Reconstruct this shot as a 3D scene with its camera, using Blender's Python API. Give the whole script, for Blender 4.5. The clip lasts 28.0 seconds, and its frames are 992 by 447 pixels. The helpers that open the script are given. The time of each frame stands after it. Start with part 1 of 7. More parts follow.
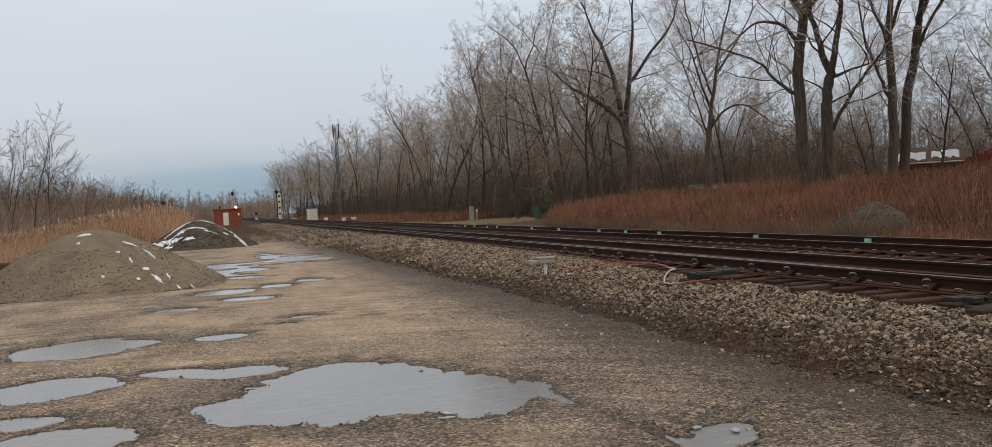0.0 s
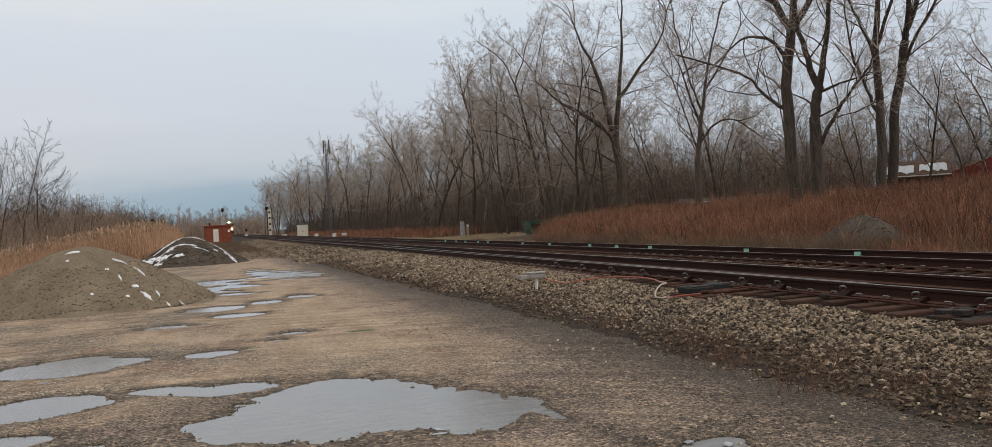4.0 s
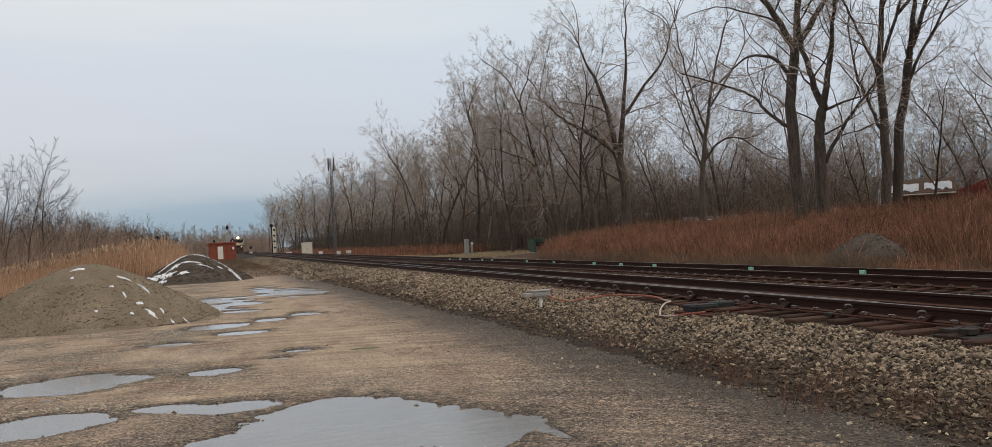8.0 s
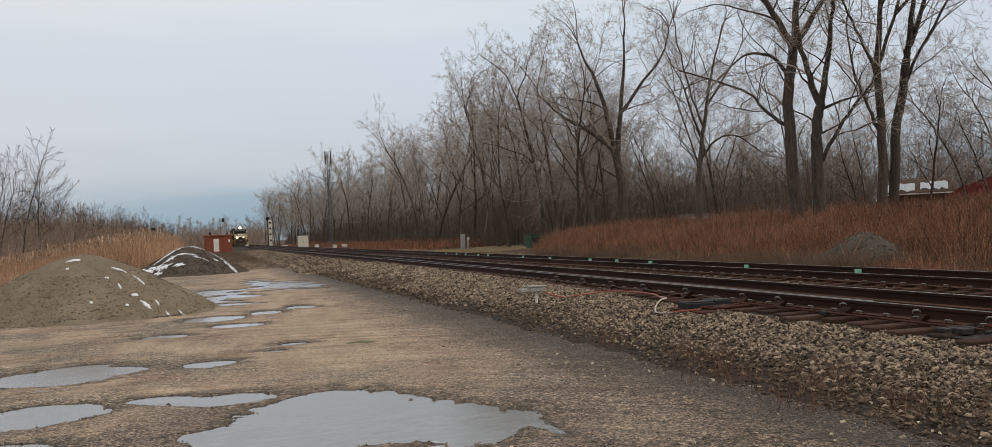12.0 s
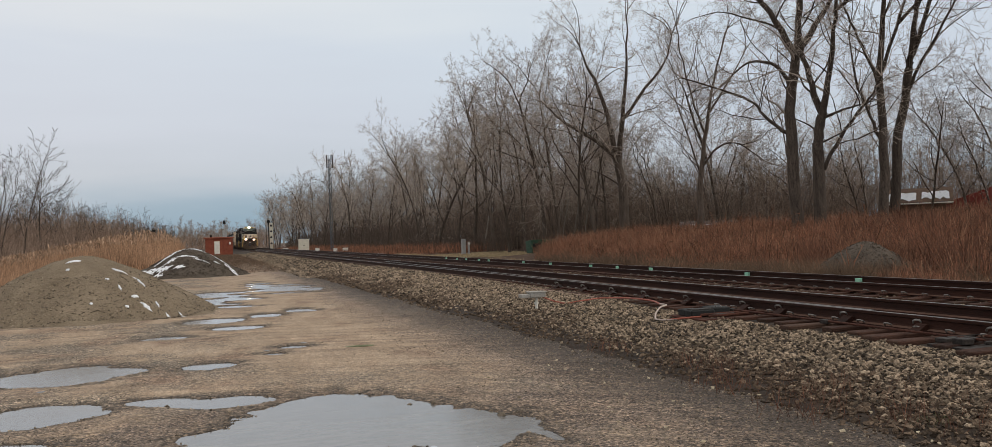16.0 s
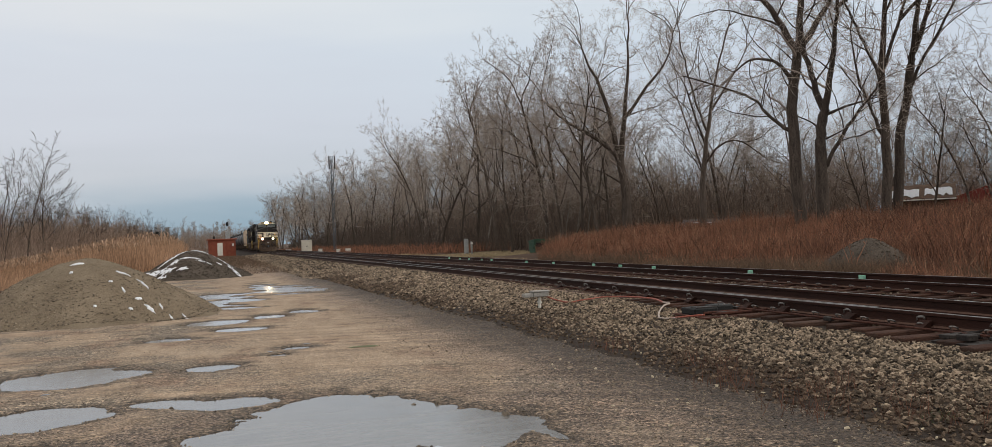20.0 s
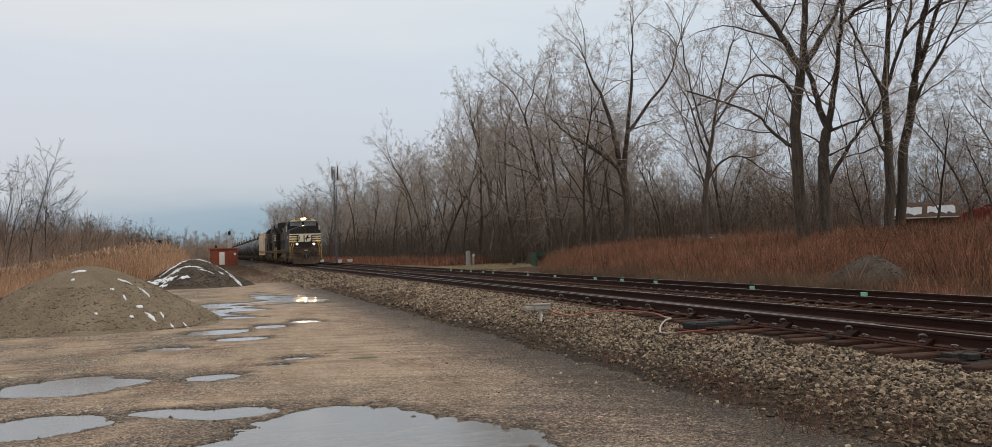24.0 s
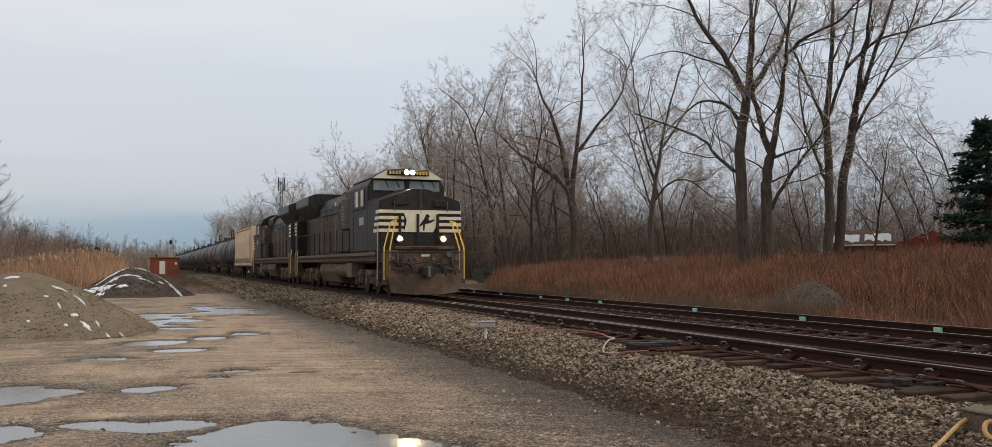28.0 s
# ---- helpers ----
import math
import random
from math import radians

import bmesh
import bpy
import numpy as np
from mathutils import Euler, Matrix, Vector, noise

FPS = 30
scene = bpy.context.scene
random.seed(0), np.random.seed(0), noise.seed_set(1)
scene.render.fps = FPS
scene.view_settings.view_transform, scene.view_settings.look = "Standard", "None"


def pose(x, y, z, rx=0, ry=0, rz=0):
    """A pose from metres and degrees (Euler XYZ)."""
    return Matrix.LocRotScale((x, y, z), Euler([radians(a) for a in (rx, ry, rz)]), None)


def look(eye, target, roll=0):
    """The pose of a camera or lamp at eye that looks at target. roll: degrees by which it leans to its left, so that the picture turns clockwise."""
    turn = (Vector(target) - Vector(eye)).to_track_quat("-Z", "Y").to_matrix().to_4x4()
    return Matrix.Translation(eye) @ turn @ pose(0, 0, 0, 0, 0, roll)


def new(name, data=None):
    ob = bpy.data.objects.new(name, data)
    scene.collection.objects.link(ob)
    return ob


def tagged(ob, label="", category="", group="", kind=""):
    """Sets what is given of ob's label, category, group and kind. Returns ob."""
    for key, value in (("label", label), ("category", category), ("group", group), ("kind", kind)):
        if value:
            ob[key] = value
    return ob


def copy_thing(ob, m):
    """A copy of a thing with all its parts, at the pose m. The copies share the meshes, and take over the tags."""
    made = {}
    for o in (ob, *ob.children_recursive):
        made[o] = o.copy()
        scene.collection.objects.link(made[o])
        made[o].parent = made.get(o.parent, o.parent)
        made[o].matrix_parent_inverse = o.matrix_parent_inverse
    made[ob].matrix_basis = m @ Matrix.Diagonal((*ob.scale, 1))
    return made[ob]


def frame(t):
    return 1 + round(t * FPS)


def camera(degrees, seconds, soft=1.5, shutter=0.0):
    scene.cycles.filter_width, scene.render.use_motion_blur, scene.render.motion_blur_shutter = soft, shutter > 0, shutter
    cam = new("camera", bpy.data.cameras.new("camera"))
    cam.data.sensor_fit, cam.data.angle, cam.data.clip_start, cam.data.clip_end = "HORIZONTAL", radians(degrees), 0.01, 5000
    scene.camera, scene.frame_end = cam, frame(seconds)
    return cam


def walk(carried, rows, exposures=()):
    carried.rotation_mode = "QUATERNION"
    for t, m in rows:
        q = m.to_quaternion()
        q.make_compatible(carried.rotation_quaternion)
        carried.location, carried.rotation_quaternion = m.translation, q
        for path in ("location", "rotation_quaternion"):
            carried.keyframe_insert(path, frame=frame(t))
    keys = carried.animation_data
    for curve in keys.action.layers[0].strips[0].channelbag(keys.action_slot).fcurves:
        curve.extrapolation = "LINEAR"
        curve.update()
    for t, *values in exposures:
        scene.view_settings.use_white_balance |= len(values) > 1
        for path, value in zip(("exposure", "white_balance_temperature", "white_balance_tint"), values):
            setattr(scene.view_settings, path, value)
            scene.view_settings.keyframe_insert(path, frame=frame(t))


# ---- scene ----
# Camera: held in one spot at eye height, turning slightly. y runs along the railway, x across it.
cam = camera(57.0, 28.0, soft=0.55)
PATH = [
    (0, 88.68, 2.91, -17.26), (0.5, 88.88, 3, -17.46), (1, 89.12, 3.11, -17.51), (1.5, 89, 3.12, -17.5),
    (2, 88.86, 3.08, -17.72), (2.5, 89.07, 3.18, -17.79), (3, 89.26, 3.25, -17.73), (3.5, 89.49, 3.26, -17.81),
    (4, 89.6, 3.19, -17.84), (4.5, 89.91, 2.99, -17.92), (6.5, 90.11, 3.27, -17.7), (7, 90.22, 3.28, -17.74),
    (7.5, 90.65, 3.12, -17.66), (8, 90.73, 3.11, -17.57), (8.5, 90.67, 2.94, -17.43), (9, 90.74, 2.76, -17.58),
    (9.5, 90.91, 2.68, -17.56), (10, 91.01, 2.67, -17.49), (10.5, 90.77, 2.71, -17.75), (11, 90.66, 2.65, -17.95),
    (11.5, 90.6, 2.57, -17.93), (12, 90.42, 2.52, -17.8), (12.5, 90.24, 2.49, -17.81), (14.5, 90.69, 2.48, -17.94),
    (15, 90.54, 2.14, -17.9), (15.5, 90.52, 1.95, -17.79), (16, 90.75, 1.93, -17.75), (16.5, 90.7, 2.05, -17.8),
    (17, 90.75, 2.26, -17.58), (17.5, 90.77, 2.4, -17.38), (18, 90.57, 2.28, -17.47), (18.5, 90.33, 2.1, -17.65),
    (19, 90.41, 2.17, -17.68), (19.5, 90.47, 2.28, -17.69), (20, 90.73, 2.35, -17.58), (20.5, 90.73, 2.22, -17.37),
    (21, 90.93, 2.3, -17.31), (21.5, 91.79, 2.31, -17.48), (23.5, 91.36, 1.79, -17.53), (24, 91.52, 1.64, -17.46),
    (24.5, 91.44, 1.64, -17.44), (25, 91.51, 1.64, -17.62), (25.5, 91.43, 1.43, -17.81), (26, 91.62, 0.92, -17.98),
    (26.5, 91.55, 0.89, -18.01), (27, 91.53, 0.73, -18.67), (27.5, 91.9, 0.5, -19.37), (28, 92.52, 0.18, -20.81),
]
EYE = (0.0, 0.0, 1.70)
walk(cam, [(t, pose(*EYE, rx, ry, rz)) for t, rx, ry, rz in PATH], exposures=[(0.0, 0.0), (28.0, 0.0)])

# ---- sky and light ----
SUN_EL, SUN_AZ = 32.0, 120.0
world = bpy.data.worlds.new("overcast_sky")
scene.world = world
world.use_nodes = True
wn, wl = world.node_tree.nodes, world.node_tree.links
wn.clear()
w_out = wn.new("ShaderNodeOutputWorld")
w_bg = wn.new("ShaderNodeBackground")
w_sky = wn.new("ShaderNodeTexSky")
w_sky.sky_type, w_sky.sun_disc = "NISHITA", False
w_sky.sun_elevation, w_sky.sun_rotation = radians(SUN_EL), radians(SUN_AZ)
w_co = wn.new("ShaderNodeTexCoord")
w_sep = wn.new("ShaderNodeSeparateXYZ")
w_map = wn.new("ShaderNodeMapping")
w_map.inputs["Scale"].default_value = (1.6, 1.6, 9.0)
w_noise = wn.new("ShaderNodeTexNoise")
w_noise.inputs["Scale"].default_value, w_noise.inputs["Detail"].default_value = 1.3, 4.0
w_noise.inputs["Roughness"].default_value = 0.5
w_add = wn.new("ShaderNodeMath")
w_add.operation = "MULTIPLY_ADD"
w_add.inputs[1].default_value, w_add.inputs[2].default_value = 0.16, -0.08
w_sum = wn.new("ShaderNodeMath")
w_ramp = wn.new("ShaderNodeValToRGB")
cr = w_ramp.color_ramp
cr.elements[0].position, cr.elements[0].color = 0.0, (0.30, 0.43, 0.54, 1)
cr.elements[1].position, cr.elements[1].color = 1.0, (0.93, 0.94, 0.92, 1)
for p, c in ((0.03, (0.375, 0.487, 0.59)), (0.075, (0.59, 0.645, 0.715)), (0.13, (0.652, 0.705, 0.785)), (0.20, (0.695, 0.765, 0.845)), (0.26, (0.785, 0.84, 0.88)), (0.33, (0.92, 0.935, 0.93))):
    el = cr.elements.new(p)
    el.color = (*c, 1)
w_scale = wn.new("ShaderNodeVectorMath")
w_scale.operation = "SCALE"
w_scale.inputs["Scale"].default_value = 0.07
w_mix = wn.new("ShaderNodeMix")
w_mix.data_type = "RGBA"
w_mix.inputs["Factor"].default_value = 0.88
wl.new(w_co.outputs["Generated"], w_sep.inputs[0])
wl.new(w_co.outputs["Generated"], w_map.inputs[0])
wl.new(w_map.outputs[0], w_noise.inputs["Vector"])
wl.new(w_noise.outputs["Fac"], w_add.inputs[0])
wl.new(w_add.outputs[0], w_sum.inputs[0])
wl.new(w_sep.outputs["Z"], w_sum.inputs[1])
wl.new(w_sum.outputs[0], w_ramp.inputs[0])
wl.new(w_sky.outputs[0], w_scale.inputs[0])
wl.new(w_scale.outputs[0], w_mix.inputs["A"])
w_side = wn.new("ShaderNodeMapRange")
w_side.inputs["From Min"].default_value, w_side.inputs["From Max"].default_value = 0.32, -0.12
w_warm = wn.new("ShaderNodeMix")
w_warm.data_type, w_warm.blend_type = "RGBA", "MULTIPLY"
w_warm.inputs["B"].default_value = (1.045, 1.0, 0.98, 1)
wl.new(w_sep.outputs["X"], w_side.inputs["Value"])
wl.new(w_side.outputs[0], w_warm.inputs["Factor"])
wl.new(w_ramp.outputs[0], w_warm.inputs["A"])
wl.new(w_warm.outputs["Result"], w_mix.inputs["B"])
wl.new(w_mix.outputs["Result"], w_bg.inputs["Color"])
wl.new(w_bg.outputs[0], w_out.inputs[0])

sun_data = bpy.data.lights.new("sun", "SUN")
sun_data.energy, sun_data.angle, sun_data.color = 1.05, radians(25), (1.0, 0.91, 0.78)
sun = new("sun", sun_data)
_sa, _se = radians(SUN_AZ), radians(SUN_EL)
sun.matrix_world = look((60 * math.sin(_sa) * math.cos(_se), 60 * math.cos(_sa) * math.cos(_se), 60 * math.sin(_se)), (0, 0, 0))

# ---- materials ----
def mat(name, dark, light, scale=3.0, rough=0.85, metal=0.0, bump=0.3, fine=40.0, detail=6.0, vary=0.0, island=0.0, rough_to=None, spec=0.2, blotch=0.0, stretch=None):
    """Two scales of noise between two colours, with relief; vary: spread between objects, island: spread between loose pieces."""
    m = bpy.data.materials.new(name)
    m.use_nodes = True
    nt = m.node_tree
    n, l = nt.nodes, nt.links
    bsdf = n["Principled BSDF"]
    co = n.new("ShaderNodeTexCoord")
    src = co.outputs["Object"]
    if stretch:
        mp = n.new("ShaderNodeMapping")
        mp.inputs["Scale"].default_value = stretch
        l.new(src, mp.inputs[0])
        src = mp.outputs[0]
    big, small = n.new("ShaderNodeTexNoise"), n.new("ShaderNodeTexNoise")
    for node, s in ((big, scale), (small, fine)):
        node.inputs["Scale"].default_value = s
        node.inputs["Detail"].default_value = detail
        node.inputs["Roughness"].default_value = 0.62
        l.new(src, node.inputs["Vector"])
    mixn = n.new("ShaderNodeMath")
    mixn.operation = "MULTIPLY_ADD"
    mixn.inputs[1].default_value = 0.55
    l.new(small.outputs["Fac"], mixn.inputs[0])
    half = n.new("ShaderNodeMath")
    half.operation = "MULTIPLY"
    half.inputs[1].default_value = 0.45 + blotch
    l.new(big.outputs["Fac"], half.inputs[0])
    l.new(half.outputs[0], mixn.inputs[2])
    ramp = n.new("ShaderNodeValToRGB")
    ramp.color_ramp.elements[0].position, ramp.color_ramp.elements[0].color = 0.36, (*dark, 1)
    ramp.color_ramp.elements[1].position, ramp.color_ramp.elements[1].color = 0.64, (*light, 1)
    l.new(mixn.outputs[0], ramp.inputs[0])
    col = ramp.outputs[0]
    for amount, kind in ((vary, "ShaderNodeObjectInfo"), (island, "ShaderNodeNewGeometry")):
        if amount:
            info = n.new(kind)
            hsv = n.new("ShaderNodeHueSaturation")
            rng = n.new("ShaderNodeMapRange")
            rng.inputs["To Min"].default_value, rng.inputs["To Max"].default_value = 1 - amount, 1 + amount
            l.new(info.outputs["Random" if kind.endswith("Info") else "Random Per Island"], rng.inputs["Value"])
            l.new(rng.outputs[0], hsv.inputs["Value"])
            l.new(col, hsv.inputs["Color"])
            col = hsv.outputs[0]
    l.new(col, bsdf.inputs["Base Color"])
    bsdf.inputs["Roughness"].default_value = rough
    bsdf.inputs["Metallic"].default_value = metal
    bsdf.inputs["Specular IOR Level"].default_value = spec
    if rough_to is not None:
        rr = n.new("ShaderNodeMapRange")
        rr.inputs["To Min"].default_value, rr.inputs["To Max"].default_value = rough, rough_to
        l.new(big.outputs["Fac"], rr.inputs["Value"])
        l.new(rr.outputs[0], bsdf.inputs["Roughness"])
    if bump:
        b = n.new("ShaderNodeBump")
        b.inputs["Strength"].default_value, b.inputs["Distance"].default_value = bump, 0.02
        l.new(small.outputs["Fac"], b.inputs["Height"])
        l.new(b.outputs[0], bsdf.inputs["Normal"])
    return m


def glow(name, colour, strength):
    m = bpy.data.materials.new(name)
    m.use_nodes = True
    b = m.node_tree.nodes["Principled BSDF"]
    b.inputs["Base Color"].default_value = (*colour, 1)
    b.inputs["Emission Color"].default_value = (*colour, 1)
    b.inputs["Emission Strength"].default_value = strength
    return m


def lot_material():
    """Packed sand and gravel: tan wheel-worn sand, grey-brown gravel and darker damp earth, with grit."""
    m = bpy.data.materials.new("packed_lot")
    m.use_nodes = True
    nt = m.node_tree
    n, l = nt.nodes, nt.links
    bsdf = n["Principled BSDF"]
    co = n.new("ShaderNodeNewGeometry")

    def noise_at(scale, detail=6.0, stretch=(1, 1, 1), rough=0.6):
        mp = n.new("ShaderNodeMapping")
        mp.inputs["Scale"].default_value = stretch
        l.new(co.outputs["Position"], mp.inputs[0])
        t = n.new("ShaderNodeTexNoise")
        t.inputs["Scale"].default_value, t.inputs["Detail"].default_value, t.inputs["Roughness"].default_value = scale, detail, rough
        l.new(mp.outputs[0], t.inputs["Vector"])
        return t.outputs["Fac"]

    def ramp(fac, *stops):
        r = n.new("ShaderNodeValToRGB")
        e = r.color_ramp.elements
        e[0].position, e[0].color = stops[0][0], (*stops[0][1], 1)
        e[1].position, e[1].color = stops[-1][0], (*stops[-1][1], 1)
        for p, c in stops[1:-1]:
            e.new(p).color = (*c, 1)
        l.new(fac, r.inputs[0])
        return r.outputs[0]

    def mix(a, b, fac, mode="MIX"):
        x = n.new("ShaderNodeMix")
        x.data_type, x.blend_type = "RGBA", mode
        for s, v in (("A", a), ("B", b), ("Factor", fac)):
            if isinstance(v, (float, tuple)):
                x.inputs[s].default_value = v
            else:
                l.new(v, x.inputs[s])
        return x.outputs["Result"]

    def band(axis, lo, hi, wobble):
        """1 past hi, 0 before lo, along an axis, with an uneven edge."""
        sp = n.new("ShaderNodeSeparateXYZ")
        l.new(co.outputs["Position"], sp.inputs[0])
        ad = n.new("ShaderNodeMath")
        ad.operation = "MULTIPLY_ADD"
        ad.inputs[1].default_value = wobble
        l.new(noise_at(0.7, 5.0), ad.inputs[0])
        l.new(sp.outputs[axis], ad.inputs[2])
        r = n.new("ShaderNodeMapRange")
        r.inputs["From Min"].default_value, r.inputs["From Max"].default_value = lo + wobble / 2, hi + wobble / 2
        l.new(ad.outputs[0], r.inputs["Value"])
        return r.outputs[0]

    grit = ramp(noise_at(38, 8.0, rough=0.75), (0.34, (0.060, 0.046, 0.034)), (0.5, (0.205, 0.163, 0.124)), (0.66, (0.42, 0.350, 0.270)))
    sand = ramp(noise_at(14, 8.0, rough=0.7), (0.34, (0.270, 0.194, 0.130)), (0.66, (0.475, 0.360, 0.256)))
    earth = ramp(noise_at(9, 8.0, rough=0.7), (0.34, (0.160, 0.104, 0.073)), (0.66, (0.36, 0.255, 0.183)))
    damp = ramp(noise_at(24, 8.0, rough=0.8), (0.3, (0.022, 0.015, 0.011)), (0.7, (0.105, 0.076, 0.056)))
    stone_grey = ramp(noise_at(30, 8.0, rough=0.75), (0.36, (0.040, 0.028, 0.021)), (0.5, (0.158, 0.118, 0.091)), (0.64, (0.345, 0.268, 0.210)))
    tracks = noise_at(0.55, 6.0, (1.1, 0.75, 1))
    patch = noise_at(0.9, 6.0, (1, 0.6, 1))
    lo_hi = lambda f, a, b: ramp(f, (a, (0, 0, 0)), (b, (1, 1, 1)))
    lane = n.new("ShaderNodeMath")
    lane.operation = "MULTIPLY"
    l.new(band("X", 0.2, 1.2, 1.0), lane.inputs[0])
    l.new(band("Y", 10.5, 13.5, 3.0), lane.inputs[1])
    sandy = mix(lo_hi(tracks, 0.42, 0.58), (1.0, 1.0, 1.0, 1.0), lane.outputs[0])
    col = mix(grit, sand, sandy)
    col = mix(col, earth, lo_hi(patch, 0.52, 0.66))
    near = n.new("ShaderNodeMath")
    near.operation = "MULTIPLY"
    l.new(band("Y", 11.6, 9.2, -2.2), near.inputs[0])
    l.new(ramp(noise_at(0.8, 6.0), (0.40, (0.25, 0.25, 0.25)), (0.56, (1, 1, 1))), near.inputs[1])
    either = n.new("ShaderNodeMath")
    either.operation = "MAXIMUM"
    l.new(near.outputs[0], either.inputs[0])
    l.new(band("X", 2.9, 4.2, 1.2), either.inputs[1])
    verge = either.outputs[0]
    col = mix(col, stone_grey, verge)
    sandy = mix(sandy, (0.0, 0.0, 0.0, 1.0), verge)
    ruts = ramp(noise_at(1.0, 5.0, (1.5, 0.6, 1)), (0.36, (0.84, 0.82, 0.80)), (0.5, (1, 0.985, 0.97)), (0.66, (1.12, 1.12, 1.12)))
    col = mix(col, ruts, 1.0, "MULTIPLY")
    col = mix(col, damp, band("X", 3.9, 4.9, 1.0))
    # wheel marks that swing round in an arc
    arc = n.new("ShaderNodeVectorMath")
    arc.operation = "DISTANCE"
    arc.inputs[1].default_value = (-1.5, 2.0, 0.0)
    l.new(co.outputs["Position"], arc.inputs[0])
    arc_n = n.new("ShaderNodeTexNoise")
    arc_n.noise_dimensions = "1D"
    arc_n.inputs["Scale"].default_value, arc_n.inputs["Detail"].default_value = 2.6, 3.0
    l.new(arc.outputs["Value"], arc_n.inputs["W"])
    swept = n.new("ShaderNodeMath")
    swept.operation = "MULTIPLY"
    l.new(ramp(noise_at(0.35, 3.0), (0.40, (0, 0, 0)), (0.58, (1, 1, 1))), swept.inputs[0])
    swept.inputs[1].default_value = 0.85
    col = mix(col, mix(col, ramp(arc_n.outputs["Fac"], (0.36, (0.70, 0.68, 0.68)), (0.5, (1, 1, 1)), (0.64, (1.22, 1.2, 1.18))), 1.0, "MULTIPLY"), swept.outputs[0])
    far = band("Y", 45.0, 80.0, 10.0)
    col = mix(col, earth, far)
    def pebbles(scale, lo, hi):
        v = n.new("ShaderNodeTexVoronoi")
        v.inputs["Scale"].default_value = scale
        l.new(co.outputs["Position"], v.inputs["Vector"])
        sp = n.new("ShaderNodeSeparateColor")
        l.new(v.outputs["Color"], sp.inputs[0])
        return ramp(sp.outputs[0], (0.0, (lo,) * 3), (0.55, (1, 1, 1)), (1.0, (hi, hi * 0.98, hi * 0.94))), v.outputs["Distance"]

    fine_c, fine_d = pebbles(44, 0.25, 2.0)
    mid_c, mid_d = pebbles(19, 0.38, 1.65)
    gritty = lo_hi(noise_at(1.3, 5.0, (1, 0.7, 1)), 0.42, 0.6)
    smooth = n.new("ShaderNodeMapRange")
    smooth.inputs["To Min"].default_value, smooth.inputs["To Max"].default_value = 0.95, 0.26
    l.new(sandy, smooth.inputs["Value"])
    col = mix(col, fine_c, smooth.outputs[0], "MULTIPLY")
    rough_part = n.new("ShaderNodeMath")
    rough_part.operation = "MULTIPLY"
    l.new(gritty, rough_part.inputs[0])
    l.new(smooth.outputs[0], rough_part.inputs[1])
    col = mix(col, mix(col, mid_c, 1.0, "MULTIPLY"), rough_part.outputs[0])
    sz = n.new("ShaderNodeSeparateXYZ")
    rim = n.new("ShaderNodeMapRange")
    rim.inputs["From Min"].default_value, rim.inputs["From Max"].default_value = -0.0095, -0.0135
    l.new(sz.outputs["Z"], rim.inputs["Value"])
    coarse = mix(mix(grit, (0.62, 0.58, 0.56, 1.0), 1.0, "MULTIPLY"), mid_c, 1.0, "MULTIPLY")
    coarse = mix(coarse, fine_c, 0.9, "MULTIPLY")
    rim_part = n.new("ShaderNodeMath")
    rim_part.operation = "MULTIPLY"
    l.new(rim.outputs[0], rim_part.inputs[0])
    l.new(lo_hi(noise_at(1.7, 5.0), 0.36, 0.52), rim_part.inputs[1])
    col = mix(col, coarse, rim_part.outputs[0])
    l.new(co.outputs["Position"], sz.inputs[0])
    low = n.new("ShaderNodeMapRange")
    low.inputs["From Min"].default_value, low.inputs["From Max"].default_value = -0.017, -0.027
    l.new(sz.outputs["Z"], low.inputs["Value"])
    col = mix(col, (0.42, 0.40, 0.38, 1.0), low.outputs[0], "MULTIPLY")
    l.new(col, bsdf.inputs["Base Color"])
    rr = n.new("ShaderNodeMapRange")
    rr.inputs["To Min"].default_value, rr.inputs["To Max"].default_value = 0.55, 0.95
    l.new(patch, rr.inputs["Value"])
    l.new(rr.outputs[0], bsdf.inputs["Roughness"])
    bsdf.inputs["Specular IOR Level"].default_value = 0.3
    b1, b2 = n.new("ShaderNodeBump"), n.new("ShaderNodeBump")
    b1.inputs["Strength"].default_value, b1.inputs["Distance"].default_value = 0.7, 0.03
    b2.inputs["Strength"].default_value, b2.inputs["Distance"].default_value = 0.6, 0.05
    l.new(fine_d, b1.inputs["Height"])
    l.new(noise_at(7, 6.0), b2.inputs["Height"])
    l.new(b2.outputs[0], b1.inputs["Normal"])
    l.new(b1.outputs[0], bsdf.inputs["Normal"])
    return m


M_LOT = lot_material()
M_WATER = mat("puddle_water", (0.13, 0.125, 0.12), (0.20, 0.19, 0.18), 1.2, 0.08, bump=0.035, fine=7.0, rough_to=0.24, spec=0.5, stretch=(0.45, 1.6, 1))
M_ICE = mat("thin_ice", (0.22, 0.225, 0.235), (0.40, 0.41, 0.43), 1.4, 0.05, bump=0.04, rough_to=0.22)
M_SNOW = mat("old_snow", (0.62, 0.64, 0.68), (0.86, 0.87, 0.89), 6.0, 0.7, bump=0.5)
# Earth-brown bed, blackened further so the gaps between stones hold painted shade.
M_BALLAST_GAP = mat("gap_shaded_ballast_bed", (0.010, 0.007, 0.005), (0.055, 0.037, 0.026), 1.5, 0.92, bump=1.0, fine=16)
M_STONE = mat("ballast_stone", (0.062, 0.044, 0.030), (0.335, 0.258, 0.184), 4.0, 0.9, bump=0.4, fine=60, island=0.9)
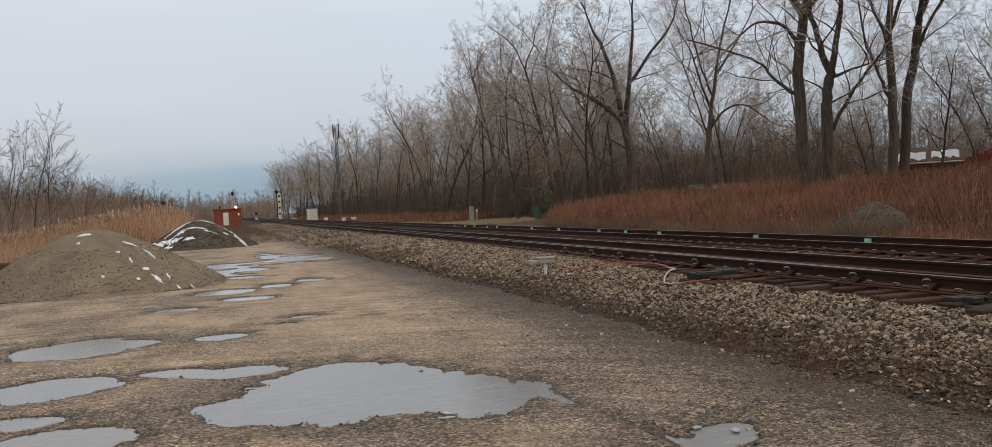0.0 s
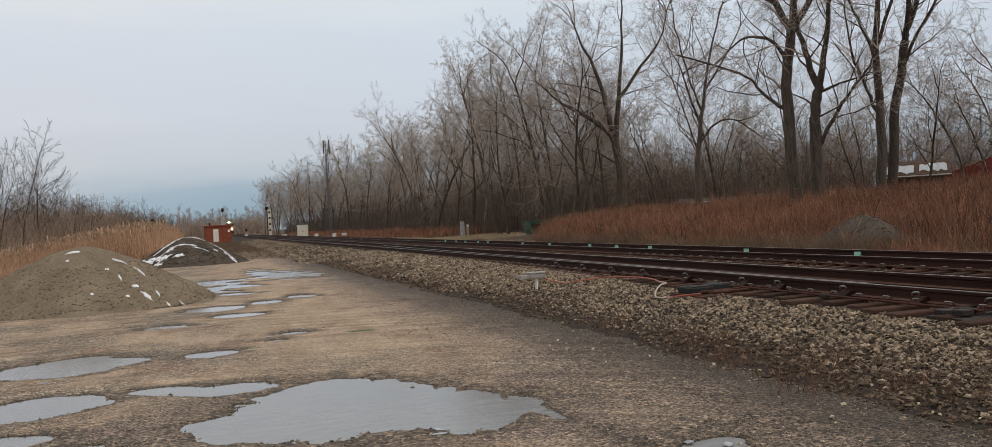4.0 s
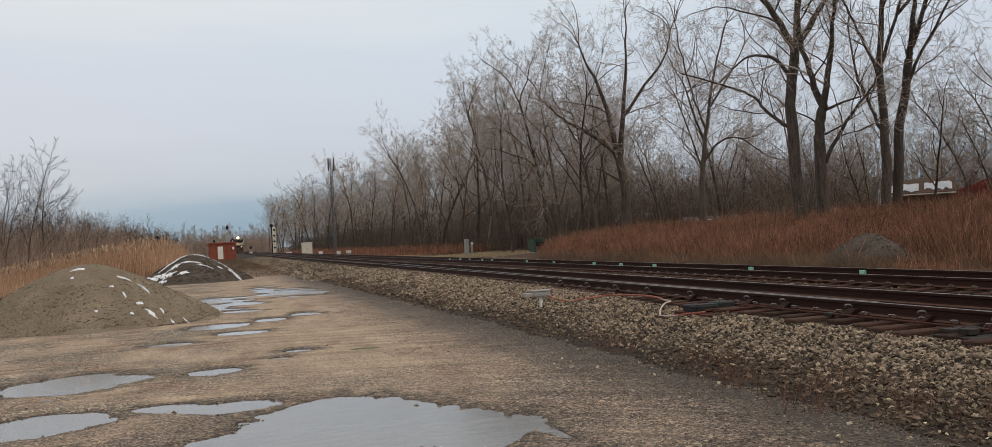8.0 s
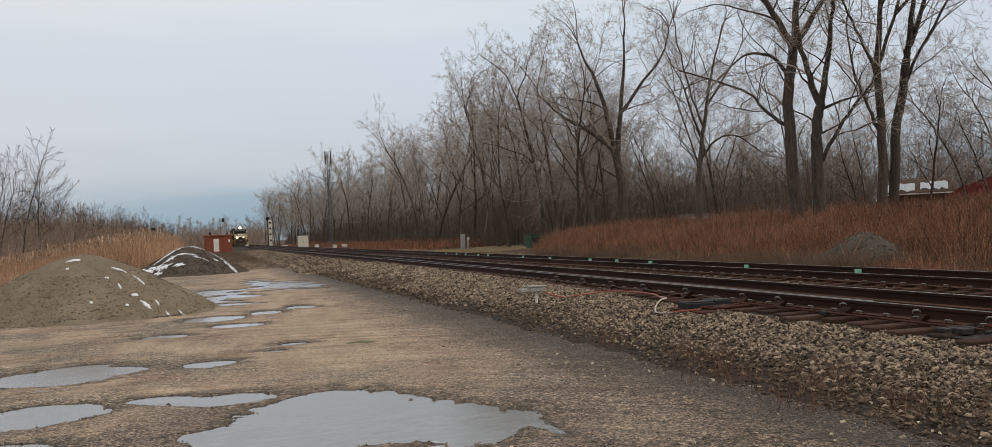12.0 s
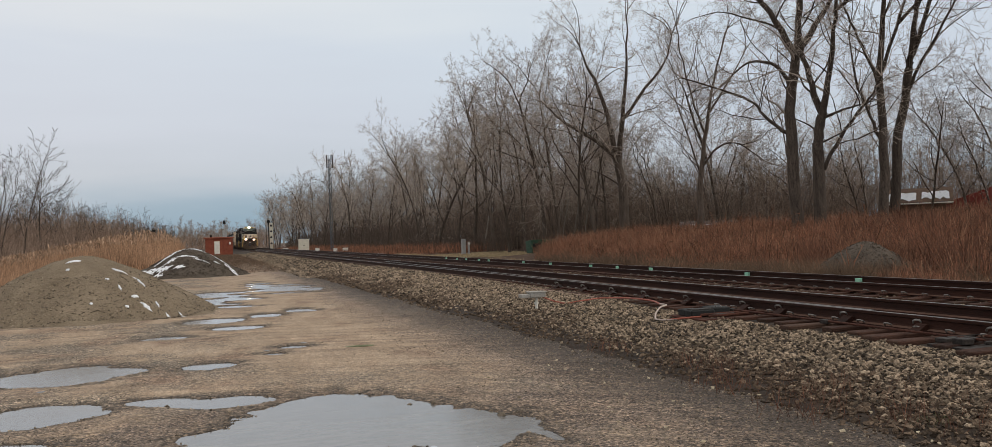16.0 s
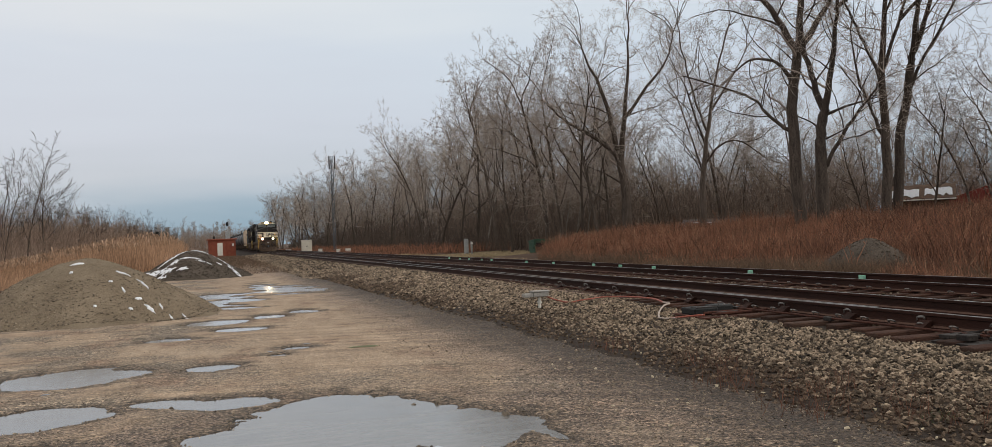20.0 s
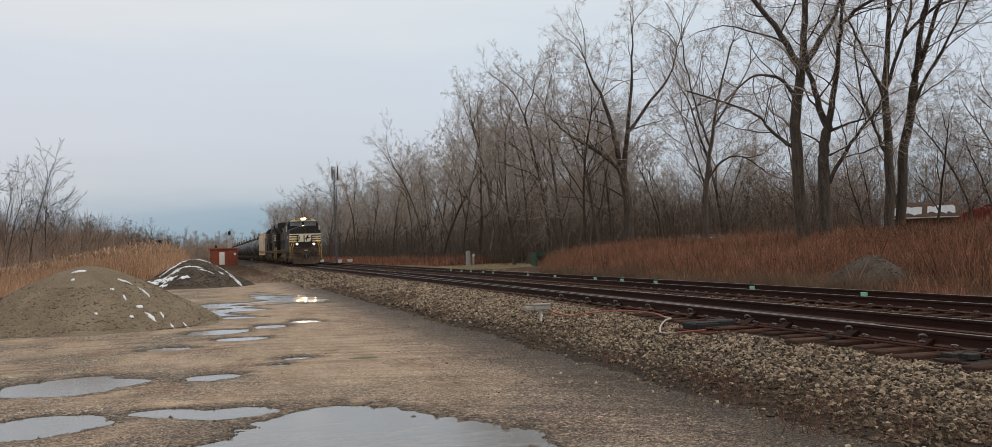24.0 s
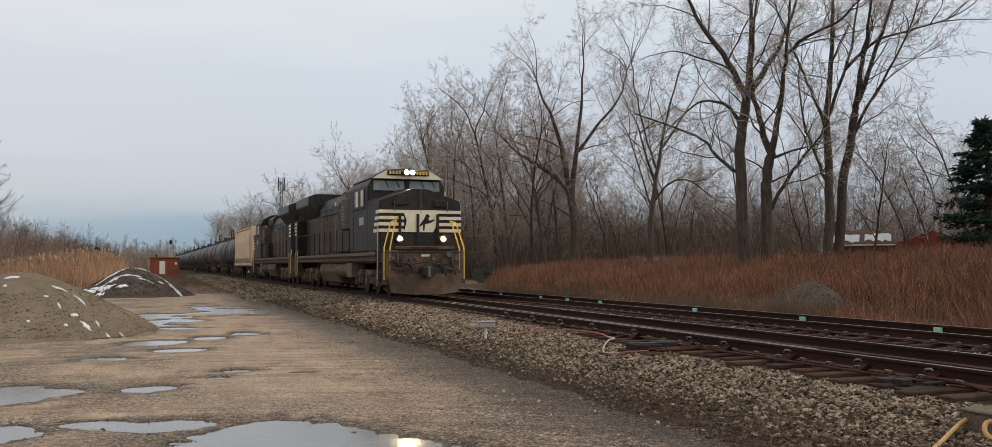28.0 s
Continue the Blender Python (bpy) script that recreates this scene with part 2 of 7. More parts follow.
M_STONE_DIRTY = mat("earthy_stone", (0.038, 0.025, 0.017), (0.165, 0.118, 0.082), 4.0, 0.92, bump=0.4, fine=60, island=0.6)
M_PEBBLE = mat("pebble", (0.115, 0.090, 0.066), (0.30, 0.245, 0.185), 4.0, 0.9, bump=0.2, island=0.65)
M_PALESTONE = mat("pale_stone", (0.36, 0.29, 0.19), (0.58, 0.50, 0.37), 6.0, 0.85, bump=0.3, island=0.3)
M_MOSS = mat("green_weed", (0.040, 0.055, 0.020), (0.100, 0.120, 0.050), 3.0, 0.85, bump=0.0, island=0.4)
M_TIE = mat("weathered_tie", (0.022, 0.010, 0.007), (0.082, 0.040, 0.027), 3.0, 0.9, bump=0.6, fine=25, vary=0.35, stretch=(0.4, 4, 4))
M_TIE_END = mat("bleached_tie", (0.028, 0.014, 0.010), (0.100, 0.058, 0.040), 3.0, 0.9, bump=0.6, fine=25, vary=0.3, stretch=(0.4, 4, 4))
M_RAIL = mat("rusty_rail", (0.011, 0.0045, 0.003), (0.050, 0.018, 0.011), 1.5, 0.75, metal=0.1, bump=0.3, stretch=(4, 0.3, 4))
M_RAILTOP = mat("worn_rail_head", (0.16, 0.16, 0.16), (0.34, 0.33, 0.32), 2.0, 0.28, metal=0.9, bump=0.05, stretch=(4, 0.2, 4), rough_to=0.45)
M_RUST = mat("red_rust", (0.026, 0.010, 0.007), (0.105, 0.040, 0.026), 6.0, 0.85, bump=0.4)
M_IRON = mat("dark_iron", (0.018, 0.015, 0.014), (0.060, 0.050, 0.045), 5.0, 0.6, metal=0.4, bump=0.3)
M_CLIP = mat("rail_clip", (0.14, 0.13, 0.12), (0.34, 0.32, 0.30), 8.0, 0.45, metal=0.6, bump=0.1)
M_TAG = mat("green_tag", (0.22, 0.50, 0.36), (0.36, 0.66, 0.50), 8.0, 0.6, bump=0.0)
M_GRAVEL1 = mat("tan_gravel_pile", (0.120, 0.090, 0.060), (0.260, 0.205, 0.145), 1.3, 0.95, bump=1.0, fine=34)
M_GRAVEL1_STONE = mat("tan_gravel_stone", (0.150, 0.115, 0.080), (0.300, 0.240, 0.172), 3.0, 0.95, bump=0.3, fine=42, island=0.35)
M_GRAVEL1_BASE = mat("grey_gravel_stone", (0.100, 0.078, 0.056), (0.265, 0.215, 0.158), 3.0, 0.95, bump=0.3, fine=42, island=0.6)
M_GRAVEL2 = mat("dark_gravel_pile", (0.040, 0.031, 0.024), (0.130, 0.105, 0.083), 1.6, 0.95, bump=1.0, fine=28)
M_GRASS = mat("red_brown_grass", (0.032, 0.014, 0.009), (0.245, 0.113, 0.066), 0.30, 0.9, bump=0.0, fine=2.2, island=0.7, blotch=0.1)
M_RUSSET = mat("dark_russet_blades", (0.020, 0.009, 0.006), (0.125, 0.055, 0.034), 0.30, 0.9, bump=0.0, fine=2.2, island=0.7, blotch=0.1)
# Rail rust in a lighter tone, painting the highlight along the flange tops.
M_FLANGE_LIT = mat("rusty_flange_highlight", (0.060, 0.030, 0.021), (0.165, 0.095, 0.068), 3.0, 0.8, bump=0.2, stretch=(4, 0.3, 4))
M_WEED = mat("grey_tan_weeds", (0.055, 0.034, 0.022), (0.165, 0.108, 0.069), 0.4, 0.9, bump=0.0, fine=2.0, island=0.5)
M_STRAW = mat("straw_grass", (0.23, 0.17, 0.095), (0.42, 0.33, 0.20), 0.5, 0.9, bump=0.0, fine=4.0, island=0.4)
M_REED = mat("tan_reed", (0.215, 0.118, 0.068), (0.43, 0.262, 0.162), 0.4, 0.9, bump=0.0, fine=3.0, island=0.5)
M_PLUME = mat("reed_plume", (0.25, 0.152, 0.098), (0.44, 0.305, 0.210), 0.4, 0.95, bump=0.0, fine=3.0, island=0.4)
M_SOIL = mat("mound_soil", (0.045, 0.027, 0.019), (0.12, 0.075, 0.05), 1.0, 0.95, bump=0.8, fine=12)
M_BARK = mat("grey_bark", (0.028, 0.021, 0.017), (0.150, 0.117, 0.094), 3.0, 0.92, bump=0.8, fine=20, stretch=(3, 3, 0.5), vary=0.25)
M_TWIG = mat("grey_twig", (0.220, 0.180, 0.148), (0.430, 0.358, 0.300), 0.6, 0.92, bump=0.0, vary=0.25)
M_BARK_PALE = mat("pale_bark", (0.16, 0.14, 0.115), (0.32, 0.28, 0.235), 3.0, 0.9, bump=0.5, fine=20, stretch=(3, 3, 0.5), vary=0.2)
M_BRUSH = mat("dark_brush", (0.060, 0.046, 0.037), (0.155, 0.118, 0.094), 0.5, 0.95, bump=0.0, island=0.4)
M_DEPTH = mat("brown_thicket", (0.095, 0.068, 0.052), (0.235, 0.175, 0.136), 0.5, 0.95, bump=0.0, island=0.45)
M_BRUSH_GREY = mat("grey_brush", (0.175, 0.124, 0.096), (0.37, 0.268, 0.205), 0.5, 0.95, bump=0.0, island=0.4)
M_NEEDLE = mat("spruce_needles", (0.010, 0.028, 0.020), (0.035, 0.070, 0.048), 1.5, 0.8, bump=0.0, island=0.4)
M_BRICK = mat("red_brick", (0.19, 0.050, 0.030), (0.33, 0.105, 0.065), 2.0, 0.9, bump=0.4, fine=30, vary=0.22)
M_CONC = mat("concrete", (0.24, 0.225, 0.20), (0.42, 0.40, 0.37), 3.0, 0.9, bump=0.4)
M_WHITE = mat("white_paint", (0.60, 0.58, 0.52), (0.80, 0.78, 0.72), 2.0, 0.55, bump=0.1)
M_CREAMBOX = mat("cream_cabinet", (0.55, 0.50, 0.40), (0.76, 0.71, 0.60), 2.0, 0.6, bump=0.1)
M_GALV = mat("galvanised_steel", (0.28, 0.28, 0.27), (0.46, 0.46, 0.45), 4.0, 0.5, metal=0.5, bump=0.1)
M_GREEN = mat("green_paint", (0.020, 0.055, 0.035), (0.045, 0.10, 0.065), 2.0, 0.6, bump=0.1)
M_REDWALL = mat("red_siding", (0.13, 0.028, 0.022), (0.23, 0.055, 0.042), 1.5, 0.8, bump=0.2)
M_ROOF = mat("grey_roof", (0.06, 0.052, 0.05), (0.13, 0.115, 0.11), 2.0, 0.85, bump=0.3)
M_HOSE_RED = mat("red_hose", (0.26, 0.07, 0.045), (0.40, 0.13, 0.09), 5.0, 0.5, bump=0.0)
M_HOSE_YEL = mat("yellow_hose", (0.46, 0.26, 0.10), (0.62, 0.38, 0.18), 5.0, 0.5, bump=0.0)
M_HOSE_WHT = mat("pale_hose", (0.36, 0.28, 0.24), (0.52, 0.43, 0.37), 5.0, 0.5, bump=0.0)
M_TIE_LINE = mat("pale_tie_line", (0.24, 0.15, 0.115), (0.38, 0.26, 0.21), 5.0, 0.6, bump=0.0)
M_GREENMARK = mat("faded_green_paint", (0.22, 0.26, 0.14), (0.36, 0.36, 0.23), 6.0, 0.9, bump=0.3)
M_LOCO = mat("black_enamel", (0.005, 0.0045, 0.004), (0.030, 0.025, 0.021), 1.1, 0.42, bump=0.05, fine=7.0, rough_to=0.7, spec=0.3)
M_HOOD = mat("grimy_hood", (0.014, 0.010, 0.008), (0.150, 0.108, 0.080), 1.3, 0.7, bump=0.1, fine=9.0, spec=0.14, stretch=(1, 1, 0.35), vary=0.25)
M_SIDEGLASS = mat("dark_cab_glass", (0.010, 0.011, 0.011), (0.030, 0.031, 0.030), 2.0, 0.3, bump=0.0, spec=0.2)
M_LOCO_DIRT = mat("road_grime", (0.036, 0.024, 0.017), (0.165, 0.114, 0.080), 1.6, 0.85, bump=0.3, spec=0.2)
M_TANKDIRT = mat("tan_road_dust", (0.070, 0.052, 0.038), (0.200, 0.152, 0.112), 2.5, 0.85, bump=0.2)
M_CREAM = mat("cream_stripe", (0.62, 0.55, 0.40), (0.80, 0.73, 0.57), 3.0, 0.55, bump=0.05)
M_YELLOW = mat("yellow_rail_paint", (0.60, 0.38, 0.07), (0.78, 0.53, 0.14), 4.0, 0.5, bump=0.0)
# Pale grey base colour paints the light reflected in the windscreen.
M_GLASS = mat("reflection_grey_glass", (0.12, 0.135, 0.13), (0.26, 0.285, 0.28), 1.5, 0.08, bump=0.0)
M_WINGS = mat("grey_radiator", (0.080, 0.085, 0.092), (0.155, 0.163, 0.175), 2.0, 0.55, bump=0.1)
M_TANK = mat("black_tank", (0.034, 0.035, 0.039), (0.095, 0.097, 0.103), 0.8, 0.34, bump=0.05, rough_to=0.65, vary=0.35)
M_HOPPER = mat("tan_hopper", (0.48, 0.345, 0.225), (0.68, 0.53, 0.38), 1.0, 0.7, bump=0.1)
M_LAMP = glow("headlight_glow", (1.0, 0.74, 0.42), 450.0)
M_DITCH = glow("ditch_light_glow", (1.0, 0.66, 0.34), 380.0)
M_SIGDARK = mat("signal_black", (0.008, 0.008, 0.008), (0.025, 0.025, 0.025), 3.0, 0.6, bump=0.0)

# ---- building helpers ----
def mesh_of(name, verts, faces, material=None, smooth=False, slots=()):
    me = bpy.data.meshes.new(name)
    me.from_pydata([tuple(v) for v in verts], [], faces)
    for m in ([material] if material else []) + list(slots):
        me.materials.append(m)
    if smooth:
        me.shade_smooth()
    me.update()
    return me


def tri_mesh(name, verts, tris, material):
    """A triangle mesh from numpy arrays."""
    me = bpy.data.meshes.new(name)
    nv, nf = len(verts), len(tris)
    me.vertices.add(nv)
    me.vertices.foreach_set("co", np.asarray(verts, np.float32).ravel())
    me.loops.add(nf * 3)
    me.loops.foreach_set("vertex_index", np.asarray(tris, np.int32).ravel())
    me.polygons.add(nf)
    me.polygons.foreach_set("loop_start", np.arange(0, nf * 3, 3, dtype=np.int32))
    me.materials.append(material)
    me.update(calc_edges=True)
    return me


def thing(name, x, y, z, label, category, group="", kind="", rz=0):
    ob = new(name)
    ob.matrix_basis = pose(x, y, z, 0, 0, rz)
    ob.empty_display_size = 0.2
    return tagged(ob, label, category, group, kind)


def part(name, bm, material, parent, label="", smooth=False, kind=""):
    """Links a bmesh or a finished mesh as one mesh object under a thing or a part."""
    if isinstance(bm, bmesh.types.BMesh):
        me = bpy.data.meshes.new(name)
        bm.to_mesh(me)
        bm.free()
        me.materials.append(material)
        if smooth:
            me.shade_smooth()
    else:
        me = bm
    ob = new(name, me)
    ob.parent = parent
    return tagged(ob, label, kind=kind)


def box(x0, x1, y0, y1, z0, z1, bevel=0.0, bm=None):
    own = bmesh.new()
    bmesh.ops.create_cube(own, size=1, matrix=Matrix.Translation(((x0 + x1) / 2, (y0 + y1) / 2, (z0 + z1) / 2)) @ Matrix.Diagonal((x1 - x0, y1 - y0, z1 - z0, 1)))
    if bevel:
        bmesh.ops.bevel(own, geom=own.edges[:], offset=bevel, segments=1, affect="EDGES")
    return merge(own, bm)


def merge(own, bm):
    if bm is None:
        return own
    tmp = bpy.data.meshes.new("tmp")
    own.to_mesh(tmp)
    own.free()
    bm.from_mesh(tmp)
    bpy.data.meshes.remove(tmp)
    return bm


def rod(p, q, r, sides=8, r2=None, bm=None):
    """A capped round bar from p to q."""
    p, q = Vector(p), Vector(q)
    own = bmesh.new()
    turn = (q - p).to_track_quat("Z", "Y").to_matrix().to_4x4()
    bmesh.ops.create_cone(own, cap_ends=True, segments=sides, radius1=r, radius2=r if r2 is None else r2, depth=(q - p).length, matrix=Matrix.Translation((p + q) / 2) @ turn)
    return merge(own, bm)


def prism(outline, axis, lo, hi, bevel=0.0, bm=None):
    """A polygon drawn in the plane across an axis ('x': (y, z), 'y': (x, z), 'z': (x, y)) and pushed from lo to hi."""
    own = bmesh.new()
    put = {"x": lambda a, b, c: (c, a, b), "y": lambda a, b, c: (a, c, b), "z": lambda a, b, c: (a, b, c)}[axis]
    low = [own.verts.new(put(a, b, lo)) for a, b in outline]
    top = [own.verts.new(put(a, b, hi)) for a, b in outline]
    own.faces.new(low)
    own.faces.new(top[::-1])
    k = len(outline)
    for i in range(k):
        own.faces.new((low[i], top[i], top[(i + 1) % k], low[(i + 1) % k]))
    bmesh.ops.recalc_face_normals(own, faces=own.faces[:])
    if bevel:
        bmesh.ops.bevel(own, geom=own.edges[:], offset=bevel, segments=1, affect="EDGES")
    return merge(own, bm)


def pipe(points, r, sides=6, bm=None, steps=4):
    """A round tube along a smooth line through the points."""
    pts = [Vector(p) for p in points]
    line = []
    for i in range(len(pts) - 1):
        a, b, c, d = pts[max(i - 1, 0)], pts[i], pts[i + 1], pts[min(i + 2, len(pts) - 1)]
        for s in range(steps):
            t = s / steps
            line.append(0.5 * ((2 * b) + (c - a) * t + (2 * a - 5 * b + 4 * c - d) * t * t + (3 * b - a - 3 * c + d) * t ** 3))
    line.append(pts[-1])
    own = bmesh.new()
    rings = []
    for i, p in enumerate(line):
        way = (line[min(i + 1, len(line) - 1)] - line[max(i - 1, 0)]).normalized()
        side = way.cross(Vector((0, 0, 1)))
        side = side.normalized() if side.length > 1e-3 else Vector((1, 0, 0))
        up = side.cross(way)
        rings.append([own.verts.new(p + r * (math.cos(a) * side + math.sin(a) * up)) for a in [2 * math.pi * k / sides for k in range(sides)]])
    for a, b in zip(rings, rings[1:]):
        for k in range(sides):
            own.faces.new((a[k], a[(k + 1) % sides], b[(k + 1) % sides], b[k]))
    own.faces.new(rings[0][::-1])
    own.faces.new(rings[-1])
    return merge(own, bm)


# Smooth value noise on arrays, for the ground.
_rng = np.random.default_rng(7)
_lat = _rng.random((256, 256))


def vnoise(x, y, scale):
    u, v = np.asarray(x) * scale + 1000.0, np.asarray(y) * scale + 1000.0
    i, j = np.floor(u).astype(int), np.floor(v).astype(int)
    a, b = u - i, v - j
    a, b = a * a * (3 - 2 * a), b * b * (3 - 2 * b)
    g = lambda p, q: _lat[p % 256, q % 256]
    return (g(i, j) * (1 - a) + g(i + 1, j) * a) * (1 - b) + (g(i, j + 1) * (1 - a) + g(i + 1, j + 1) * a) * b - 0.5


def fbm(x, y, scale, octaves=4):
    return sum(vnoise(x, y, scale * 2 ** k) / 2 ** k for k in range(octaves))


def step01(x, lo, hi):
    t = np.clip((x - lo) / (hi - lo), 0, 1)
    return t * t * (3 - 2 * t)


# ---- ground ----
RAIL_Z, TIE_Z = 0.49, 0.285
TRACK_A, TRACK_B = 9.49, 13.55
# puddles: centre x, y, half-widths, turn in degrees
PUDDLES = [(1.30, 8.60, 1.05, 1.15, 20), (0.50, 8.30, 0.72, 0.52, -35), (2.05, 8.10, 0.72, 0.85, 0), (1.25, 9.60, 0.75, 0.70, 0),
           (0.22, 10.48, 0.52, 0.36, -15), (-0.42, 10.78, 0.42, 0.24, -20),
           (-1.85, 13.75, 0.75, 0.85, -10), (-1.25, 13.75, 0.42, 0.40, 0),
           (-1.75, 10.55, 0.60, 0.62, 10), (-1.28, 10.45, 0.30, 0.22, 0), (-1.35, 7.95, 0.62, 0.46, 0), (-1.75, 8.85, 0.40, 0.28, -10),
           (0.03, 13.65, 0.36, 0.34, 0), (0.20, 21.6, 0.62, 0.62, 0), (0.62, 19.5, 0.52, 0.42, 0), (-0.75, 18.2, 0.42, 0.28, 0),
           (2.9, 35.5, 1.05, 2.7, 0), (2.2, 37.5, 0.5, 3.2, 0), (3.6, 33.6, 0.55, 1.1, 0), (0.0, 28.6, 0.75, 1.4, 0), (0.65, 26.4, 0.62, 0.6, 0), (0.35, 33.0, 0.85, 1.5, 0), (0.9, 30.2, 0.55, 1.2, 0),
           (3.4, 5.75, 0.42, 0.22, 30), (1.35, 15.4, 0.22, 0.22, 0), (1.0, 14.6, 0.16, 0.14, 0), (2.3, 23.6, 0.35, 0.5, 0), (1.35, 22.6, 0.35, 0.5, 0)]


def mound(x, y):
    """The grassy bank beyond the railway."""
    along = 1 - step01(y, 54, 65)
    return 0.12 + (1.15 + 0.45 * step01(-y, -45, -10)) * step01(x + 0.6 * vnoise(x, y, 0.15), 17.5, 29.0) * along + 0.55 * step01(x, 20, 60) * (1 - along)


def ground_z(x, y):
    x, y = np.asarray(x, float), np.asarray(y, float)
    z = 0.05 * fbm(x, y, 0.28, 3) + 0.022 * fbm(x, y, 1.7, 3)
    z = z * (1 - step01(x, 3.2, 5.0) * 0.6)
    z = np.maximum(z, -0.007)
    dip, skirt = np.zeros_like(z), np.zeros_like(z)
    for cx, cy, rx, ry, turn in PUDDLES:
        c, s = math.cos(radians(turn)), math.sin(radians(turn))
        u, v = ((x - cx) * c + (y - cy) * s) / rx, (-(x - cx) * s + (y - cy) * c) / ry
        d = np.sqrt(u * u + v * v) + 0.34 * fbm(x, y, 2.3, 4) + 0.16 * fbm(x, y, 9.0, 2) + (0.42 * np.sin(y * 3.1 + 5 * vnoise(x, y, 0.5)) + 0.3 * fbm(x, y, 1.2, 2) if cy > 24 else 0.10 * np.sin(y * 4.0 + 4 * vnoise(x, y, 0.8)) if cy > 17 else 0.5 * fbm(x, y, 4.0, 3) if cy < 6 else 0)
        dip = np.maximum(dip, 1 - step01(d, 0.72, 1.28))
        skirt = np.maximum(skirt, 1 - step01(d + 0.3 * vnoise(x, y, 1.1), 1.2, 1.2 + 0.5 / min(rx, ry)))
    z = z * (1 - skirt) - 0.014 * skirt
    z = z * (1 - dip) - 0.055 * dip
    z = z - (0.022 + 0.03 * vnoise(x, y, 1.5)) * (1 - step01(np.abs(x - 2.95 - 0.2 * vnoise(x, y, 0.5) + 0.16 * (y - 6.5)), 0.02, 0.13)) * step01(y, 4.2, 5.0) * (1 - step01(y, 7.6, 8.6))
    z = z + step01(x, 15.6, 17.5) * (mound(x, y) + 0.25 * fbm(x, y, 0.12, 3))
    return z - 0.3 * step01(-x, 9, 16)


def axis(*spans):
    out = []
    for lo, hi, step in spans:
        out += list(np.arange(lo, hi, step))
    return np.array(out + [spans[-1][1]])


gx = axis((-1500, -300, 120), (-300, -60, 24), (-60, -14, 3.0), (-14, -4, 0.4), (-4, 5.2, 0.065), (5.2, 17, 0.6), (17, 36, 0.7), (36, 90, 4.0), (90, 300, 30), (300, 1500, 120))
gy = axis((-600, -60, 60), (-60, 0, 8), (0, 4, 0.3), (4, 15.5, 0.065), (15.5, 45, 0.16), (45, 90, 0.9), (90, 400, 10), (400, 2400, 125))
GX, GY = np.meshgrid(gx, gy)
gv = np.stack([GX.ravel(), GY.ravel(), ground_z(GX.ravel(), GY.ravel())], 1)
nx, ny = len(gx), len(gy)
ii = (np.arange(ny - 1)[:, None] * nx + np.arange(nx - 1)[None, :]).ravel()
g_tris = np.concatenate([np.stack([ii, ii + 1, ii + nx + 1], 1), np.stack([ii, ii + nx + 1, ii + nx], 1)])
g_me = tri_mesh("ground", gv, g_tris, M_LOT)
g_me.materials.append(M_SOIL)
cx_, cy_ = gv[g_tris[:, 0], 0], gv[g_tris[:, 0], 1]
g_me.polygons.foreach_set("material_index", ((cx_ > 16.2) | (cx_ < -16) | (cy_ > 140)).astype(np.int32))
g_me.shade_smooth()
ground = tagged(new("ground", g_me), "packed sand and gravel lot with potholes and wheel marks", "ground", kind="structure")

# Puddle water: a level sheet in each group of dips, meeting the ground along its own uneven edge.
WATER_Z = -0.026
GROUPS = [(0, 4), (4, 6), (6, 8), (8, 10), (10, 11), (11, 12), (12, 13), (13, 14), (14, 15), (15, 16), (16, 19), (19, 23), (23, 24), (24, 25), (25, 26), (26, 27), (27, 28)]
for g, (lo, hi) in enumerate(GROUPS):
    some = PUDDLES[lo:hi]
    x0, x1 = min(p[0] - 1.5 * max(p[2], p[3]) for p in some), max(p[0] + 1.5 * max(p[2], p[3]) for p in some)
    y0, y1 = min(p[1] - 1.5 * max(p[2], p[3]) for p in some), max(p[1] + 1.5 * max(p[2], p[3]) for p in some)
    cell = 0.06 if y0 < 16 else 0.14
    px, py = np.arange(x0, x1, cell), np.arange(y0, y1, cell)
    PX, PY = np.meshgrid(px, py)
    near = np.zeros(PX.shape, bool)
    for cx, cy, rx, ry, turn in some:
        c, s = math.cos(radians(turn)), math.sin(radians(turn))
        near |= np.hypot(((PX - cx) * c + (PY - cy) * s) / rx, (-(PX - cx) * s + (PY - cy) * c) / ry) < 1.5
    for cx, cy, rx, ry, turn in PUDDLES[:lo]:
        c, s = math.cos(radians(turn)), math.sin(radians(turn))
        near &= np.hypot(((PX - cx) * c + (PY - cy) * s) / rx, (-(PX - cx) * s + (PY - cy) * c) / ry) > 1.5
    wet = near & (ground_z(PX, PY) < WATER_Z + 0.02)
    if not wet.any():
        continue
    nx = len(px)
    quad = wet[:-1, :-1] | wet[1:, :-1] | wet[:-1, 1:] | wet[1:, 1:]
    ii = (np.arange(len(py) - 1)[:, None] * nx + np.arange(nx - 1)[None, :])[quad]
    tris = np.concatenate([np.stack([ii, ii + 1, ii + nx + 1], 1), np.stack([ii, ii + nx + 1, ii + nx], 1)])
    used, back = np.unique(tris, return_inverse=True)
    flat = np.stack([PX.ravel()[used], PY.ravel()[used], np.full(len(used), WATER_Z - 0.0005 * g)], 1)
    icy = some[0][1] > 17
    water = new("puddle", tri_mesh("puddle", flat, back.reshape(-1, 3), M_ICE if icy else M_WATER))
    tagged(water, "shallow frozen puddle in the gravel lot" if icy else "shallow grey puddle in the gravel lot", "puddle", "puddles in the lot", "structure")


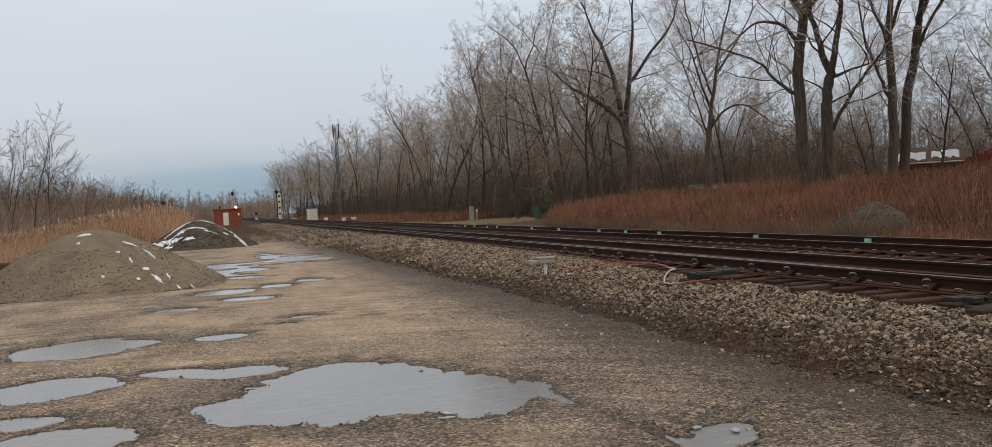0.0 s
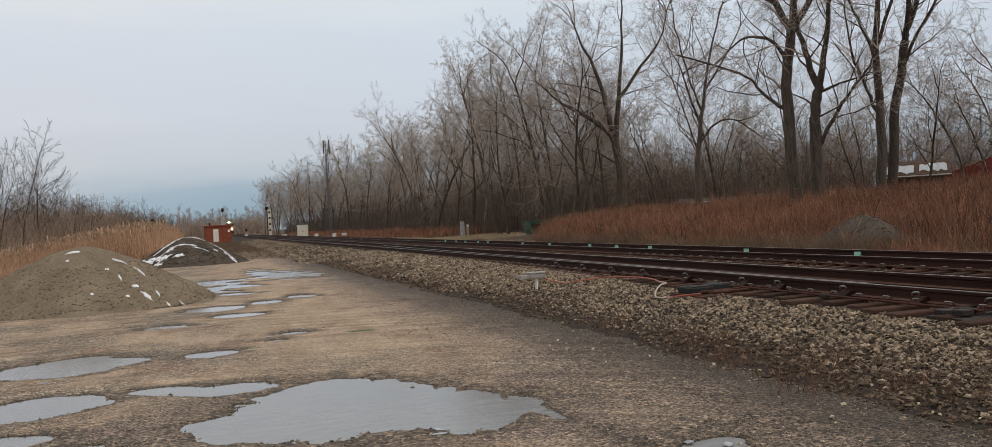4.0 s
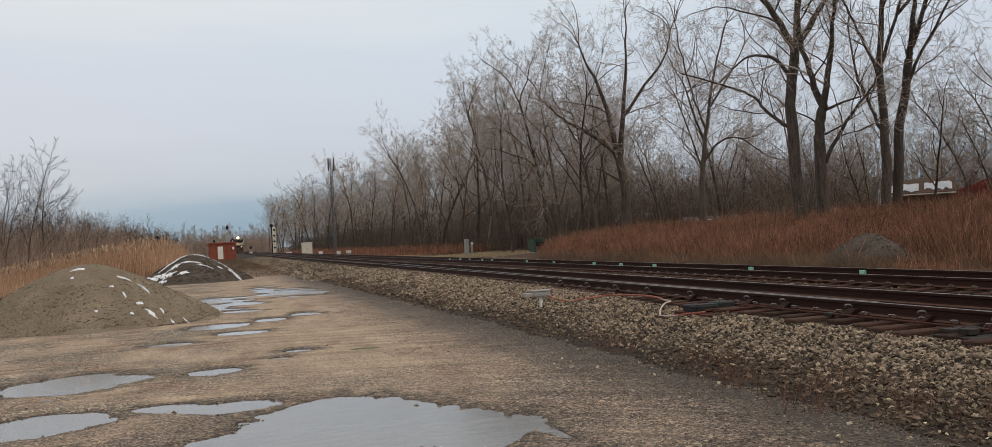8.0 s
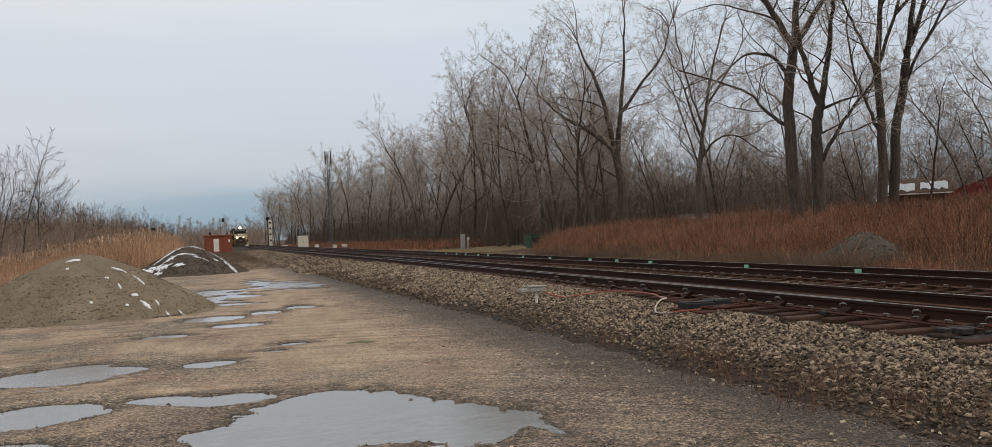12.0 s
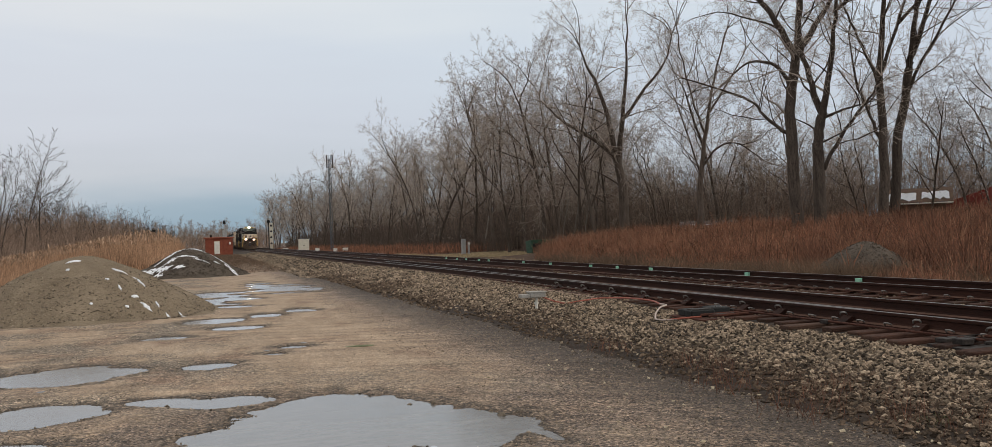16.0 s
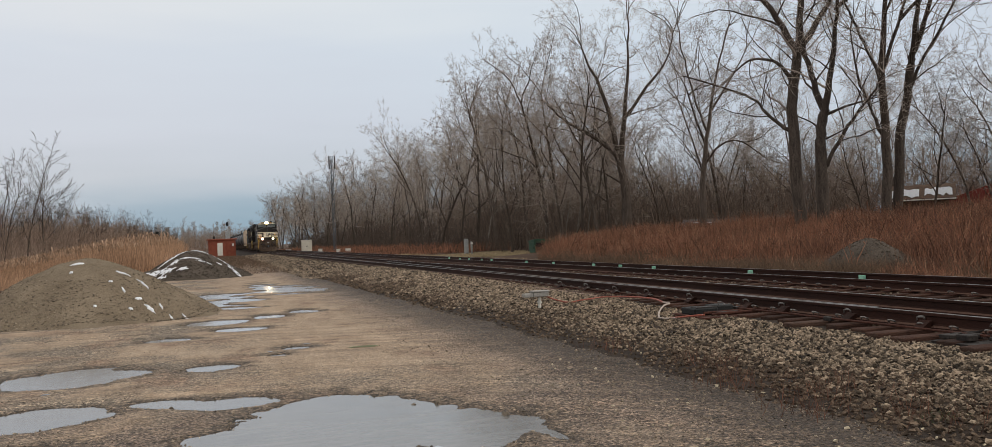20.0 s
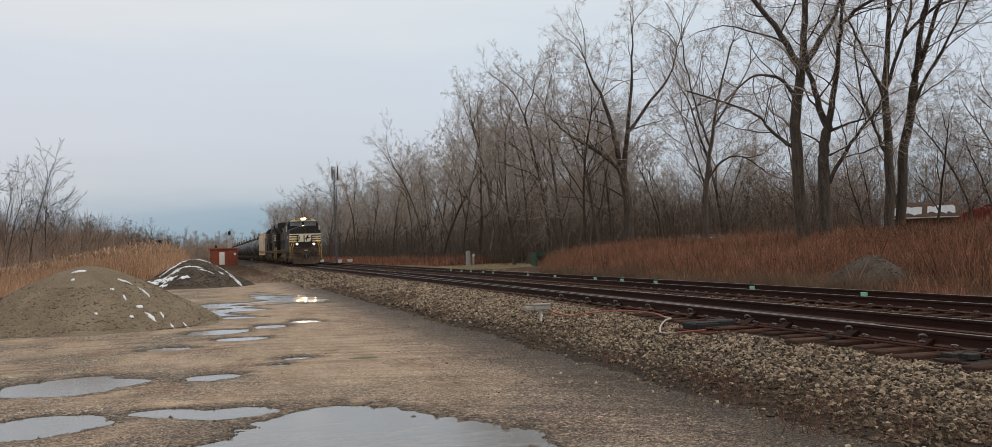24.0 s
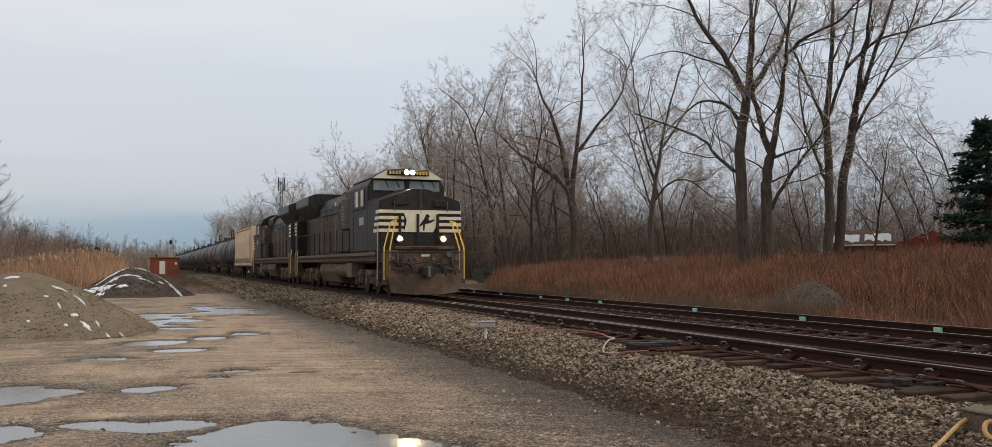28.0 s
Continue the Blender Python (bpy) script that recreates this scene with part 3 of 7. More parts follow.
# ---- ballast bed and stones ----
def ballast_z(x, y):
    x, y = np.asarray(x, float), np.asarray(y, float)
    up = step01(x + 0.35 * vnoise(x, y, 0.35), 4.9, 8.15) * (0.25 - 0.018 * step01(y, 4, 7) * (1 - step01(y, 14, 17)))
    down = 1 - step01(x, 15.4, 17.6)
    return (up * down) + 0.02 * fbm(x, y, 2.0, 3) - 0.03 * (1 - step01(x, 4.7, 5.4)) - 0.06 * step01(x, 17.2, 17.9) + 0.0


bx = axis((4.6, 8.6, 0.12), (8.6, 15.2, 0.3), (15.2, 18.0, 0.25))
by = axis((-30, 2, 2), (2, 30, 0.16), (30, 80, 0.6), (80, 520, 10))
BX, BY = np.meshgrid(bx, by)
bv = np.stack([BX.ravel(), BY.ravel(), ballast_z(BX.ravel(), BY.ravel())], 1)
nx, ny = len(bx), len(by)
ii = (np.arange(ny - 1)[:, None] * nx + np.arange(nx - 1)[None, :]).ravel()
# the near-black sheet supplies the shade seen between the scattered stones
b_me = tri_mesh("ballast", bv, np.concatenate([np.stack([ii, ii + 1, ii + nx + 1], 1), np.stack([ii, ii + nx + 1, ii + nx], 1)]), M_BALLAST_GAP)
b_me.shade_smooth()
tagged(new("ballast", b_me), "raised bed of broken stone under the railway, darkened for gap shade", "ballast", kind="structure")

CHIP = np.array([(1, 0.3, 0), (-0.2, 1, 0.3), (-1, -0.2, 0.2), (0.2, -1, -0.2), (0.15, 0.1, 1), (-0.1, 0, -1)]) * 1.05
CHIP_T = np.array([(0, 1, 4), (1, 2, 4), (2, 3, 4), (3, 0, 4), (1, 0, 5), (2, 1, 5), (3, 2, 5), (0, 3, 5)])


def scatter_stones(name, xs, ys, zs, size, material, rng, flat=0.8, sink=0.25):
    """Many loose angular stones, each a broken block, as one mesh."""
    n = len(xs)
    base = CHIP[None] + rng.uniform(-0.38, 0.38, (n, 6, 3))
    base = base * np.stack([rng.uniform(0.8, 1.5, n), rng.uniform(0.6, 1.0, n), rng.uniform(0.45, 0.9, n) * flat / 0.7], 1)[:, None]
    a, b = rng.uniform(0, 2 * np.pi, n), rng.uniform(-1.0, 1.0, n)
    ca, sa, cb, sb = np.cos(a), np.sin(a), np.cos(b), np.sin(b)
    R = np.zeros((n, 3, 3))
    R[:, 0, 0], R[:, 0, 1], R[:, 0, 2] = ca, -sa * cb, sa * sb
    R[:, 1, 0], R[:, 1, 1], R[:, 1, 2] = sa, ca * cb, -ca * sb
    R[:, 2, 1], R[:, 2, 2] = sb, cb
    v = np.einsum("nij,nkj->nki", R, base) * size[:, None, None]
    v += np.stack([xs, ys, zs + size * (0.5 - sink)], 1)[:, None]
    t = (np.arange(n)[:, None, None] * 6 + CHIP_T[None]).reshape(-1, 3)
    me = tri_mesh(name, v.reshape(-1, 3), t, material)
    me.shade_flat()
    return new(name, me)


rng = np.random.default_rng(11)


def zone(n, x0, x1, y0, y1, power=1.6):
    """Random places, denser near the low end of y."""
    return rng.uniform(x0, x1, n), y0 + (y1 - y0) * rng.random(n) ** power


sx, sy = zone(70000, 5.0, 8.75, 3.2, 48, 1.7)
keep = rng.random(len(sx)) < step01(sx + 0.5 * vnoise(sx, sy, 0.8), 4.9, 6.4) * 0.92 + 0.05
keep &= (sx < 7.95 + 0.12 * vnoise(sx, sy, 1.5)) | (sy > 17)
sx, sy = sx[keep], sy[keep]
clean = rng.random(len(sx)) < step01(sx + 1.2 * fbm(sx, sy, 0.5) - 0.1 * (1 - step01(sy, 6, 11)), 5.3, 6.9)
for pick, mtl, nm, lab in ((clean, M_STONE, "ballast_stones", "loose grey and tan broken ballast stones"), (~clean, M_STONE_DIRTY, "earthy_stones", "earth-stained stones at the foot of the ballast")):
    tagged(scatter_stones(nm, sx[pick], sy[pick], ballast_z(sx[pick], sy[pick]), rng.uniform(0.014, 0.034, pick.sum()) * (1 + 1.5 * step01(sy[pick], 12, 42)), mtl, rng), lab, "stones", kind="stuff")
sx, sy = zone(9000, 4.4, 8.4, 44, 150, 1.3)
tagged(scatter_stones("far_ballast_stones", sx, sy, ballast_z(sx, sy), rng.uniform(0.04, 0.085, len(sx)), M_STONE, rng), "broken ballast stones along the railway", "stones", kind="stuff")
sx, sy = zone(13000, 8.6, 15.6, 4.0, 45)
tagged(scatter_stones("track_stones", sx, sy, ballast_z(sx, sy), rng.uniform(0.02, 0.038, len(sx)), M_STONE, rng), "ballast stones between the sleepers", "stones", kind="stuff")
sx, sy = zone(64000, -4.5, 5.6, 4.6, 26, 1.6)
sz = ground_z(sx, sy)
rimmed = step01(-sz, 0.008, 0.022)
keep = (sz > WATER_Z - 0.004) & (rng.random(len(sx)) < 0.03 + 0.35 * np.clip(fbm(sx, sy, 0.7) + 0.1, 0, 1) + 0.5 * rimmed + 0.55 * step01(sx, 2.6, 4.2))
sx, sy, sz, rimmed = sx[keep], sy[keep], sz[keep], rimmed[keep]
tagged(scatter_stones("lot_pebbles", sx, sy, sz, rng.uniform(0.004, 0.011, len(sx)) * (1 + 0.35 * rimmed) * (1 + (rng.random(len(sx)) > 0.985) * 1.3), M_PEBBLE, rng), "scattered pebbles on the gravel lot", "pebbles", kind="stuff")


# ---- railway tracks ----
RAIL_PROFILE = [(-0.076, 0.0), (0.076, 0.0), (0.076, 0.012), (0.02, 0.03), (0.010, 0.05), (0.010, 0.135), (0.037, 0.148), (0.037, 0.178), (0.030, 0.186), (-0.030, 0.186), (-0.037, 0.178), (-0.037, 0.148), (-0.010, 0.135), (-0.010, 0.05), (-0.02, 0.03), (-0.076, 0.012)]


def rail_mesh(name, path):
    """A steel rail swept along a line of (x, y)."""
    verts, faces, k = [], [], len(RAIL_PROFILE)
    for x, y in path:
        verts += [(x + a, y, RAIL_Z - 0.186 + b) for a, b in RAIL_PROFILE]
    for i in range(len(path) - 1):
        faces += [(i * k + j, i * k + (j + 1) % k, (i + 1) * k + (j + 1) % k, (i + 1) * k + j) for j in range(k)]
    faces += [tuple(range(k - 1, -1, -1)), tuple(range((len(path) - 1) * k, len(path) * k))]
    me = mesh_of(name, verts, faces, M_RAIL, slots=[M_RAILTOP, M_FLANGE_LIT])
    for i in range(len(path) - 1):
        me.polygons[i * k + 8].material_index = 1
        # the two upward flange slopes take the painted highlight
        for j in (2, 14):
            me.polygons[i * k + j].material_index = 2
    return me


def make_track(cx, label):
    root = thing("railway_track", 0, 0, 0, label, "railway track", "parallel railway tracks", "structure")
    for side in (-1, 1):
        part("rail", rail_mesh("rail", [(cx + side * 0.755, y) for y in (-30, 0, 60, 200, 520)]), M_RAIL, root, "rust-brown rail with a worn head")
    tie = bmesh.new()
    box(-1.3, 1.3, -0.115, 0.115, -0.17, 0, 0.012, tie)
    tie_me = bpy.data.meshes.new("tie")
    tie.to_mesh(tie_me)
    tie.free()
    tie_me.materials.append(M_TIE)
    tie_me.materials.append(M_TIE_END)
    for f in tie_me.polygons:
        f.material_index = 1 if abs(f.normal.x) > 0.6 else 0
    tie_me2 = tie_me.copy()
    tie_me2.materials[0] = M_TIE_END
    plate = box(-0.10, 0.10, -0.17, 0.17, 0, 0.016, 0.003)
    plate_me = bpy.data.meshes.new("tie_plate")
    plate.to_mesh(plate_me)
    plate.free()
    plate_me.materials.append(M_RUST)
    clip = pipe([(-0.13, 0.05, 0.03), (-0.17, 0.03, 0.06), (-0.16, -0.03, 0.065), (-0.12, -0.05, 0.045), (-0.09, -0.01, 0.04)], 0.011, 5, steps=3)
    clip_me = bpy.data.meshes.new("rail_clip")
    clip.to_mesh(clip_me)
    clip.free()
    clip_me.materials.append(M_CLIP)
    r = random.Random(int(cx * 10))
    y, i = 1.0, 0
    while y < 70:
        long_tie = cx < 11 and 6 < y < 34
        t = part("tie", tie_me2 if r.random() < 0.3 else tie_me, None, root)
        t.location = (cx + r.uniform(-0.05, 0.05) - (r.uniform(0.08, 0.42) if long_tie and y < 15 else 0.04), y + r.uniform(-0.03, 0.03), TIE_Z + r.uniform(-0.008, 0.008))
        t.rotation_euler = (0, 0, r.uniform(-0.02, 0.02))
        if y < 40:
            for side in (-1, 1):
                p = part("tie_plate", plate_me, None, root)
                p.location = (cx + side * 0.755, y, TIE_Z + 0.004)
                p.rotation_euler = (0, 0, math.pi / 2)
        if y < 26:
            c = part("rail_clip", clip_me, None, root)
            c.location = (cx - 0.755 + 0.03, y, TIE_Z + 0.012)
        y += 0.53
        i += 1
    far = bmesh.new()
    while y < 300:
        box(cx - 1.3, cx + 1.3, y - 0.115, y + 0.115, TIE_Z - 0.17, TIE_Z, 0, far) if y < 180 else None
        y += 0.53 if y < 180 else 200
    part("far_ties", far, M_TIE, root, kind="stuff")
    return root


track_a = make_track(TRACK_A, "nearer railway track of rusty rails on wooden ties")
track_b = make_track(TRACK_B, "farther railway track of rusty rails with green tags")
for y in (13.5, 17.4, 21.9, 27.6, 30.2, 32.6, 36.9, 40.4, 45.9, 47.7, 50.2, 52.2, 54.7):
    part("green_tag", box(TRACK_B + 0.755 - 0.095, TRACK_B + 0.755 - 0.035, y - 0.09, y + 0.09, RAIL_Z - 0.186 + 0.04, RAIL_Z - 0.045, 0.006), M_TAG, track_b, "small pale green rail tag")
part("switch_blade", rail_mesh("switch_blade", [(TRACK_A - 0.755 + 0.085, 10.5), (TRACK_A - 0.755 + 0.12, 16), (TRACK_A - 0.755 + 0.21, 24), (TRACK_A - 0.755 + 0.42, 36), (TRACK_A - 0.755 + 0.72, 50)]), None, track_a, "tapered steel switch blade")
for y in (8.3, 9.45, 10.85, 12.4, 13.4, 15.3, 17.05, 18.6, 20.2, 21.9):
    rx = TRACK_A - 0.755 - 0.035
    brace = part("rail_brace", prism([(rx - 0.17, TIE_Z + 0.012), (rx, TIE_Z + 0.012), (rx, TIE_Z + 0.11), (rx - 0.04, TIE_Z + 0.105), (rx - 0.15, TIE_Z + 0.035)], "y", y - 0.09, y + 0.09, 0.004), M_RAIL, track_a, "red-rusted cast rail brace")
    part("spring_clip", pipe([(rx - 0.06, y - 0.02, TIE_Z + 0.13), (rx - 0.11, y - 0.05, TIE_Z + 0.165), (rx - 0.14, y + 0.01, TIE_Z + 0.16), (rx - 0.11, y + 0.06, TIE_Z + 0.12)], 0.012, 5, steps=3), M_CLIP, brace, "bright worn spring clip")
# Made-up thin tube that draws the pale line formed by the tie ends.
cable = thing("trackside_cable", 0, 0, 0, "added pale pinkish tube for the line of tie ends", "cable")
part("sheath", pipe([(8.13 + 0.05 * math.sin(0.7 * k), 18.5 + 3.0 * k, 0.27 + 0.01 * math.sin(1.9 * k)) for k in range(16)], 0.018, 6, steps=3), M_TIE_LINE, cable)

# ---- trees ----
def tubes(pts, radii, sides):
    """Tapered tubes along many lines at once: pts (n, m, 3), radii (n, m)."""
    n, m = pts.shape[:2]
    way = np.empty_like(pts)
    way[:, 1:-1] = pts[:, 2:] - pts[:, :-2]
    way[:, 0], way[:, -1] = pts[:, 1] - pts[:, 0], pts[:, -1] - pts[:, -2]
    side = np.cross(way, np.array([0.31, 0.17, 0.93]))
    side /= np.maximum(np.linalg.norm(side, axis=2, keepdims=True), 1e-9)
    up = np.cross(side, way)
    up /= np.maximum(np.linalg.norm(up, axis=2, keepdims=True), 1e-9)
    a = 2 * np.pi * np.arange(sides) / sides
    v = pts[:, :, None] + radii[:, :, None, None] * (np.cos(a)[:, None] * side[:, :, None] + np.sin(a)[:, None] * up[:, :, None])
    k = np.arange(sides)
    i = np.arange(m - 1)[:, None] * sides
    p, q = i + k, i + (k + 1) % sides
    one = np.stack([np.stack([p, q, q + sides], -1), np.stack([p, q + sides, p + sides], -1)], 2).reshape(-1, 3)
    return v.reshape(-1, 3), (np.arange(n)[:, None, None] * m * sides + one[None]).reshape(-1, 3)


class Wood:
    """Collects tapered limbs as triangles."""

    def __init__(self):
        self.v, self.t, self.count = [], [], 0

    def add(self, pts, radii, sides):
        if len(pts):
            v, t = tubes(pts, radii, sides)
            self.v.append(v)
            self.t.append(t + self.count)
            self.count += len(v)

    def limb(self, pts, radii, sides):
        self.add(np.array([[tuple(p) for p in pts]]), np.array([radii]), sides)

    def mesh(self, name, material):
        me = tri_mesh(name, np.concatenate(self.v), np.concatenate(self.t), material)
        me.shade_smooth()
        return me


SEGS, SIDES, TIP = (10, 7, 5, 3, 2), (9, 5, 3, 3, 3), (0.42, 0.25, 0.3, 0.4, 0.5)


def sprout(q, p, d, length, radius, level, cfg):
    """Bent, tapering lines from p along d: their points and radii."""
    segs, bend = SEGS[level], cfg["bend"] * (0.5, 1.3, 1.8, 2.1, 2.1)[level]
    n = len(p)
    way, pts = d.copy(), [p]
    curl = q.normal(0, bend * 0.45, (n, 3))
    for _ in range(segs):
        way = way + curl + q.normal(0, bend * 0.75, (n, 3))
        way[:, 2] += cfg["lift"][level]
        way /= np.linalg.norm(way, axis=1, keepdims=True)
        pts.append(pts[-1] + way * (length / segs)[:, None])
    f = np.linspace(0, 1, segs + 1)
    return np.stack(pts, 1), np.maximum(radius[:, None] * (1 - (1 - TIP[level]) * f), cfg["thin"]), way


def grow(q, stem, crown, p, d, length, radius, level, cfg):
    """Limbs, and along them their side limbs, level by level."""
    while True:
        pts, radii, way = sprout(q, p, d, length, radius, level, cfg)
        if level == 0:
            radii[:, 0] *= 1.3
        (stem if level < 2 else crown).add(pts, radii, SIDES[level])
        if level >= cfg["levels"]:
            return
        n, segs, count, start = len(pts), SEGS[level], cfg["kids"][level], cfg["bare"][level]
        f = np.minimum(start + (1 - start) * (np.arange(count)[None] + 0.8 * q.random((n, count))) / max(count, 1), 0.985)
        i = np.minimum((f * segs).astype(int), segs - 1)
        rows = np.arange(n)[:, None]
        lo, hi = pts[rows, i], pts[rows, i + 1]
        base = lo + (hi - lo) * (f * segs - i)[..., None]
        along = (hi - lo) / np.linalg.norm(hi - lo, axis=2, keepdims=True)
        out = np.cross(along, q.normal(0, 1, along.shape))
        out /= np.maximum(np.linalg.norm(out, axis=2, keepdims=True), 1e-9)
        spread = np.radians(q.uniform(*cfg["fork"], f.shape) + 9 * level)[..., None]
        kid = along * np.cos(spread) + out * np.sin(spread)
        klen = length[:, None] * q.uniform(*cfg["short"][level], f.shape) * (1.12 - 0.55 * f)
        krad = np.maximum(radii[rows, i] * q.uniform(0.40, 0.62, f.shape), cfg["thin"])
        ends = 2 if level < 3 else 0
        tip_d = np.repeat(way, ends, 0) + q.normal(0, 0.28, (n * ends, 3)) + np.array([0, 0, 0.1])
        p = np.concatenate([base.reshape(-1, 3), np.repeat(pts[:, -1], ends, 0)])
        d = np.concatenate([kid.reshape(-1, 3), tip_d])
        d /= np.linalg.norm(d, axis=1, keepdims=True)
        radius = np.concatenate([krad.ravel(), np.repeat(radii[:, -1] * 0.85, ends)])
        length = np.concatenate([klen.ravel(), np.repeat(length * 0.40, ends)])
        level += 1


WOODS_CFG = dict(levels=4, kids=(9, 6, 5, 3), bare=(0.30, 0.22, 0.15, 0.1), fork=(26, 55), short=((0.42, 0.62), (0.45, 0.7), (0.40, 0.62), (0.38, 0.62)), lift=(0.06, 0.065, 0.02, 0.005, 0.0), bend=0.12, thin=0.010)


def tree_meshes(seed, height, radius, lean=(0, 0), bark=None, twig=None, **over):
    cfg = dict(WOODS_CFG, **over)
    q = np.random.default_rng(seed)
    stem, crown = Wood(), Wood()
    way = np.array([[lean[0], lean[1], 1.0]])
    grow(q, stem, crown, np.array([[0, 0, -0.3]]), way / np.linalg.norm(way), np.array([height * 0.72]), np.array([radius]), 0, cfg)
    top = height / max(v[:, 2].max() for v in crown.v)
    for w in (stem, crown):
        w.v = [v * top for v in w.v]
    return stem.mesh("trunk", bark or M_BARK), crown.mesh("crown", twig or M_TWIG)


def plant(meshes, x, y, label, group="", z=None, rz=0):
    root = thing("tree", x, y, float(ground_z(x, y)) if z is None else z, label, "tree", group, rz=rz)
    part("trunk", meshes[0], None, root)
    part("crown", meshes[1], None, root)
    return root


BARE = "tall leafless deciduous tree with grey branches"
kinds = [tree_meshes(100 + i, 15.0 + 1.1 * (i % 4), 0.125 + 0.02 * (i % 3), (random.Random(i).uniform(-0.07, 0.07), random.Random(i + 50).uniform(-0.06, 0.06)), kids=(9, 5, 4, 3), bare=(0.24, 0.15, 0.1, 0.1), thin=0.009, fork=(24, 54), bend=0.15) for i in range(9)]
far_kinds = [tree_meshes(120 + i, 15.0 + 1.1 * (i % 4), 0.14, (random.Random(i).uniform(-0.1, 0.1), 0.03), kids=(9, 5, 5, 0), bare=(0.24, 0.15, 0.1, 0.1), thin=0.017, levels=3, bend=0.15, fork=(24, 54)) for i in range(5)]
pale = [tree_meshes(140 + i, 14.0 + i, 0.13, (0.10 * (-1) ** i, 0.04), bark=M_BARK_PALE, kids=(7, 4, 4, 3), bare=(0.42, 0.2, 0.12, 0.1)) for i in range(2)]
r = random.Random(5)
# the wood's edge along the railway and the rows behind it
for row, (x0, gap, y0, y1) in enumerate(((25.5, 4.6, 62, 330), (30.5, 4.6, 64, 330), (37.0, 5.6, 66, 330), (46.0, 8.0, 60, 300), (58.0, 11.0, 50, 280))):
    y = y0 + row
    while y < y1:
        x = x0 + r.uniform(-2.2, 2.2) - (4.5 * step01(y, 110, 330) if row == 0 else 0)
        if x / y > 0.5 or (row == 0 and y < 178):
            y += 2.5
            continue
        which = r.choice(far_kinds) if y > 112 or row > 1 else r.choice(pale) if r.random() < 0.16 else r.choice(kinds)
        size = r.uniform(0.84, 1.06) * (0.95 + 0.17 * step01(y, 68, 92))
        tree = plant(which, x, y, BARE if which not in pale else "slender leafless tree with pale bark", "trees of the roadside wood", rz=r.uniform(0, 360))
        tree.scale = (size * 0.95, size * 0.95, size * r.uniform(0.95, 1.06))
        y += gap * r.uniform(0.6, 1.5) * (1 + y / 400)
# the foremost trees: place and height
for i, (x, y, h) in enumerate(((25.2, 163, 19.2), (24.9, 141.9, 14.8), (25.6, 131.1, 16.1), (25, 116.1, 17), (24.8, 106.4, 18.6), (25.6, 101.5, 18), (27, 98.7, 20.1), (26.7, 90.6, 19.1), (26.6, 84, 19.8), (25.2, 75, 18.2), (26, 72.9, 17.2), (25.3, 66.8, 17.1), (25, 62.6, 16.9), (24.9, 58.8, 15.9), (25.2, 56.7, 14.5), (27, 58.2, 15.4))):
    which = (4 * i) % 9
    tree = plant(kinds[which] if y < 125 else far_kinds[i % 5], x, y, BARE, "trees of the roadside wood", rz=53 * i)
    size = h / (15.0 + 1.1 * ((which if y < 125 else i % 5) % 4))
    tree.scale = (size * 0.92, size * 0.92, size)
# thinner wood on the other side
slim = [tree_meshes(180 + i, 11.5 + 0.8 * i, 0.10, twig=M_BARK, kids=(7, 3, 2, 0), bare=(0.35, 0.25, 0.15, 0.1), fork=(14, 34), thin=0.016, levels=3) for i in range(4)]
for row, (x0, gap, y0, y1) in enumerate(((-18.0, 5.5, 84, 360), (-22.5, 6.0, 80, 360), (-28.0, 7.0, 76, 360), (-36.0, 9.0, 80, 320))):
    y = y0 + row
    while y < y1:
        which = r.choice(slim)
        tree = plant(which, x0 + r.uniform(-2, 2) + 8 * step01(y, 120, 340), y, "slender leafless tree at the edge of the wood", "trees of the far-side wood", rz=r.uniform(0, 360))
        s = r.uniform(0.75, 1.15) * (1.0 - 0.25 * step01(y, 100, 150))
        tree.scale = (s, s, s)
        y += gap * r.uniform(0.6, 1.5) * (0.55 + y / 220 if y < 130 else 1 + y / 500)

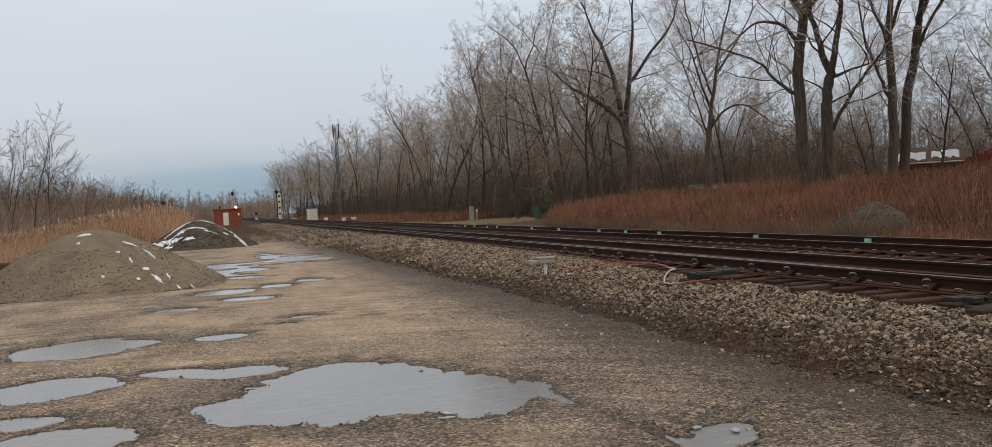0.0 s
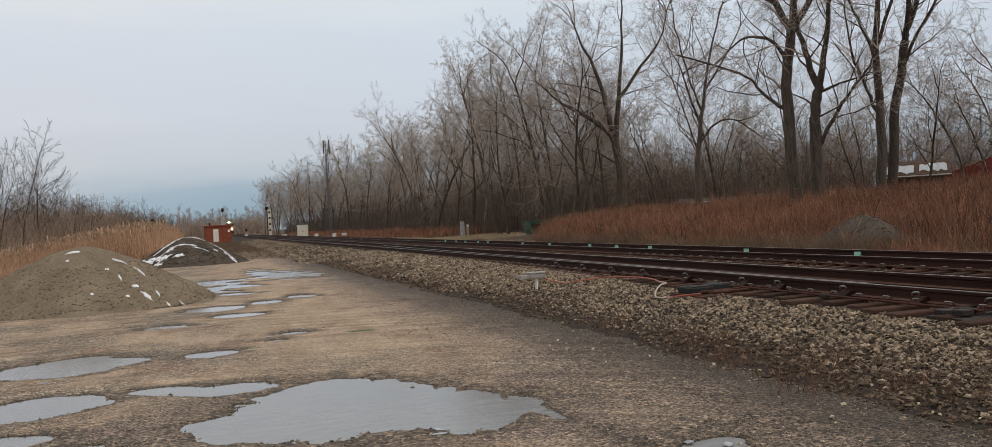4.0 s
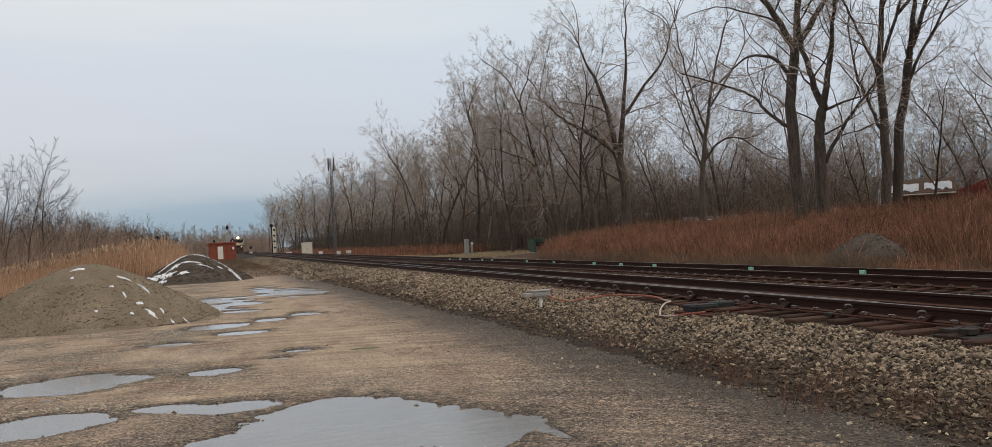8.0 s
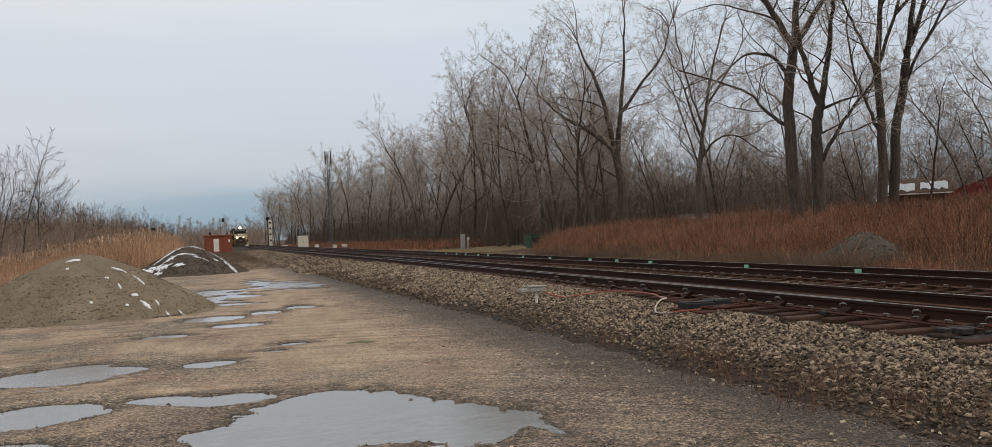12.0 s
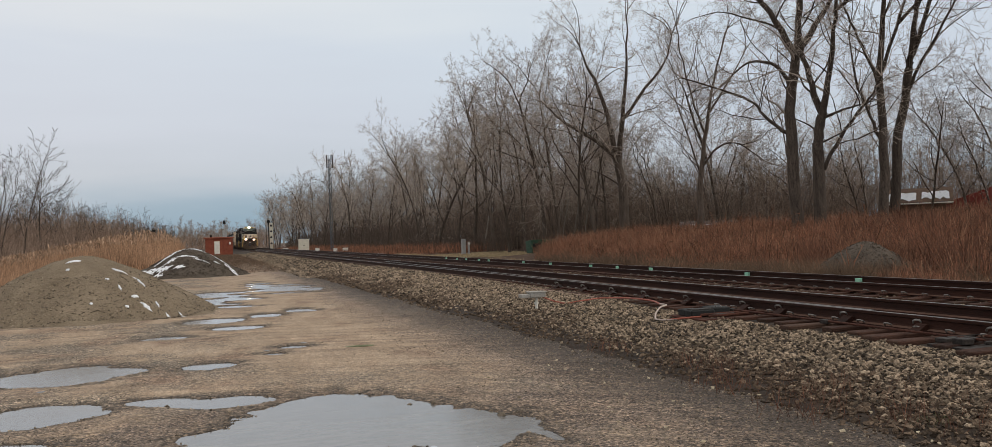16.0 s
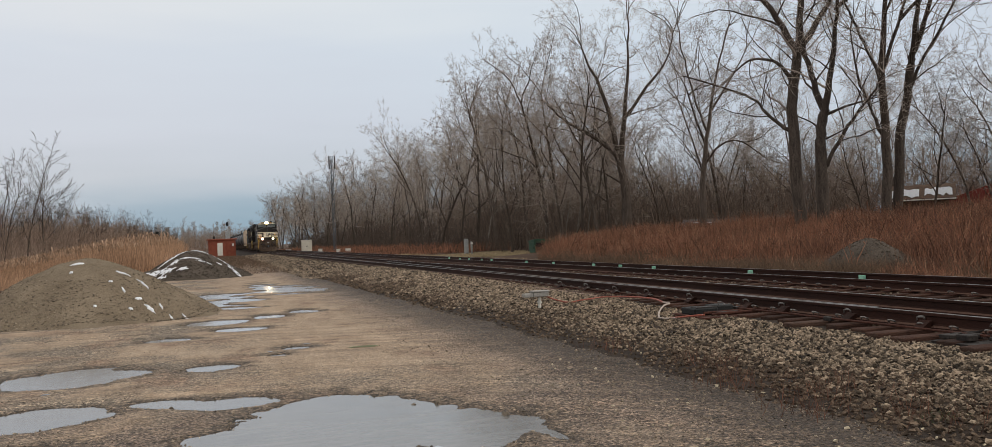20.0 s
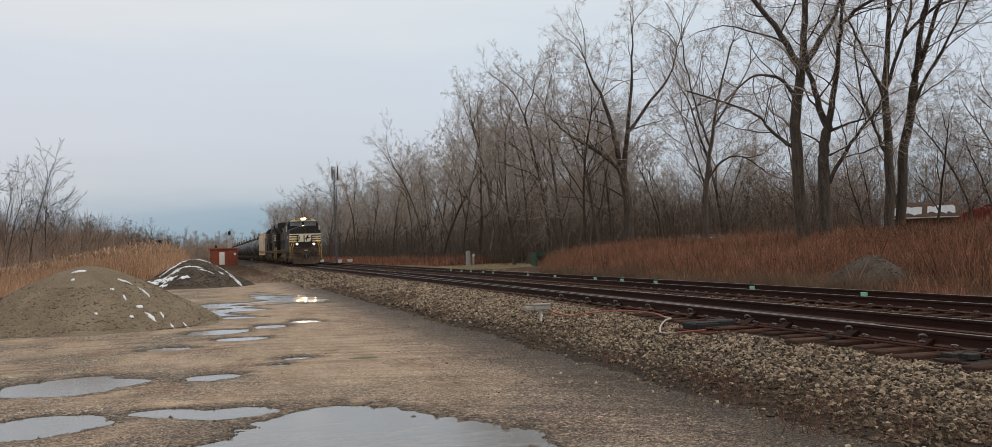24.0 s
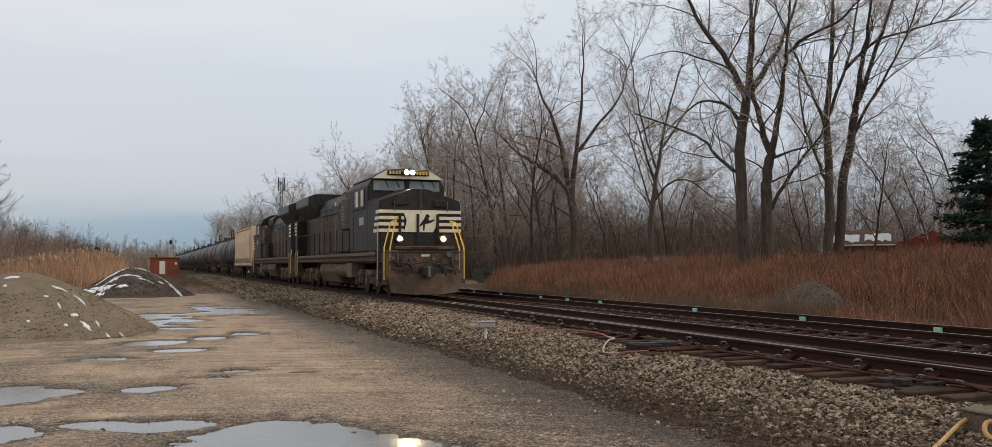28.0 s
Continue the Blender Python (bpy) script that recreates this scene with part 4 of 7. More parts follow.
# the big trees on the bank: main limbs as (across, up) in metres, side limbs grown on them
def big_tree(seed, x, y, turn, radius, limbs, label, dense=1.0, fork=(28, 60)):
    r = random.Random(seed)
    cfg = dict(WOODS_CFG, kids=(0, 4, 4, 3), fork=fork, thin=0.006, bend=0.15, bare=(0.3, 0.25, 0.2, 0.1))
    gen = np.random.default_rng(seed)
    starts = {1: [], 2: []}
    stem, crown = Wood(), Wood()
    sizes = []
    for n, limb in enumerate(limbs):
        depth, way = 0.0, r.uniform(-0.28, 0.28) if n else 0.0
        pts = []
        for k, (u, z) in enumerate(limb):
            depth += way * (1 if k else 0) * (abs(z - limb[k - 1][1]) + abs(u - limb[k - 1][0]))
            pts.append(Vector((u, depth, z if n or k else -1.6)))
        fine = []
        for i in range(len(pts) - 1):
            p0, p1, p2, p3 = pts[max(i - 1, 0)], pts[i], pts[i + 1], pts[min(i + 2, len(pts) - 1)]
            for q in range(4):
                t = q / 4
                fine.append(0.5 * (2 * p1 + (p2 - p0) * t + (2 * p0 - 5 * p1 + 4 * p2 - p3) * t * t + (3 * p1 - p0 - 3 * p2 + p3) * t ** 3) + Vector((r.gauss(0, 0.035), r.gauss(0, 0.035), 0)))
        fine.append(pts[-1])
        m = len(fine)
        start = radius if n == 0 else radius * (0.62 if fine[0].z > 3.9 and abs(fine[0].x - limbs[0][-1][0]) < 0.2 else 0.36)
        forks = any(abs(q[0][0] - limb[-1][0]) + abs(q[0][1] - limb[-1][1]) < 0.1 for q in limbs[1:])
        end = radius * (0.72 if n == 0 and forks else 0.11)
        radii = [start + (end - start) * (i / (m - 1)) ** 0.85 for i in range(m)]
        if n == 0:
            radii[0] *= 1.3
        stem.limb(fine, radii, 10)
        count = 3 if n == 0 and forks else int(2.5 * dense * m / 4)
        for k in range(count):
            f = (0.55 if n == 0 else 0.18) + (0.45 if n == 0 else 0.8) * (k + r.random()) / count
            i = min(int(f * (m - 1)), m - 2)
            along = (fine[i + 1] - fine[i]).normalized()
            out = along.orthogonal().normalized()
            out.rotate(Matrix.Rotation(r.uniform(0, 6.283), 3, along))
            sp = radians(r.uniform(*fork))
            starts[2 if r.random() < 0.4 else 1].append((*fine[i], *(along * math.cos(sp) + out * math.sin(sp)), r.uniform(2.2, 4.4) * (1.15 - 0.5 * f), max(radii[i] * r.uniform(0.22, 0.42), 0.03)))
        for _ in range(0 if n == 0 and forks else 3):
            w = ((fine[-1] - fine[-3]).normalized() + Vector((r.gauss(0, 0.35), r.gauss(0, 0.35), r.gauss(0.1, 0.25)))).normalized()
            starts[1 if fine[-1].z > 9 else 2].append((*fine[-1], *w, r.uniform(2.5, 4.2), end))
    for level, rows in starts.items():
        if rows:
            g = np.array(rows)
            grow(gen, stem, crown, g[:, :3], g[:, 3:6], g[:, 6], g[:, 7], level, cfg)
    root = thing("tree", x, y, 2.45, label, "tree", "big trees on the bank", rz=turn)
    part("trunk", stem.mesh("trunk", M_BARK), None, root)
    part("crown", crown.mesh("crown", M_TWIG), None, root)
    return root


big_tree(1, 26.84, 36.74, -36.1, 0.30, [[(0, 0), (-0.2, 2.7), (-0.2, 5.2), (0.1, 7.3)], [(0.1, 7.3), (-0.7, 8.9), (-1.9, 10.6), (-2.6, 12.2), (-3.2, 14.2)], [(0.1, 7.3), (0.3, 8.9), (0.4, 12.0), (0.3, 14.8)], [(0.1, 7.3), (0.9, 8.5), (1.8, 10.0), (2.3, 11.5), (3.0, 13.6)],
                                        [(-0.3, 3.6), (-0.8, 3.9), (-1.4, 4.6), (-2.1, 5.4), (-3.5, 6.1), (-5.4, 6.9)], [(-0.2, 6.0), (-0.8, 6.9), (-2.0, 7.2), (-2.9, 6.6)]], "massive leafless tree with a long low side limb")
big_tree(2, 27.24, 35.82, -37.3, 0.30, [[(0, 0), (0.1, 1.8), (0.1, 3.3), (0.3, 4.3)], [(0.3, 4.3), (-0.1, 5.7), (-0.5, 7.6), (-0.4, 10.0), (0.0, 13.0)], [(0.3, 4.3), (0.6, 5.7), (0.9, 7.5), (1.1, 9.6), (1.3, 12.3)],
                                        [(0.3, 1.8), (1.1, 3.3), (1.8, 4.3), (2.4, 4.9), (2.9, 5.9)], [(1.0, 9.0), (2.0, 9.8), (3.3, 10.3), (4.2, 11.1)]], "massive leafless tree forking low into two leaders")
big_tree(3, 30.36, 35.22, -40.8, 0.27, [[(0, 0), (0.1, 2.7), (0.1, 5.8), (0.3, 8.8), (0.5, 11.9), (0.6, 14.4)], [(0.1, 4.9), (-0.2, 6.4), (-0.8, 8.0), (-1.4, 9.6), (-2.2, 11.9)], [(0.2, 6.4), (1.0, 8.8), (1.4, 10.6), (1.8, 13.0)], [(0.1, 3.0), (-0.4, 4.3), (-1.0, 6.1), (-1.2, 8.3)]], "tall leafless tree with steep crowded limbs", fork=(20, 48))
big_tree(4, 30.99, 35.34, -41.2, 0.25, [[(0, 0), (0.3, 2.7), (0.7, 4.9), (1.0, 6.7)], [(1.0, 6.7), (1.8, 8.9), (2.7, 11.7), (3.3, 13.5)], [(1.0, 6.7), (1.3, 8.8), (1.7, 10.9), (1.8, 13.4)], [(0.8, 5.2), (1.8, 7.2), (3.0, 9.3), (3.8, 11.3)], [(0.6, 8.6), (1.9, 9.7), (3.3, 10.0), (4.9, 10.3)]], "leaning leafless tree with fanned limbs", fork=(20, 48))
big_tree(5, 27.43, 56.72, -25.8, 0.36, [[(0, 0), (-0.1, 2.2), (-0.3, 4.0)], [(-0.3, 4.0), (-1.5, 5.3), (-3.1, 6.4), (-4.3, 7.2), (-4.9, 8.0)], [(-0.3, 4.0), (-0.8, 6.5), (-1.4, 8.8), (-2.1, 10.4), (-2.6, 11.8)], [(-0.3, 4.0), (0.1, 6.9), (0.4, 9.9), (0.6, 13.3)], [(0.1, 6.9), (1.7, 8.9), (3.0, 10.5), (3.5, 12.2)]], "broad leafless tree with a limb sweeping to one side", 0.75)
big_tree(6, 27.77, 47.47, -30.3, 0.22, [[(0, 0), (0.2, 2.2), (0.6, 5.1), (1.1, 8.0), (2.0, 10.9)], [(0.3, 2.9), (1.3, 4.0), (2.4, 4.1), (3.6, 3.1)], [(0.5, 4.8), (-0.2, 7.0), (-0.6, 8.9), (-0.9, 10.8)], [(0.7, 5.9), (2.0, 7.9), (3.0, 9.7)]], "leafless tree tangled with climbing vines", 0.5)
for i, (x, y, s) in enumerate(((34, 47, 0.72), (38.5, 29, 0.6), (33, 54, 0.8), (36, 60, 0.85), (31, 50.5, 0.55), (44, 50, 0.75), (33, 62, 0.6), (36, 66, 0.65), (38.5, 60, 0.55), (41, 68, 0.6), (35, 57, 0.5), (43, 62, 0.6), (30.5, 58, 0.5), (46, 59, 0.6), (39, 52, 0.5), (37, 44, 0.5))):
    tree = plant(kinds[i % 9], x, y, BARE, "trees behind the bank", rz=i * 77)
    tree.scale = (s, s, s)


# lower trees hung with creepers, behind the big ones
for i, (x, y, s) in enumerate(((35.5, 37.8, 0.50), (37.3, 35.6, 0.46), (39.0, 38.6, 0.56), (41.2, 37.0, 0.60), (34.2, 41.5, 0.46), (43.5, 40.5, 0.62))):
    tree = plant(kinds[(3 * i + 1) % 9], x, y, "smaller leafless tree tangled with dry creepers", "trees behind the bank", rz=i * 101)
    tree.scale = (s * 1.1, s * 1.1, s)


def blades(name, n, place, height, width, material, rng, lean=0.25, rows=2):
    """Upright grass or reed blades, each a thin bent three-sided spike, as one mesh."""
    x, y = place(n)
    z = ground_z(x, y)
    n = len(x)
    h = height(x, y) * rng.uniform(0.6, 1.15, n)
    w = rng.uniform(0.6, 1.3, n) * width
    a = rng.uniform(0, 2 * np.pi, n)
    lx, ly = rng.normal(0, lean, n) * h, rng.normal(0, lean, n) * h
    base = np.stack([x, y, z - 0.03], 1)
    out = []
    for k in range(3):
        b = a + k * 2.0944
        out.append(base + np.stack([np.cos(b) * w, np.sin(b) * w, 0 * x], 1))
    out.append(base + np.stack([lx, ly, h], 1))
    v = np.stack(out, 1).reshape(-1, 3)
    t = (np.arange(n)[:, None, None] * 4 + np.array([(0, 1, 3), (1, 2, 3), (2, 0, 3)])[None]).reshape(-1, 3)
    return new(name, tri_mesh(name, v, t, material))


rng = np.random.default_rng(23)


def on_bank(n):
    x, y = 17.2 + 17 * rng.random(n) ** 1.15, -2 + 72 * rng.random(n)
    keep = (rng.random(n) < 0.35 + 1.3 * np.clip(fbm(x, y, 0.35) + 0.4, 0, 1)) & (x > 17.4 + 0.8 * vnoise(x, y, 0.5)) & ((y < 63 + 2 * vnoise(x, y, 0.3)) | (x > 28)) & (x / np.maximum(y, 1) > 0.372 + 0.02 * vnoise(x, y, 0.4))
    return x[keep], y[keep]


def tall(x, y):
    return 0.35 + 0.65 * step01(x, 17.6, 21.5) + 0.55 * fbm(x, y, 0.6)


tagged(blades("bank_plumes", 12000, on_bank, lambda x, y: tall(x, y) + 0.05, 0.008, M_REED, rng, 0.4), "tan feathery seed heads above the bank grass", "grass", kind="stuff")
# Darker blades that thin out away from the near end of the bank.
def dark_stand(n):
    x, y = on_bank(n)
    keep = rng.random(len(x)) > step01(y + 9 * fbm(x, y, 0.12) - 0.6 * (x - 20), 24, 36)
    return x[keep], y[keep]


tagged(blades("russet_weeds", 95000, dark_stand, lambda x, y: 0.90 * tall(x, y), 0.010, M_RUSSET, rng, 0.42), "dark russet blades on the nearer bank", "weeds", kind="stuff")
tagged(blades("bank_grass", 150000, on_bank, lambda x, y: 0.86 * tall(x, y), 0.011, M_GRASS, rng, 0.42), "tall dry red-brown grass covering the bank", "grass", kind="stuff")


def along_wood(n):
    x, y = 17.8 + 9.0 * rng.random(n), 62 + 190 * rng.random(n) ** 1.4
    keep = (y > 80) | (x > 27.0)
    return x[keep], y[keep]


tagged(blades("wood_edge_grass", 14000, along_wood, lambda x, y: 0.35 + 0.7 * step01(x, 19, 24) + 0.2 * fbm(x, y, 0.2), 0.03, M_GRASS, rng), "dry red-brown brush along the edge of the wood", "grass", kind="stuff")


def verge(n):
    x, y = 16.4 + 2.4 * rng.random(n), 8 + 80 * rng.random(n)
    keep = fbm(x, y, 0.25) > -0.12
    return x[keep], y[keep]


tagged(blades("verge_straw", 12000, verge, lambda x, y: 0.16 + 0 * x, 0.012, M_STRAW, rng, 0.6), "short bleached straw beside the ballast", "grass", kind="stuff")


def reed_bed(n):
    x, y = -2.5 - 24 * rng.random(n), 56 + 104 * rng.random(n) ** 1.25
    keep = (x < -1.5 - 0.02 * (y - 58) + 1.2 * vnoise(x, y, 0.2)) & (x > -0.21 * y)
    return x[keep], y[keep]


def reed_height(x, y):
    return np.interp(x / y, (-0.21, -0.166, -0.125, -0.085, -0.03), (0.9, 1.35, 1.95, 2.45, 2.6)) * (1 + 0.25 * fbm(x, y, 0.25)) + 0.25 * step01(x, -9.0, -16.0)


tagged(blades("reed_bed", 46000, reed_bed, reed_height, 0.02, M_REED, rng, 0.2), "dense bed of tan dry reeds", "reeds", kind="stuff")


plume_x, plume_y = reed_bed(6500)
plume_z = ground_z(plume_x, plume_y) + reed_height(plume_x, plume_y) * rng.uniform(0.78, 1.0, len(plume_x))
foot = np.stack([plume_x, plume_y, plume_z], 1)
nod = foot + np.stack([rng.normal(0, 0.07, len(plume_x)), rng.normal(0, 0.07, len(plume_x)), rng.uniform(0.14, 0.24, len(plume_x))], 1)
droop = nod + np.stack([rng.normal(0, 0.08, len(plume_x)), rng.normal(0, 0.08, len(plume_x)), rng.uniform(0.02, 0.12, len(plume_x))], 1)
heads = Wood()
heads.add(np.stack([foot, nod, droop], 1), np.tile(np.array([0.012, 0.045, 0.008]), (len(foot), 1)), 4)
tagged(new("reed_plumes", heads.mesh("reed_plumes", M_PLUME)), "pale feathery plumes on top of the dry reeds", "reeds", kind="stuff")


def low_reeds(n):
    x, y = -6.5 - 14 * rng.random(n), 30 + 32 * rng.random(n)
    keep = x < -6.8 + 0.03 * (y - 30) + 1.0 * vnoise(x, y, 0.3)
    return x[keep], y[keep]


tagged(blades("low_reeds", 16000, low_reeds, lambda x, y: 0.6 + 0.3 * fbm(x, y, 0.2) + 0.4 * step01(y, 40, 60), 0.014, M_REED, rng, 0.25), "low dry reeds behind the gravel mound", "reeds", kind="stuff")


def shrubs(name, n, place, height, label, seed, branches=26, material=None, stems=3):
    """Leafless many-stemmed shrubs and saplings, joined."""
    r2, q = random.Random(seed), np.random.default_rng(seed)
    spots = [place(r2) for _ in range(n)]
    tall_by = np.array([height(x, y) for x, y in spots])
    x, y = np.array(spots, float).T
    base = np.repeat(np.stack([x, y, ground_z(x, y) - 0.1], 1), stems, 0)
    h = np.repeat(tall_by * q.uniform(0.55, 1.2, n), stems)
    thick = np.repeat(0.005 + 0.0034 * np.hypot(x, y) / 40, stems)
    m, w = n * stems, Wood()
    tip = base + np.stack([q.normal(0, 0.2, m), q.normal(0, 0.2, m), q.uniform(0.7, 1.05, m)], 1) * h[:, None]
    mid = (base + tip) / 2 + np.stack([q.normal(0, 0.06, m), q.normal(0, 0.06, m), 0 * h], 1) * h[:, None]
    w.add(np.stack([base, mid, tip], 1), thick[:, None] * np.array([2.6, 1.8, 0.6]), 3)
    k = branches // 4
    f = q.uniform(0.15, 0.97, (m, k, 1))
    b_, m_, t_ = base[:, None], mid[:, None], tip[:, None]
    p = np.where(f < 0.5, b_ + (m_ - b_) * f * 2, m_ + (t_ - m_) * (f * 2 - 1)).reshape(-1, 3)
    hh, tk, f = np.repeat(h, k)[:, None], np.repeat(thick, k)[:, None], f.reshape(-1, 1)
    jit = lambda a, c, lo, hi: np.stack([q.normal(0, a, len(hh)), q.normal(0, c, len(hh)), q.uniform(lo, hi, len(hh))], 1) * hh
    out = jit(0.17, 0.17, 0.0, 0.12) * (1.25 - 0.6 * f)
    knee = p + out * 0.6
    end = p + out + jit(0.04, 0.04, 0.05, 0.22) * (1.3 - 0.8 * f)
    w.add(np.stack([p, knee, end], 1), tk * np.array([1.1, 0.8, 0.4]), 3)
    for _ in range(2):
        g = q.uniform(0.2, 0.9, (len(p), 1))
        at = knee + (end - knee) * g
        w.add(np.stack([at, at + jit(0.06, 0.06, 0.0, 0.12)], 1), tk * np.array([0.65, 0.35]), 3)
    return tagged(new(name, w.mesh(name, material or M_BRUSH)), label, "undergrowth", kind="stuff")


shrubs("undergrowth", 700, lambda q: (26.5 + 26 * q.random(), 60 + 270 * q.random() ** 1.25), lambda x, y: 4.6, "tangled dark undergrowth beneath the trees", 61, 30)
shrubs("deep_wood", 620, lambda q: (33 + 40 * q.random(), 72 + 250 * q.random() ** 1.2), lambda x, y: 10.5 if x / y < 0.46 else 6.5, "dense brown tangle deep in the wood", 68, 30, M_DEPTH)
shrubs("bank_shrubs", 430, lambda q: (29 + 20 * q.random() ** 0.8, 20 + 42 * q.random()), lambda x, y: 0.7 if x / y > 0.82 else 4.8, "leafless shrubs behind the bank", 62, 24, M_DEPTH)
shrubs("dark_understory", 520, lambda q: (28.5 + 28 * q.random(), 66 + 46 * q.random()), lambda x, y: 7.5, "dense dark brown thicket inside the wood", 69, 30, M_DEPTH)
shrubs("thicket_behind_houses", 260, lambda q: (47 + 26 * q.random(), 40 + 34 * q.random()), lambda x, y: 7.0, "brown leafless thicket behind the houses", 70, 30, M_DEPTH)
for i, (x, y, s) in enumerate(((26.7, 66.0, 0.55), (27.5, 66.6, 0.6), (28.4, 65.6, 0.65), (26.2, 86.0, 0.7), (27.2, 68.5, 0.6))):
    tree = plant(pale[i % 2], x, y, "slender leaning tree with pale bark", "trees of the roadside wood", rz=160 + 9 * i)
    tree.scale = (s * 0.8, s * 0.8, s)
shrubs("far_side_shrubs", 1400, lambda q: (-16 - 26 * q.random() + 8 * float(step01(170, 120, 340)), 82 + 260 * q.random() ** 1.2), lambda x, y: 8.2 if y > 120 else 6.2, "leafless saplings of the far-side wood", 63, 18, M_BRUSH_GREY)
tagged(blades("trackside_weeds", 6000, lambda n: (1.4 + 3.4 * rng.random(n), 55 + 95 * rng.random(n)), lambda x, y: 0.30 + 0.25 * fbm(x, y, 0.3), 0.014, M_WEED, rng, 0.6), "dry brown weeds between the lot and the railway", "weeds", kind="stuff")
shrubs("edge_brush", 420, lambda q: (24.3 + 3.0 * q.random(), 76 + 216 * q.random() ** 1.2), lambda x, y: 1.7, "low brown brush along the edge of the wood", 64, 24)
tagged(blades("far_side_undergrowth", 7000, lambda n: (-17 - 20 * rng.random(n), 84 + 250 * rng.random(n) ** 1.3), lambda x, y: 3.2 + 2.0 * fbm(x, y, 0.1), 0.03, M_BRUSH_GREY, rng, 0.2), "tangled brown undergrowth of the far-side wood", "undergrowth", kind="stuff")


def weeds(n):
    k = rng.integers(0, 9, n)
    cx, cy = np.array([6.3, 5.7, 5.9, 6.1, 5.3, 5.8, 5.2, 6.6, 5.5])[k], np.array([5.6, 6.2, 7.6, 5.0, 8.6, 9.8, 7.0, 6.3, 12.0])[k]
    return cx + rng.normal(0, 0.22, n), cy + rng.normal(0, 0.3, n)


tagged(blades("dead_weeds", 620, weeds, lambda x, y: 0.30 + 0 * x, 0.004, M_RUSSET, rng, 0.4), "sparse dead brown weeds at the foot of the ballast", "weeds", kind="stuff")

# Distant woods that close the view on all sides.
def far_woods(name, n, place, height, label):
    r2, q = random.Random(31), np.random.default_rng(31)
    x, y = np.array([place(r2) for _ in range(n)], float).T
    h = height * q.uniform(0.7, 1.15, n)
    w = Wood()
    base = np.stack([x, y, 0 * x - 0.3], 1)
    top = base + np.stack([q.normal(0, 0.05, n), q.normal(0, 0.05, n), 0 * x + 0.92], 1) * h[:, None]
    w.add(np.stack([base, top], 1), h[:, None] * np.array([0.012, 0.003]), 3)
    k = 20
    f = q.uniform(0.22, 0.97, (n, k, 1))
    p = (base[:, None] + (top - base)[:, None] * f).reshape(-1, 3)
    hh, f = np.repeat(h, k)[:, None], f.reshape(-1, 1)
    a = q.uniform(0, 6.283, len(p))
    d = np.stack([np.cos(a), np.sin(a), 0 * a], 1) * (0.26 * (1.15 - f)) * hh
    d[:, 2] = (0.17 * q.uniform(0.4, 1.2, len(p))) * hh[:, 0] * (1.2 - 0.7 * f[:, 0])
    w.add(np.stack([p, p + d], 1), hh * np.array([0.0042, 0.0016]), 3)
    for _ in range(5):
        at = p + d * q.uniform(0.35, 1.0, (len(p), 1))
        e = np.stack([q.normal(0, 1, len(p)), q.normal(0, 1, len(p)), q.uniform(0.2, 1.2, len(p))], 1)
        e /= np.linalg.norm(e, axis=1, keepdims=True)
        w.add(np.stack([at, at + e * hh * 0.085], 1), hh * np.array([0.0022, 0.001]), 3)
    return tagged(new(name, w.mesh(name, M_TWIG)), label, "woods", kind="stuff")


far_woods("distant_woods", 420, lambda q: ((-60 + 100 * q.random() + (0 if q.random() < 0.5 else 10)), 400 + 420 * q.random()), 13, "distant bare grey woods closing the railway corridor")
far_woods("woods_beyond_field", 260, lambda q: (-45 - 130 * q.random(), 90 + 320 * q.random()), 11, "bare grey woods beyond the reed bed")
far_woods("woods_behind_bank", 240, lambda q: (62 + 90 * q.random(), -20 + 300 * q.random()), 14, "bare grey woods behind the bank")
far_woods("woods_behind", 120, lambda q: (-120 + 240 * q.random(), -60 - 90 * q.random()), 14, "bare grey woods behind the lot")
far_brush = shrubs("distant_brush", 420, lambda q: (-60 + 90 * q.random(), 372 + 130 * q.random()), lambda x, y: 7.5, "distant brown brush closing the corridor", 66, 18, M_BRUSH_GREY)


def bank_front(n):
    x, y = 17.0 + 4.2 * rng.random(n) ** 1.3, -2 + 66 * rng.random(n)
    keep = (fbm(x, y, 0.5) > -0.22) & (x / np.maximum(y, 1) > 0.37)
    return x[keep], y[keep]


tagged(blades("bank_weeds", 42000, bank_front, lambda x, y: 0.45 + 0.35 * fbm(x, y, 0.4), 0.011, M_WEED, rng, 0.6), "tangled grey-tan weeds at the foot of the bank", "weeds", kind="stuff")
shrubs("bank_brush", 260, lambda q: (18.5 + 12 * q.random(), 2 + 46 * q.random()), lambda x, y: 1.25, "reddish dry brush on the bank", 67, 18, M_GRASS)
tagged(blades("pale_straw", 16000, lambda n: (17.6 + 11 * rng.random(n), 65 + 13 * rng.random(n)), lambda x, y: 0.14 + 0 * x, 0.03, M_STRAW, rng, 0.7), "pale straw on the service path to the wood", "grass", kind="stuff")

# ---- train ----
def mirror(f):
    for s in (-1, 1):
        f(s)


